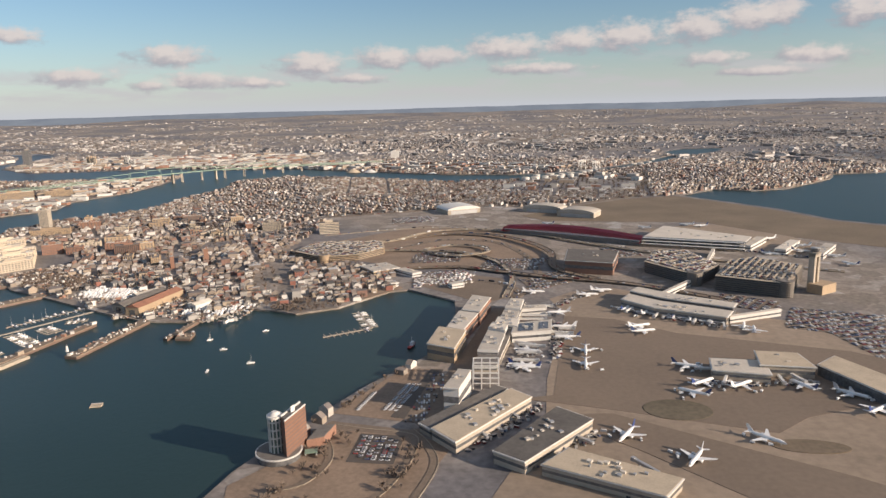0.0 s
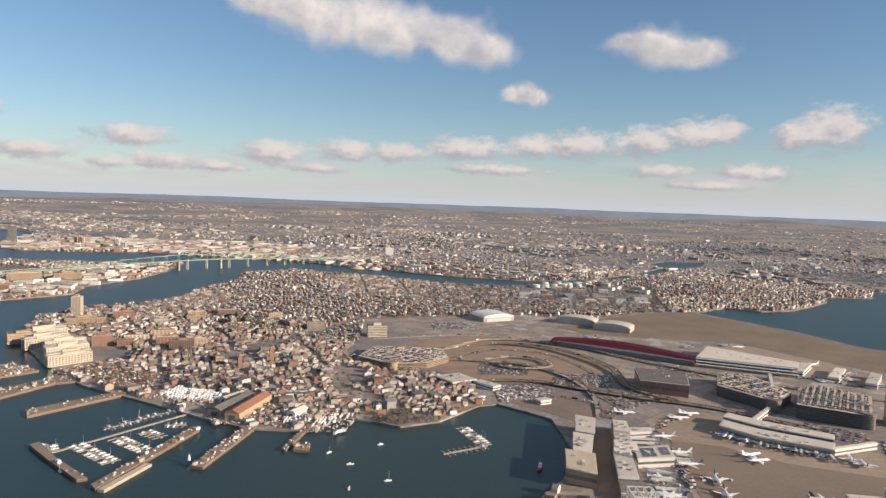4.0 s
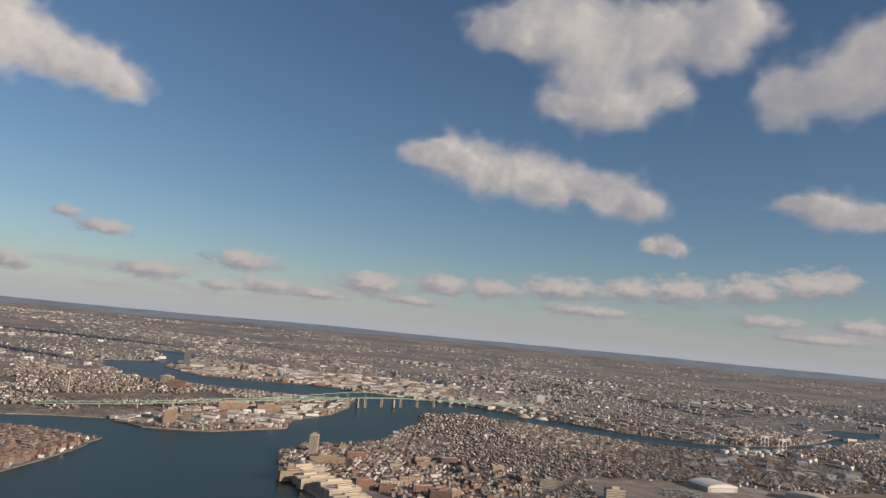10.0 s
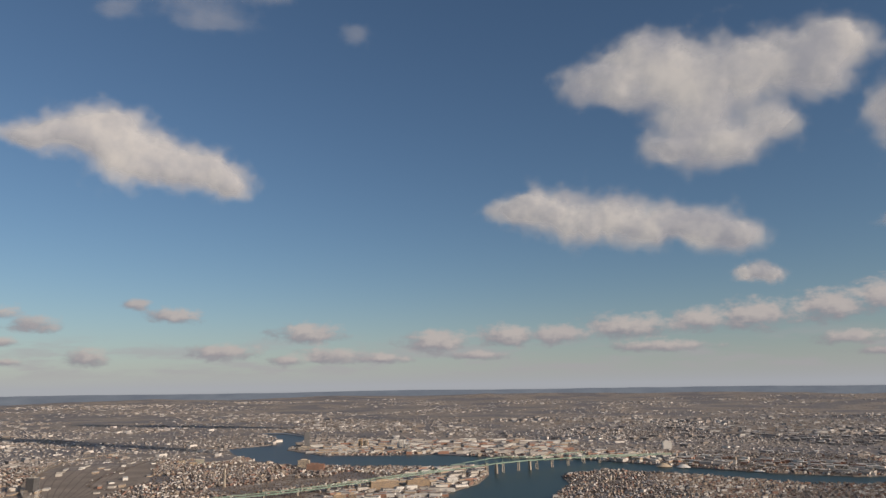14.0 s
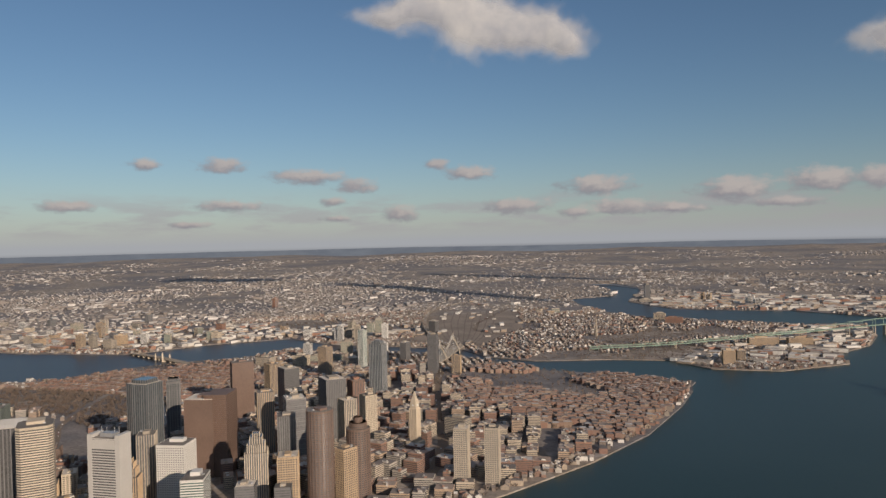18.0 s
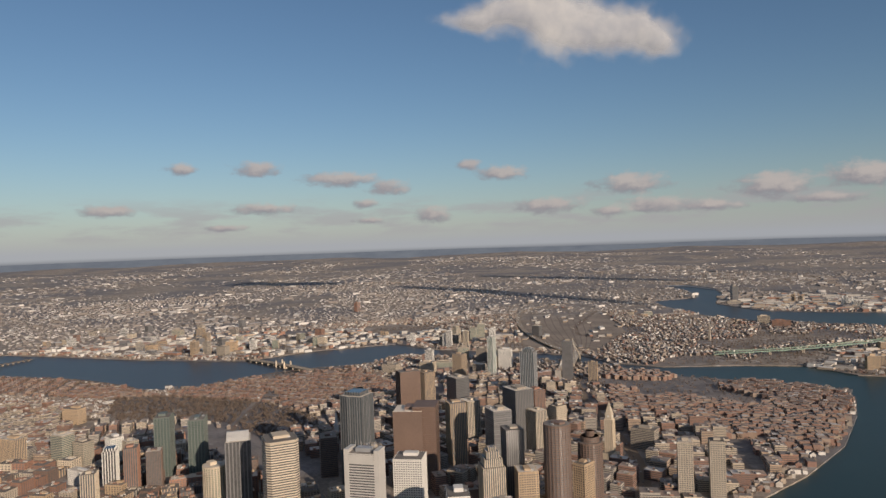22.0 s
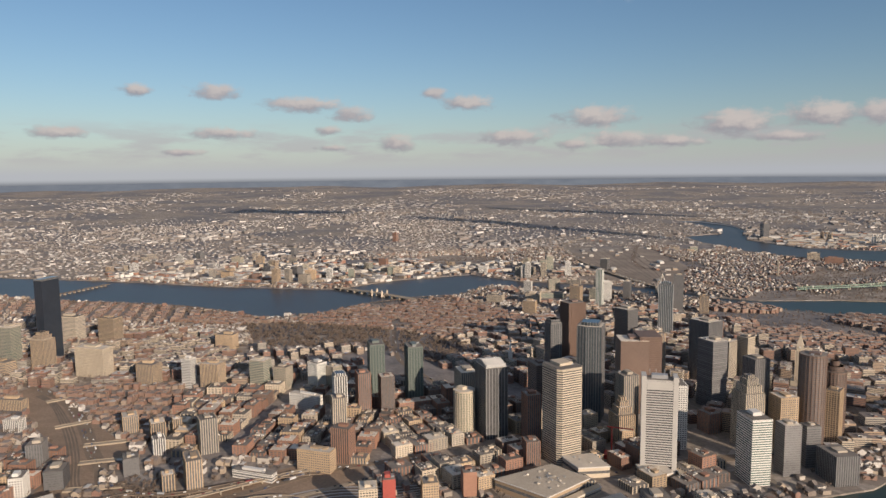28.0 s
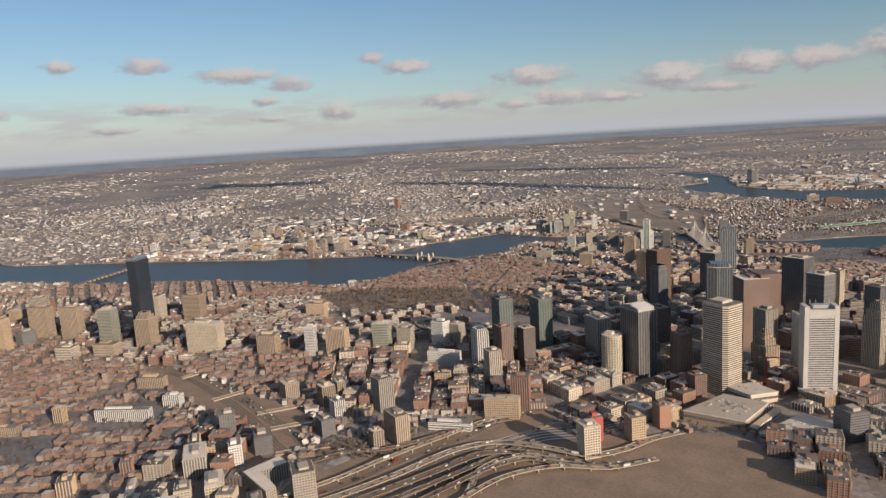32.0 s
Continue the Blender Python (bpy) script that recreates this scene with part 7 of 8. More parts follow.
# a darker concrete: the shade on the garage walls is put into the colour
GARAGEWALL = speckled("shaded_deck_concrete", (0.17, 0.15, 0.13), 0.2, 0.9, 1 / (3 * S), 1 / (40 * S))
lot_cars = garage([(1330, 622), (1409, 512), (1466, 600), (1428, 738), (1362, 732)], 6, "grey concrete parking garage full of cars", 7, 1, GARAGEWALL)
lot_cars += garage([(1434, 496), (1543, 444), (1608, 586), (1540, 658), (1484, 618)], 7, "grey concrete parking garage with rows of roof bars", 11, 2, GARAGEWALL)
lot_cars += garage([(576, 732), (660, 673), (737, 702), (778, 774), (752, 862), (590, 846)], 4, "tan parking structure beside the houses", 8, 3, TAN)


def car_lot(poly, turn, fill, seed, z=0.0):
    """Cars in double rows over a paved lot."""
    g = random.Random(seed)
    c, s = math.cos(radians(turn)), math.sin(radians(turn))
    xs, ys = [p[0] for p in poly], [p[1] for p in poly]
    mx, my, reach = sum(xs) / len(xs), sum(ys) / len(ys), max(max(xs) - min(xs), max(ys) - min(ys))
    out, v, row = [], -reach, 0
    while v < reach:
        u = -reach
        while u < reach:
            x, y = mx + c * u - s * v, my + s * u + c * v
            if inside(poly, np.float64(x), np.float64(y)) and g.random() < fill and not in_water(x, y):
                out.append((x, y, z + 2.0, 1.9, 4.5, g.uniform(-0.6, -0.2), turn + g.uniform(-2, 2)))
            u += 2.8
        v += 5.4 if row % 2 else 11.0
        row += 1
    return out


LOTS = [([(1529, 391), (1651, 354), (1600, 230), (1568, 157), (1542, 266), (1489, 287)], 20, 0.8), ([(1120, 470), (1230, 580), (1180, 640), (1090, 560)], 40, 0.5), ([(900, 480), (1010, 540), (980, 640), (880, 590)], 40, 0.7), ([(1000, 620), (1120, 640), (1150, 740), (1020, 730)], 20, 0.55),
        ([(850, 680), (960, 700), (950, 800), (850, 790)], 30, 0.45), ([(1420, 400), (1500, 360), (1520, 420), (1440, 470)], 60, 0.7), ([(1000, -70), (1022, -75), (1030, 60), (1012, 70)], 10, 0.5), ([(700, 1180), (820, 1230), (780, 1330), (680, 1280)], 30, 0.6), ([(1290, 760), (1350, 780), (1320, 880), (1260, 850)], 40, 0.6)]
for k, (poly, turn, fill) in enumerate(LOTS):
    sheet("car_park", poly, 0.55, ASPHALT)
    lot_cars += car_lot(poly, turn, fill, k)
heap("parked_car_rows", lot_cars, [LOTPAINT, LOTPAINT], "rows of parked cars in many colours")
# control tower: two shafts that carry a cab
t = thing("control_tower", 1596, 500, 0, 40, "concrete control tower with a dark glass cab", "control tower")
for sx in (-5.5, 5.5):
    part("shaft", box(bmesh.new(), sx, 0, 0, 5, 11, 66), CONCRETE, t)
part("bridge_floor", box(bmesh.new(), 0, 0, 60, 16, 12, 6), CONCRETE, t)
part("gallery", prism(bmesh.new(), circle(9.5, 16), 66, 2.4), CONCRETE, t)
part("cab", prism(bmesh.new(), circle(6, 12), 68.4, 6, taper=1.2), GLASS, t)
part("cab_roof", prism(bmesh.new(), circle(7.4, 12), 74.4, 1.4), STEEL, t)
part("mast", prism(bmesh.new(), circle(0.35, 6), 75.8, 9), STEEL, t)
part("base_wing", box(bmesh.new(), 4, -14, 0, 40, 26, 16), TAN, t)
# white-roofed hangars to the north
for x, y, w, d, turn in ((860, 1415, 110, 90, 32), (1130, 1420, 120, 60, -20), (1230, 1330, 110, 70, -20)):
    t = thing("hangar", x, y, 0, turn, "large hangar with a rounded %s roof" % ("white" if x < 900 else "grey"), "hangar", "hangars")
    part("hangar_shell", box(bmesh.new(), 0, 0, 0, w, d, 13), CONCRETE, t)
    bm = bmesh.new()
    ends = []
    for yy in (-d / 2 - 1, d / 2 + 1):
        ends.append([bm.verts.new((w / 2 * math.cos(math.pi * i / 10) * 1.02, yy, 13 + 11 * math.sin(math.pi * i / 10))) for i in range(11)])
    for i in range(10):
        bm.faces.new((ends[0][i], ends[0][i + 1], ends[1][i + 1], ends[1][i]))
    for e in ends:
        bm.faces.new(e)
    part("roof", bm, WHITE if x < 900 else PALEROOF, t)
    part("door", box(bmesh.new(), 0, -d / 2 - 0.3, 0, w * 0.8, 0.6, 11), STEEL, t)

# ---- aircraft ----
PLANE_WHITE = speckled("aircraft_white", (0.78, 0.77, 0.75), 0.05, 0.35, 1 / S, 1 / (20 * S))
PLANE_TAIL = [speckled("tail_%s" % n, c, 0.08, 0.4, 1 / S, 1 / (9 * S)) for n, c in (("blue", (0.03, 0.06, 0.2)), ("grey", (0.35, 0.36, 0.38)), ("white", (0.74, 0.74, 0.74)), ("navy", (0.05, 0.07, 0.16)))]


def lathe(profile, n=14):
    """A body turned round the x axis: pairs of x, radius (and z of the centre)."""
    bm = bmesh.new()
    rings = [[bm.verts.new((x, r * math.cos(2 * math.pi * i / n), z + r * math.sin(2 * math.pi * i / n))) for i in range(n)] for x, r, z in profile]
    for a, b in zip(rings, rings[1:]):
        for i in range(n):
            bm.faces.new((a[i], a[(i + 1) % n], b[(i + 1) % n], b[i]))
    bm.faces.new(rings[0])
    bm.faces.new(rings[-1][::-1])
    for f in bm.faces:
        f.smooth = True
    return bm


def blade(pts, thick, upright=False):
    """A thin tapered wing from four plan corners (x, y, z)."""
    bm = bmesh.new()
    off = Vector((0, thick, 0)) if upright else Vector((0, 0, thick))
    lo = [bm.verts.new(Vector(p) - off * (1.0 if i < 2 else 0.4)) for i, p in enumerate(pts)]
    hi = [bm.verts.new(Vector(p) + off * (1.0 if i < 2 else 0.4)) for i, p in enumerate(pts)]
    bm.faces.new(hi)
    bm.faces.new(lo[::-1])
    for i in range(4):
        bm.faces.new((lo[i], lo[(i + 1) % 4], hi[(i + 1) % 4], hi[i]))
    bmesh.ops.recalc_face_normals(bm, faces=bm.faces[:])
    return bm


def airliner(tail, word):
    t = thing("airliner", 0, 0, 0, 0, "white jet airliner with a %s tail, parked on the apron" % word, "aircraft", "parked airliners")
    part("fuselage", lathe([(-19, 0.3, 4.6), (-15, 1.1, 4.2), (-9, 1.9, 3.8), (8, 1.95, 3.7), (14, 1.9, 3.6), (17.5, 1.3, 3.3), (19.2, 0.4, 3.0)]), PLANE_WHITE, t)
    for s in (-1, 1):
        part("wing", blade([(4, s * 1.5, 2.9), (-3, s * 1.5, 2.9), (-7.6, s * 17, 4.0), (-5.6, s * 17, 4.0)], 0.35), PLANE_WHITE, t)
        part("tailplane", blade([(-14, s * 0.8, 4.8), (-17.5, s * 0.8, 4.8), (-19.6, s * 6.2, 5.2), (-18, s * 6.2, 5.2)], 0.2), PLANE_WHITE, t)
        e = part("engine", lathe([(3.4, 0.9, 2.0), (2.8, 1.15, 2.0), (-0.4, 1.05, 2.0), (-1.6, 0.6, 2.1)], 12), PLANE_WHITE, t)
        e.location = (0, s * 5.6 * S, 0)
        part("intake", lathe([(3.42, 0.86, 2.0), (3.46, 0.2, 2.0)], 12), STEEL, e, "dark engine intake")
    part("tail_fin", blade([(-12, 0, 5.4), (-18, 0, 5.4), (-20.4, 0, 11.6), (-17.6, 0, 11.6)], 0.22, True), tail, t)
    part("cockpit_glass", box(bmesh.new(), 17.0, 0, 3.9, 1.3, 2.2, 0.7), GLASS, t)
    for x, y in ((14, 0), (-1.5, -2.8), (-1.5, 2.8)):
        part("wheel_leg", box(bmesh.new(), x, y, 0, 1.0, 0.8, 2.8), STEEL, t)
    return t


kinds = [airliner(m, w) for m, w in zip(PLANE_TAIL, ("dark blue", "grey", "white", "navy"))]
spots = [(1230, -84, -118), (1288, -126, -119), (1362, -78, -38), (1314, 28, 150), (1200, 158, -92), (1198, 108, -92), (1282, 270, 28), (1124, 150, -12), (1120, 95, -8), (1322, 112, -15), (1372, 56, 40), (1484, 40, -36), (1272, 360, 60), (1340, 322, 70), (1300, 340, 62), (1362, 312, 72), (1389, 300, 78), (1141, 1173, 150),
         (1503, 1155, 160), (1430, 280, 75), (1495, 0, 40), (1176, 210, 185), (1172, 258, 182), (1165, 330, 190), (1330, 60, 40), (1440, 60, 120), (1240, 470, 10), (1390, 1110, 140), (1610, 790, -30), (1680, 820, -20), (1700, 880, 160), (1730, 770, 150), (1440, 262, 80), (1285, 246, 20), (1654, 961, 200), (1667, 862, 150), (1732, 698, 120), (1536, 1138, 190), (1123, 452, 5), (1215, 439, 12), (1123, 89, 175)]
for i, (x, y, a) in enumerate(spots):
    if i < 4:
        kinds[i].matrix_world = pose(x * S, y * S, 0.8 * S, 0, 0, a)
    else:
        copy_thing(kinds[(i * 7) % 4], pose(x * S, y * S, 0.8 * S, 0, 0, a))

# gate bridges between terminals and aircraft
for i, (x, y, a, n) in enumerate(((1094, -110, 120, 30), (1122, -62, 120, 30), (1196, -110, 140, 34), (1250, -160, 130, 30), (1108, 110, 0, 30), (1108, 140, 0, 30), (1160, 214, 0, 22), (1165, 245, 0, 22), (1300, 400, 240, 26), (1345, 345, 240, 26), (1390, 308, 250, 26), (1360, 76, 250, 24), (1420, 84, 270, 24), (1110, 170, -8, 36), (1150, 228, -6, 34), (1106, 286, 4, 40), (1108, 306, 2, 44), (1110, 352, 12, 46), (1104, 180, -20, 30), (1282, 358, 235, 24), (1318, 332, 245, 24), (1368, 305, 250, 24), (1404, 288, 260, 24), (1436, 90, 290, 24), (1352, 100, 180, 22))):
    t = thing("gate_bridge", x, y, 0, a, "grey covered passenger bridge on a wheeled leg", "passenger bridge", "gate bridges")
    part("tunnel", box(bmesh.new(), n / 2, 0, 4, n, 3, 2.8, bottom=True), WHITE if i > 3 else STEEL, t)
    part("cab", box(bmesh.new(), n, 0, 3.6, 4, 4, 3.6), STEEL, t)
    part("leg", box(bmesh.new(), n * 0.75, 0, 0, 1.4, 1.4, 4), STEEL, t)

# ---- cars ----
CARPAINT = [speckled("car_%s" % n, c, 0.05, 0.3, 1 / S, 1 / (5 * S)) for n, c in (("white", (0.7, 0.7, 0.7)), ("black", (0.02, 0.02, 0.022)), ("silver", (0.4, 0.4, 0.42)), ("red", (0.3, 0.03, 0.03)), ("blue", (0.04, 0.06, 0.16)))]


def car(paint, word):
    t = thing("car", 0, 0, 0, 0, "%s saloon car parked on asphalt" % word, "car", "parked cars")
    part("body", box(bmesh.new(), 0, 0, 0.3, 4.5, 1.8, 0.65, taper=0.94), paint, t)
    part("cabin", box(bmesh.new(), -0.2, 0, 0.95, 2.5, 1.6, 0.55, taper=0.78), GLASS, t)
    for x in (-1.4, 1.4):
        part("axle", box(bmesh.new(), x, 0, 0, 0.65, 1.84, 0.62), GLASS, t)
    return t


cars = [car(p, w) for p, w in zip(CARPAINT, ("white", "black", "silver", "red", "blue"))]
places = []
r = random.Random(9)
for row in range(6):
    for k in range(15):
        x, y = 969 + row * 6.2 + (row // 2) * 1.5, -109 - k * 3.3
        if r.random() < 0.6:
            places.append((x + r.uniform(-0.3, 0.3), y, r.choice([0, 180])))
lot_end = len(places)
for row in range(3):
    for k in range(20):
        if r.random() < 0.88:
            places.append((974 + row * 6.4 + k * 0.62, -45 + k * 3.9, 12))
for k in range(14):
    places.append((944 + k * 0.57, -48 + k * 3.7, 12))
for i, (x, y, a) in enumerate(places):
    if i < 5:
        cars[i].matrix_world = pose(x * S, y * S, 0.35 * S, 0, 0, a)
    else:
        copy_thing(cars[r.choice([0, 1, 2, 2, 1, 0, 3, 4]) if i < lot_end else 0], pose(x * S, y * S, 0.35 * S, 0, 0, a))

# ground vehicles beside the gates, and more parked cars by the loop roads
def service_van():
    t = thing("service_van", 0, 0, 0, 0, "small white airport service van", "van", "apron vehicles")
    part("body", box(bmesh.new(), 0, 0, 0.4, 4.6, 2, 1.8, taper=0.93), PLANE_WHITE, t)
    part("windscreen", box(bmesh.new(), 2.1, 0, 1.3, 0.4, 1.8, 0.7), GLASS, t)
    part("chassis", box(bmesh.new(), 0, 0, 0, 4.2, 1.9, 0.4), GLASS, t)
    return t


van = service_van()
r = random.Random(77)
spots = [(x + r.uniform(-22, 22), y + r.uniform(-16, 16)) for x, y, *_ in spots[:16] for _ in range(4)]
for i, (x, y) in enumerate(spots):
    m = pose(x * S, y * S, 0.75 * S, 0, 0, r.uniform(0, 360))
    if i == 0:
        van.matrix_world = m
    else:
        copy_thing(van, m)
more = [(905 + k % 12 * 9 + r.uniform(-1, 1), 470 + k // 12 * 13 + (k % 12) * 5, 40) for k in range(84) if r.random() < 0.75]
for x, y, a in more:
    copy_thing(cars[r.choice([0, 1, 2, 2, 1, 0, 3, 4])], pose(x * S, y * S, 0.4 * S, 0, 0, a))


# carts, tugs and containers by the gates
r = random.Random(31)
gear = []
for x0, y0, x1, y1, n in ((1112, -60, 1140, -20, 40), (1070, -128, 1125, -50, 60), (1140, -150, 1200, -80, 60), (1160, 120, 1160, 300, 70), (1100, 90, 1120, 170, 40), (1280, 350, 1400, 285, 90), (1330, 60, 1460, 75, 80), (1180, -160, 1260, -210, 50), (1560, 830, 1700, 760, 60), (1150, 360, 1210, 450, 40)):
    for _ in range(n):
        k = r.random()
        gear.append((x0 + (x1 - x0) * k + r.uniform(-9, 9), y0 + (y1 - y0) * k + r.uniform(-9, 9), 2.6, r.uniform(1.5, 3.2), r.uniform(2, 6), r.uniform(-0.8, 0.8), r.uniform(0, 180)))
heap("baggage_carts", gear, [LOTPAINT, SHEDROOF], "baggage carts, tugs and containers beside the gates")


# ---- the town's fabric: buildings ----
def sort_plots(p):
    """Which kind of fabric each plot belongs to."""
    x, y = p[:, 0], p[:, 1]
    kind = np.full(len(p), "house", dtype="<U8")
    kind[in_any(ROW_AREAS, x, y)] = "row"
    kind[in_any([EVERETT_WORKS, NAVY_YARD, CAMBRIDGE_WORKS, CHELSEA_WORKS, ORIENT_WORKS], x, y)] = "works"
    kind[in_any([DOWNTOWN, BACK_BAY, NEW_BLOCKS, FORT_POINT], x, y)] = "mid"
    kind[in_any([OLD_QUARTER], x, y)] = "old"
    kind[in_any(CLEAR, x, y)] = "none"
    return kind


def ground_z(x, y):
    return np.array([hills(a, b) for a, b in zip(x, y)])


def lay_fabric():
    midrise()
    near = plots(13.5, (8.0, 32.0), 52.0, 0, 4600)
    kind = sort_plots(near)
    empty = np.array([noise.noise((a / 130, b / 130, 2.2)) for a, b in near[:, :2]])
    open_land = np.array([noise.noise((a / 260, b / 260, 4.4)) for a, b in near[:, :2]])
    ok = ~taken(near[:, 0], near[:, 1]) & ((empty < 0.47) | (kind == "row")) & ((open_land < 0.22) | (near[:, 0] > -1000) | (near[:, 1] < 500))
    near, kind = near[ok], kind[ok]
    # close-set wooden houses
    h = near[(kind == "house") & (rng.random(len(near)) < 0.93)]
    n = len(h)
    w, d, hh = rng.uniform(6.5, 10, n), rng.uniform(9, 16, n), rng.uniform(5.5, 9.5, n)
    big = rng.random(n) < 0.035
    w, d, hh = np.where(big, w * 2.6, w), np.where(big, d * 1.3, d), np.where(big, hh * 1.6, hh)
    flat = (rng.random(n) < 0.45) | big
    swap = np.where(rng.random(n) < 0.6, 90, 0)
    x, y = h[:, 0] + rng.normal(0, 2.2, n), h[:, 1] + rng.normal(0, 2.2, n)
    rows = np.stack([x, y, ground_z(x, y), w, d, hh, h[:, 2] + swap + rng.normal(0, 2, n)], -1)
    singles = np.where((rows[:, 1] < 560) & (rows[:, 0] > 250) & (rows[:, 0] < 900))[0][:170]
    alone = np.zeros(n, bool)
    alone[singles] = True
    heap("gabled_houses", rows[~flat & ~alone], [HOUSEWALL, HOUSEROOF], "dense wooden houses with gabled shingle roofs", True)
    heap("flat_roofed_houses", rows[flat & ~alone], [HOUSEWALL, HOUSEROOF], "dense three-decker houses with flat roofs")
    single_houses(rows[alone], flat[alone])
    # tightly packed old brick houses
    q = near[kind == "old"]
    q = np.concatenate([q, q + np.array([7.0, 6.0, 0.0])])
    n = len(q)
    rows = np.stack([q[:, 0] + rng.normal(0, 2.5, n), q[:, 1] + rng.normal(0, 2.5, n), np.zeros(n), rng.uniform(8, 17, n), rng.uniform(9, 20, n), rng.uniform(9, 17, n), q[:, 2] + rng.choice([0, 90], n)], -1)
    heap("old_brick_houses", rows, [ROWBRICK, ROWROOF], "tightly packed old red brick houses")
    # brick rows
    b = plots(13.2, (8.0, 25.0), 57.0, 0, 4600)
    square = np.array([noise.noise((x / 150, y / 150, 2.2)) for x, y in b[:, :2]])
    b = b[(sort_plots(b) == "row") & ~taken(b[:, 0], b[:, 1]) & (square < 0.46) & (rng.random(len(b)) < 0.93)]
    n = len(b)
    b = b + np.stack([rng.normal(0, 1.6, n), rng.normal(0, 1.6, n), rng.normal(0, 1.5, n)], -1)
    rows = np.stack([b[:, 0], b[:, 1], np.zeros(n), rng.uniform(10.5, 13.9, n), rng.uniform(11, 18, n), 9.5 + rng.normal(0, 1.5, n) + (rng.random(n) < 0.015) * rng.uniform(5, 12, n), b[:, 2]], -1)
    heap("brick_row_houses", rows, [ROWBRICK, ROWROOF], "red brick row houses with flat roofs")
    heap("row_house_chimneys", np.stack([b[:, 0] + 4, b[:, 1] + 3, rows[:, 5], np.full(n, 2.2), np.full(n, 1.6), np.full(n, 3.0), b[:, 2]], -1)[::2], [ROWBRICK, HOUSEROOF], "brick chimneys on the row houses")
    # works, sheds and stores
    k = near[(kind == "works") & (rng.random(len(near)) < np.where(in_any([ORIENT_WORKS], near[:, 0], near[:, 1]), 0.07, 0.19))]
    n = len(k)
    rows = np.stack([k[:, 0], k[:, 1], np.zeros(n), rng.uniform(18, 62, n), rng.uniform(16, 36, n), rng.uniform(6, 17, n), k[:, 2]], -1)
    heap("works_and_sheds", rows, [SHEDWALL, SHEDROOF], "pale industrial sheds and stores")
    far_fill()


FARWALL = palette("suburb_walls", [(0.26, 0.24, 0.225), (0.58, 0.55, 0.52), (0.34, 0.325, 0.31), (0.19, 0.165, 0.145), (0.24, 0.21, 0.19), (0.20, 0.175, 0.155)])
FARROOF = palette("suburb_roofs", [(0.27, 0.245, 0.23), (0.14, 0.125, 0.12), (0.60, 0.58, 0.55), (0.25, 0.23, 0.215), (0.30, 0.27, 0.25)])
MIDWALL = palette("block_walls", [(0.38, 0.28, 0.20), (0.27, 0.155, 0.11), (0.48, 0.41, 0.32), (0.24, 0.135, 0.10), (0.36, 0.325, 0.28), (0.43, 0.365, 0.285)])


def far_fill():
    p = plots(26.0, (12.0, 52.0), 84.0, 4600, 9000)
    x, y = p[:, 0], p[:, 1]
    wooded = np.array([noise.noise((a / 1500, b / 1500, 3.3)) + 0.5 * noise.noise((a / 500, b / 500, 8.1)) for a, b in zip(x, y)])
    keep = (rng.random(len(p)) < np.clip(0.75 - wooded * 1.1, 0.03, 0.95)) & (rng.random(len(p)) < np.clip((10500 - np.hypot(x - 200, y + 1000)) / 6000, 0.1, 0.9))
    p = p[keep & ~in_any([EVERETT_WORKS, CHELSEA_WORKS], x, y)]
    n = len(p)
    cluster = np.array([noise.noise((a / 700, b / 700, 6.6)) for a, b in p[:, :2]])
    big = rng.random(n) < np.where(cluster > 0.28, 0.30, 0.03)
    x, y = p[:, 0] + rng.normal(0, 10, n), p[:, 1] + rng.normal(0, 10, n)
    rows = np.stack([x, y, ground_z(x, y), np.where(big, rng.uniform(30, 80, n), rng.uniform(9, 18, n)), np.where(big, rng.uniform(20, 40, n), rng.uniform(9, 15, n)), np.where(big, rng.uniform(8, 18, n), rng.uniform(4, 7.5, n)), p[:, 2] + 90 * (rng.random(n) < 0.5)], -1)
    heap("outer_suburb_houses", rows, [FARWALL, FARROOF], "suburban houses and blocks towards the hills")
    p = plots(70.0, (20.0, 110.0), 190.0, 9000, 15500)
    x, y = p[:, 0], p[:, 1]
    wooded = np.array([noise.noise((a / 1500, b / 1500, 3.3)) for a, b in zip(x, y)])
    p = p[(rng.random(len(p)) < np.clip(0.35 - wooded * 0.9, 0.0, 0.75))]
    n = len(p)
    p = p + np.stack([rng.normal(0, 40, n), rng.normal(0, 40, n), rng.uniform(0, 90, n)], -1)
    rows = np.stack([p[:, 0], p[:, 1], ground_z(p[:, 0], p[:, 1]), rng.uniform(12, 60, n), rng.uniform(10, 30, n), rng.uniform(4, 9, n), p[:, 2]], -1)
    heap("distant_buildings", rows, [FARWALL, FARROOF], "scattered pale buildings among distant woods")


MID_TEMPLATES = {}


def midrise_template(floors, style):
    if (floors, style) not in MID_TEMPLATES:
        h = floors * 3.7
        wall, glass = STYLES[style]
        ring = ring_of("box", 30, 24)
        core = prism(bmesh.new(), ring, 0, h)
        MID_TEMPLATES[floors, style] = [("core", core, glass), ("facade", facade(ring, 0, h, "HV" if floors > 4 else "V", 3.7, 5.0), wall), ("roof", prism(bmesh.new(), grown(ring, -0.8), h, 0.5), PALEROOF if floors in (6, 12) else DARKROOF),
                                       ("plant_room", box(bmesh.new(), 3, 2, h + 0.5, 9, 7, 3.5), wall)]
        MID_TEMPLATES[floors, style] = [(n, finish(n, bm, m)) for n, bm, m in MID_TEMPLATES[floors, style]]
    return MID_TEMPLATES[floors, style]


def finish(name, bm, mat):
    me = bpy.data.meshes.new(name)
    bm.to_mesh(me)
    bm.free()
    me.materials.append(mat)
    me.transform(Matrix.Scale(S, 4))
    return me


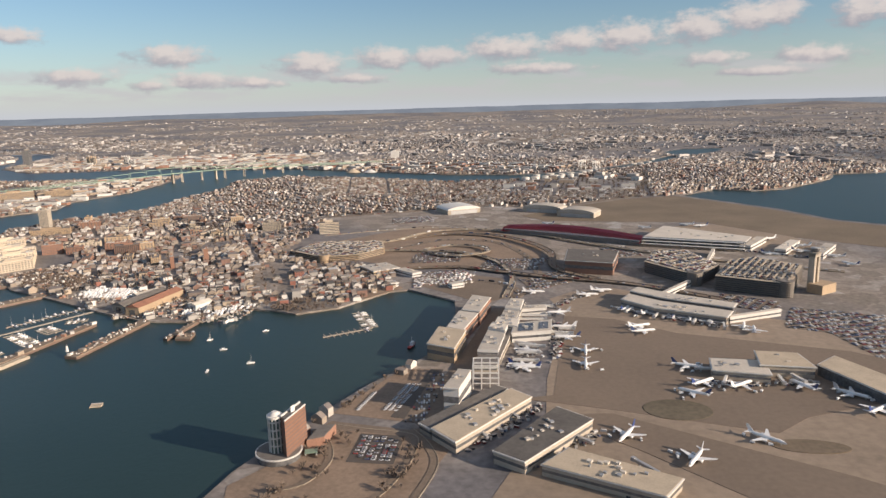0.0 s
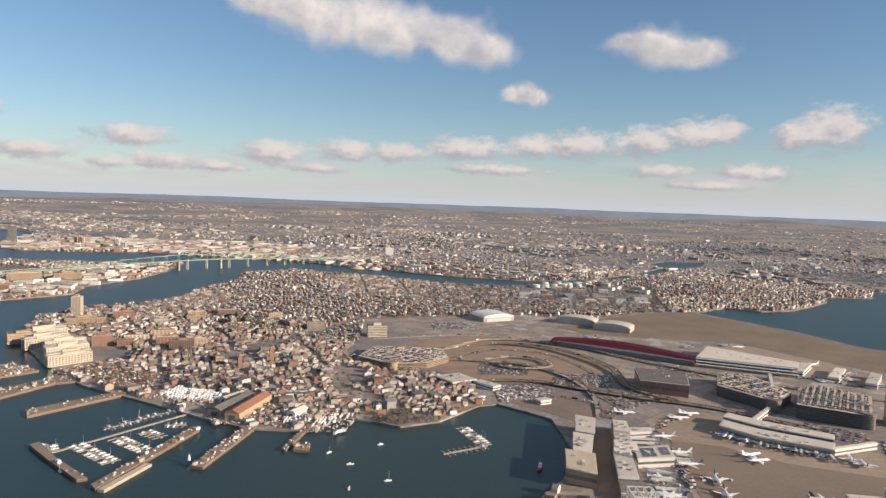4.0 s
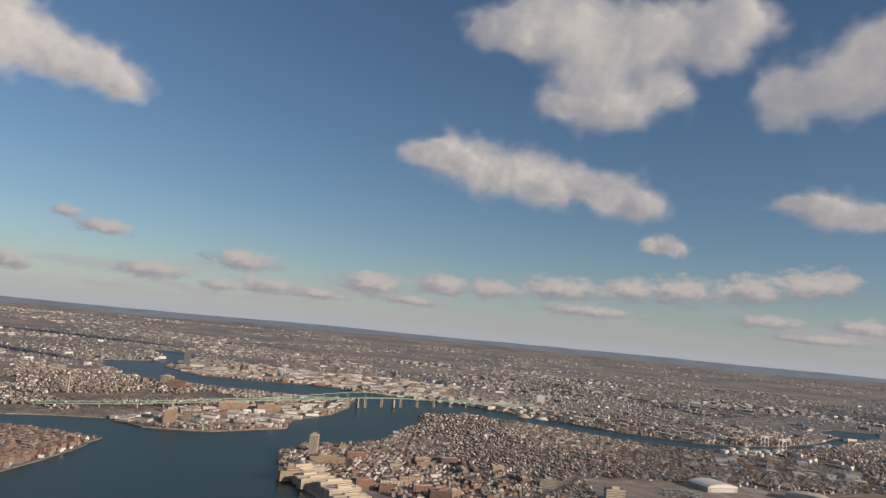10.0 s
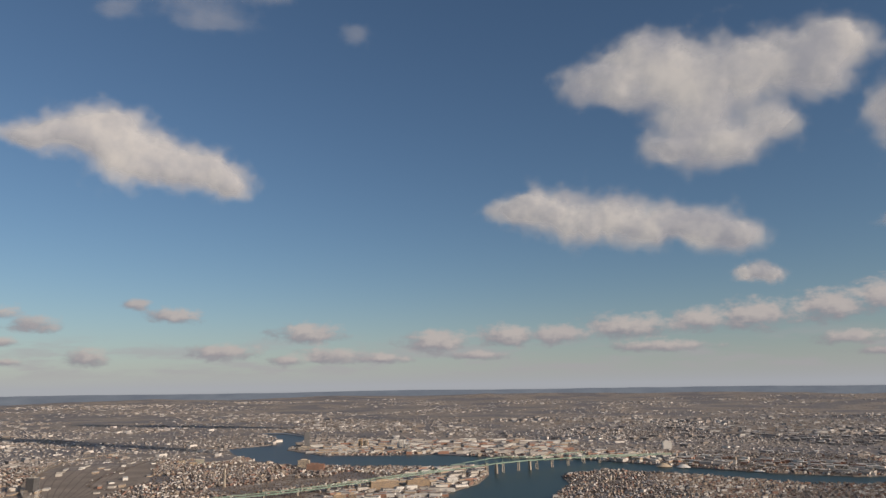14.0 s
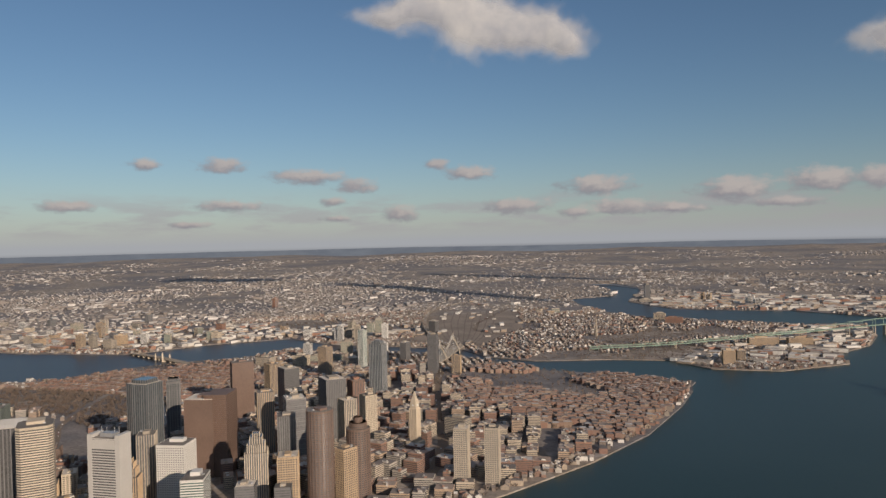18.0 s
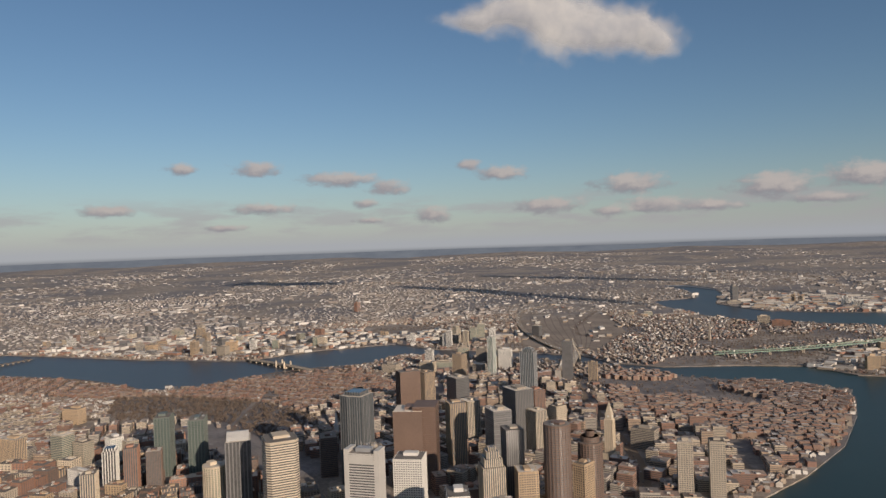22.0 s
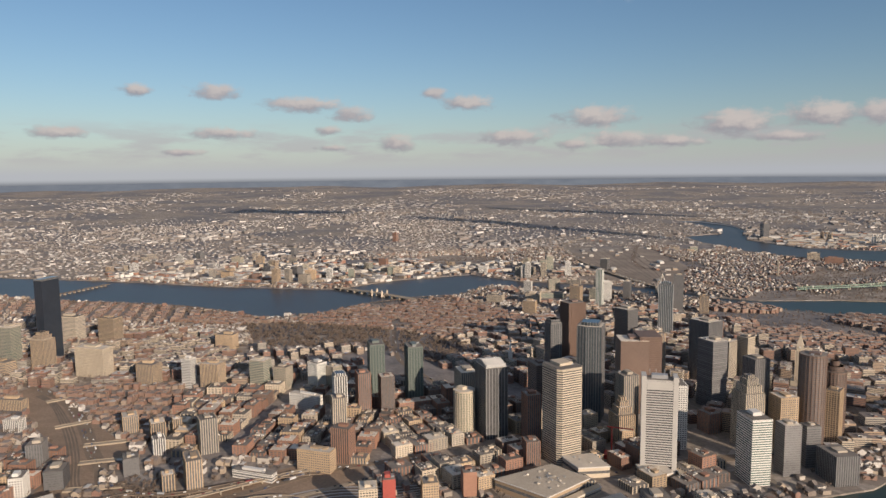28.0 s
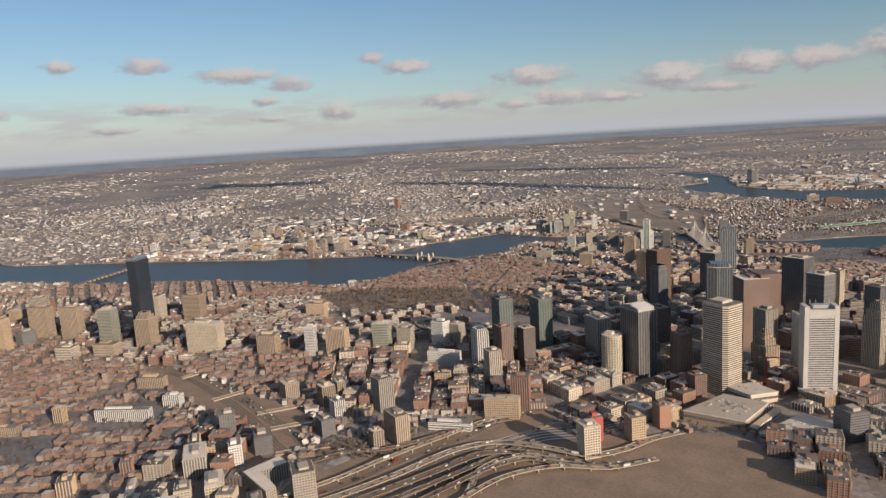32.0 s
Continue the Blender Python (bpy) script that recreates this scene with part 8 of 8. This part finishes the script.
WORDS = {"tan": "tan brick", "brick": "red brick", "stone": "pale stone", "concrete": "grey concrete", "brown": "brown brick"}


def midrise():
    p = plots(37.0, (18.0,), 36.0, 0, 4600)
    ok = in_any([DOWNTOWN, BACK_BAY, NEW_BLOCKS, FORT_POINT], p[:, 0], p[:, 1]) & ~in_any([INTERCHANGE, COMMON, RAILWAY], p[:, 0], p[:, 1])
    p = p[ok]
    p = p[~taken(p[:, 0], p[:, 1])]
    r = random.Random(11)
    near = (p[:, 0] > -2150) & (p[:, 1] < -560)
    far = p[~near]
    n = len(far)
    tall = (far[:, 0] > -1800) & (far[:, 0] < -1000)
    rest = np.stack([far[:, 0] + rng.normal(0, 3, n), far[:, 1] + rng.normal(0, 3, n), np.zeros(n), rng.uniform(20, 38, n), rng.uniform(18, 30, n), np.where(tall, rng.uniform(14, 42, n), rng.uniform(11, 26, n)), far[:, 2]], -1)
    heap("inner_city_blocks", rest, [MIDWALL, ROWROOF], "brick and stone city blocks with flat roofs")
    bands = []
    for x, y, z, w, d, h, turn in rest:
        for k in range(int(h / 3.8)):
            bands.append((x, y, 3.2 + k * 3.8, w + 0.3, d + 0.3, -0.4, turn))
    heap("block_window_bands", bands, [GLASS, GLASS], "dark window bands of the city blocks")
    units = np.concatenate([rest + np.array([rng.uniform(-8, 8), rng.uniform(-7, 7), 0, 0, 0, 0, 0]) for _ in range(2)])
    units[:, 2] = np.concatenate([rest[:, 5]] * 2)
    units[:, 3], units[:, 4], units[:, 5] = rng.uniform(3, 9, 2 * n), rng.uniform(3, 7, 2 * n), rng.uniform(2, 4, 2 * n)
    heap("inner_city_roof_plant", units, [SHEDWALL, SHEDROOF], "plant rooms on the city block roofs")
    p = p[near]
    p = p[np.argsort(p[:, 1])][:300]
    tops = []
    for i, (x, y, turn) in enumerate(p):
        core = -1750 < x < -1000 and -800 < y
        floors = r.choice([4, 5, 6, 7, 8, 9, 12] if core else [3, 3, 4, 4, 5, 6, 7])
        style = r.choice(["tan", "brick", "brick", "stone", "concrete", "brown"])
        t = thing("city_block", x + r.uniform(-4, 4), y + r.uniform(-4, 4), 0, turn + (90 if r.random() < 0.5 else 0), "%s block of %s floors with a flat roof" % (WORDS[style], {3: "three", 4: "four", 5: "five", 6: "six", 7: "seven", 8: "eight", 9: "nine", 12: "twelve"}[floors]), "building", "city blocks")
        t.scale = (r.uniform(0.85, 1.3), r.uniform(0.9, 1.4), 1)
        for _ in range(r.randint(3, 7)):
            tops.append((x + r.uniform(-11, 11), y + r.uniform(-9, 9), floors * 3.7 + 2.4, r.uniform(1.6, 5), r.uniform(1.6, 4), r.uniform(-0.4, 0.8), turn))
        for name, me in midrise_template(floors, style):
            ob = new(name, me)
            ob.parent = t
            if name == "facade":
                tagged(ob, kind="stuff")
    # larger brick and tan blocks among the houses across the harbour
    g = random.Random(17)
    for _ in range(46):
        x, y = g.uniform(-330, 330), g.uniform(600, 1250)
        if in_water(x, y) or in_water(x - 25, y - 25) or taken(np.float64(x), np.float64(y)) or in_any(CLEAR, np.float64(x), np.float64(y)):
            continue
        style, floors = g.choice(["brick", "brick", "tan", "stone", "brown"]), g.choice([3, 4, 5, 6])
        t = thing("mill_block", x, y, 0, 28 + g.choice([0, 90]), "%s waterfront block of %s floors" % (WORDS[style], {3: "three", 4: "four", 5: "five", 6: "six"}[floors]), "building", "mill blocks")
        TAKEN.append((x, y, 15))
        t.scale = (g.uniform(0.9, 1.9), g.uniform(0.55, 0.8), 0.9)
        for name, me in midrise_template(floors, style):
            ob = new(name, me)
            ob.parent = t
            if name == "facade":
                tagged(ob, kind="stuff")
    heap("rooftop_units", tops, [SHEDWALL, SHEDROOF], "vents and plant on the city block roofs")


HOUSE_PARTS = {}


def single_houses(rows, flat):
    """The houses on the shore, one by one: walls, roof, chimney and porch."""
    paints = [speckled("house_paint_%s" % n, c, 0.12, 0.8, 1 / S, 1 / (8 * S)) for n, c in (("white", (0.62, 0.60, 0.56)), ("grey", (0.36, 0.34, 0.31)), ("tan", (0.44, 0.36, 0.27)), ("red", (0.27, 0.12, 0.09)))]
    words = ["white clapboard", "grey clapboard", "tan clapboard", "red brick"]
    roofs = [speckled("house_roof_%s" % n, c, 0.2, 0.95, 1 / S, 1 / (8 * S)) for n, c in (("dark", (0.11, 0.10, 0.09)), ("grey", (0.26, 0.24, 0.22)))]
    for i, ((x, y, z, w, d, h, turn), fl) in enumerate(zip(rows, flat)):
        k, q = i % 4, (i // 4) % 2
        key = (bool(fl), k, q)
        if key not in HOUSE_PARTS:
            wall = box(bmesh.new(), 0, 0, -1, 10, 12, 10)
            roof = bmesh.new()
            if fl:
                box(roof, 0, 0, 9, 10.6, 12.6, 0.5)
            else:
                v = [roof.verts.new(c) for c in ((-5.3, -6.3, 8.9), (5.3, -6.3, 8.9), (5.3, 6.3, 8.9), (-5.3, 6.3, 8.9), (-5.3, 0, 13), (5.3, 0, 13))]
                for f in ((0, 1, 5, 4), (2, 3, 4, 5), (1, 2, 5), (3, 0, 4), (3, 2, 1, 0)):
                    roof.faces.new([v[j] for j in f])
            wins = bmesh.new()
            for fz in (1.2, 4.2, 7.0):
                for u in (-3, 0, 3):
                    for sgn in (-1, 1):
                        box(wins, u, sgn * 6.02, fz, 1.1, 0.12, 1.5)
            HOUSE_PARTS[key] = [("wall", finish("wall", wall, paints[k])), ("roof", finish("roof", roof, roofs[q])), ("windows", finish("windows", wins, GLASS)),
                                ("chimney", finish("chimney", box(bmesh.new(), 2.5, 1.5, 9, 1.1, 0.9, 4.6), BRICK)), ("porch", finish("porch", box(bmesh.new(), 0, -6.9, -1, 4, 1.8, 3.6), paints[0]))]
        t = thing("house", x, y, z, turn, "%s house with a %s roof" % (words[k], ("flat" if fl else "gabled") + (" dark" if q == 0 else " grey")), "house", "shore houses")
        t.scale = (w / 10, d / 12, h / 9)
        for name, me in HOUSE_PARTS[key]:
            ob = new(name, me)
            ob.parent = t
            if name == "windows":
                tagged(ob, kind="stuff")


# bare winter trees
BARK = speckled("bare_twigs", (0.115, 0.088, 0.070), 0.3, 0.95, 1 / (2 * S), 1 / (30 * S), by_island=0.35)


def grove(name, pts, label, size=9.0):
    """Leafless trees: a trunk and a spray of tapering limbs for each, in one mesh."""
    vs, fs = [], []
    r = random.Random(3)
    for x, y, z in pts:
        hgt = size * r.uniform(0.7, 1.3)
        limbs = [(0, 0, 0, 0, 0, hgt * 0.5, 0.5)]
        for i in range(9):
            a, out = i * 2.4 + r.uniform(0, 1), hgt * r.uniform(0.25, 0.52)
            limbs.append((0, 0, hgt * r.uniform(0.2, 0.4), math.cos(a) * out, math.sin(a) * out, hgt * r.uniform(0.6, 1.0), 0.85))
        for x0, y0, z0, x1, y1, z1, wd in limbs:
            k = len(vs)
            for j in range(3):
                a = j * 2.094 + r.random()
                vs.append(((x + x1 * 0.75 + math.cos(a) * wd) * S, (y + y1 * 0.75 + math.sin(a) * wd) * S, (z + z0 + (z1 - z0) * 0.7) * S))
            vs += [((x + x0) * S, (y + y0) * S, (z + z0) * S), ((x + x1) * S, (y + y1) * S, (z + z1) * S)]
            fs += [(k, k + 1, k + 4), (k + 1, k + 2, k + 4), (k + 2, k, k + 4), (k + 1, k, k + 3), (k + 2, k + 1, k + 3), (k, k + 2, k + 3)]
    me = bpy.data.meshes.new(name)
    me.from_pydata(vs, [], fs)
    me.materials.append(BARK)
    return tagged(new(name, me), label, "trees", kind="stuff")


def scatter(poly, n, seed):
    g = np.random.default_rng(seed)
    xs, ys = [p[0] for p in poly], [p[1] for p in poly]
    x, y = g.uniform(min(xs), max(xs), n * 3), g.uniform(min(ys), max(ys), n * 3)
    ok = inside(poly, x, y) & ~in_water(x, y) & ~taken(x, y)
    return [(a, b, 0.0) for a, b in zip(x[ok][:n], y[ok][:n])]


lay_fabric()
grove("park_trees", scatter(COMMON, 1500, 1), "leafless park trees with brown twigs", 12)
grove("esplanade_trees", scatter([(-2760, -470), (-3280, -570), (-3770, -800), (-4000, -1000), (-4050, -1080), (-3400, -700), (-2800, -540)], 700, 2), "leafless trees along the river bank", 11)
grove("shore_trees", scatter(SHORE_PARK, 170, 4) + scatter(SHORE_SCRUB, 120, 5) + scatter([(915, -140), (960, -100), (960, -260), (900, -265), (925, -180)], 50, 8) + scatter([(1008, -110), (1032, -120), (1030, -240), (1010, -260)], 30, 9) + scatter([(918, -58), (926, -60), (974, 80), (968, 80)], 40, 10) + scatter([(-1870, -1400), (-1794, -1365), (-1702, -1342), (-1690, -1401), (-1800, -1480)], 150, 6), "leafless scrub and trees by the shore", 7)
town = plots(18.0, (-4.0, 4.0, 20.0), 52.0, 0, 4200)
ok = ~in_any(CLEAR + [DOWNTOWN, EVERETT_WORKS], town[:, 0], town[:, 1]) & (rng.random(len(town)) < 0.5)
town[:, 0] += rng.normal(0, 2, len(town))
grove("street_trees", [(a, b, 0.0) for a, b, _ in town[ok]], "leafless street and garden trees", 10)
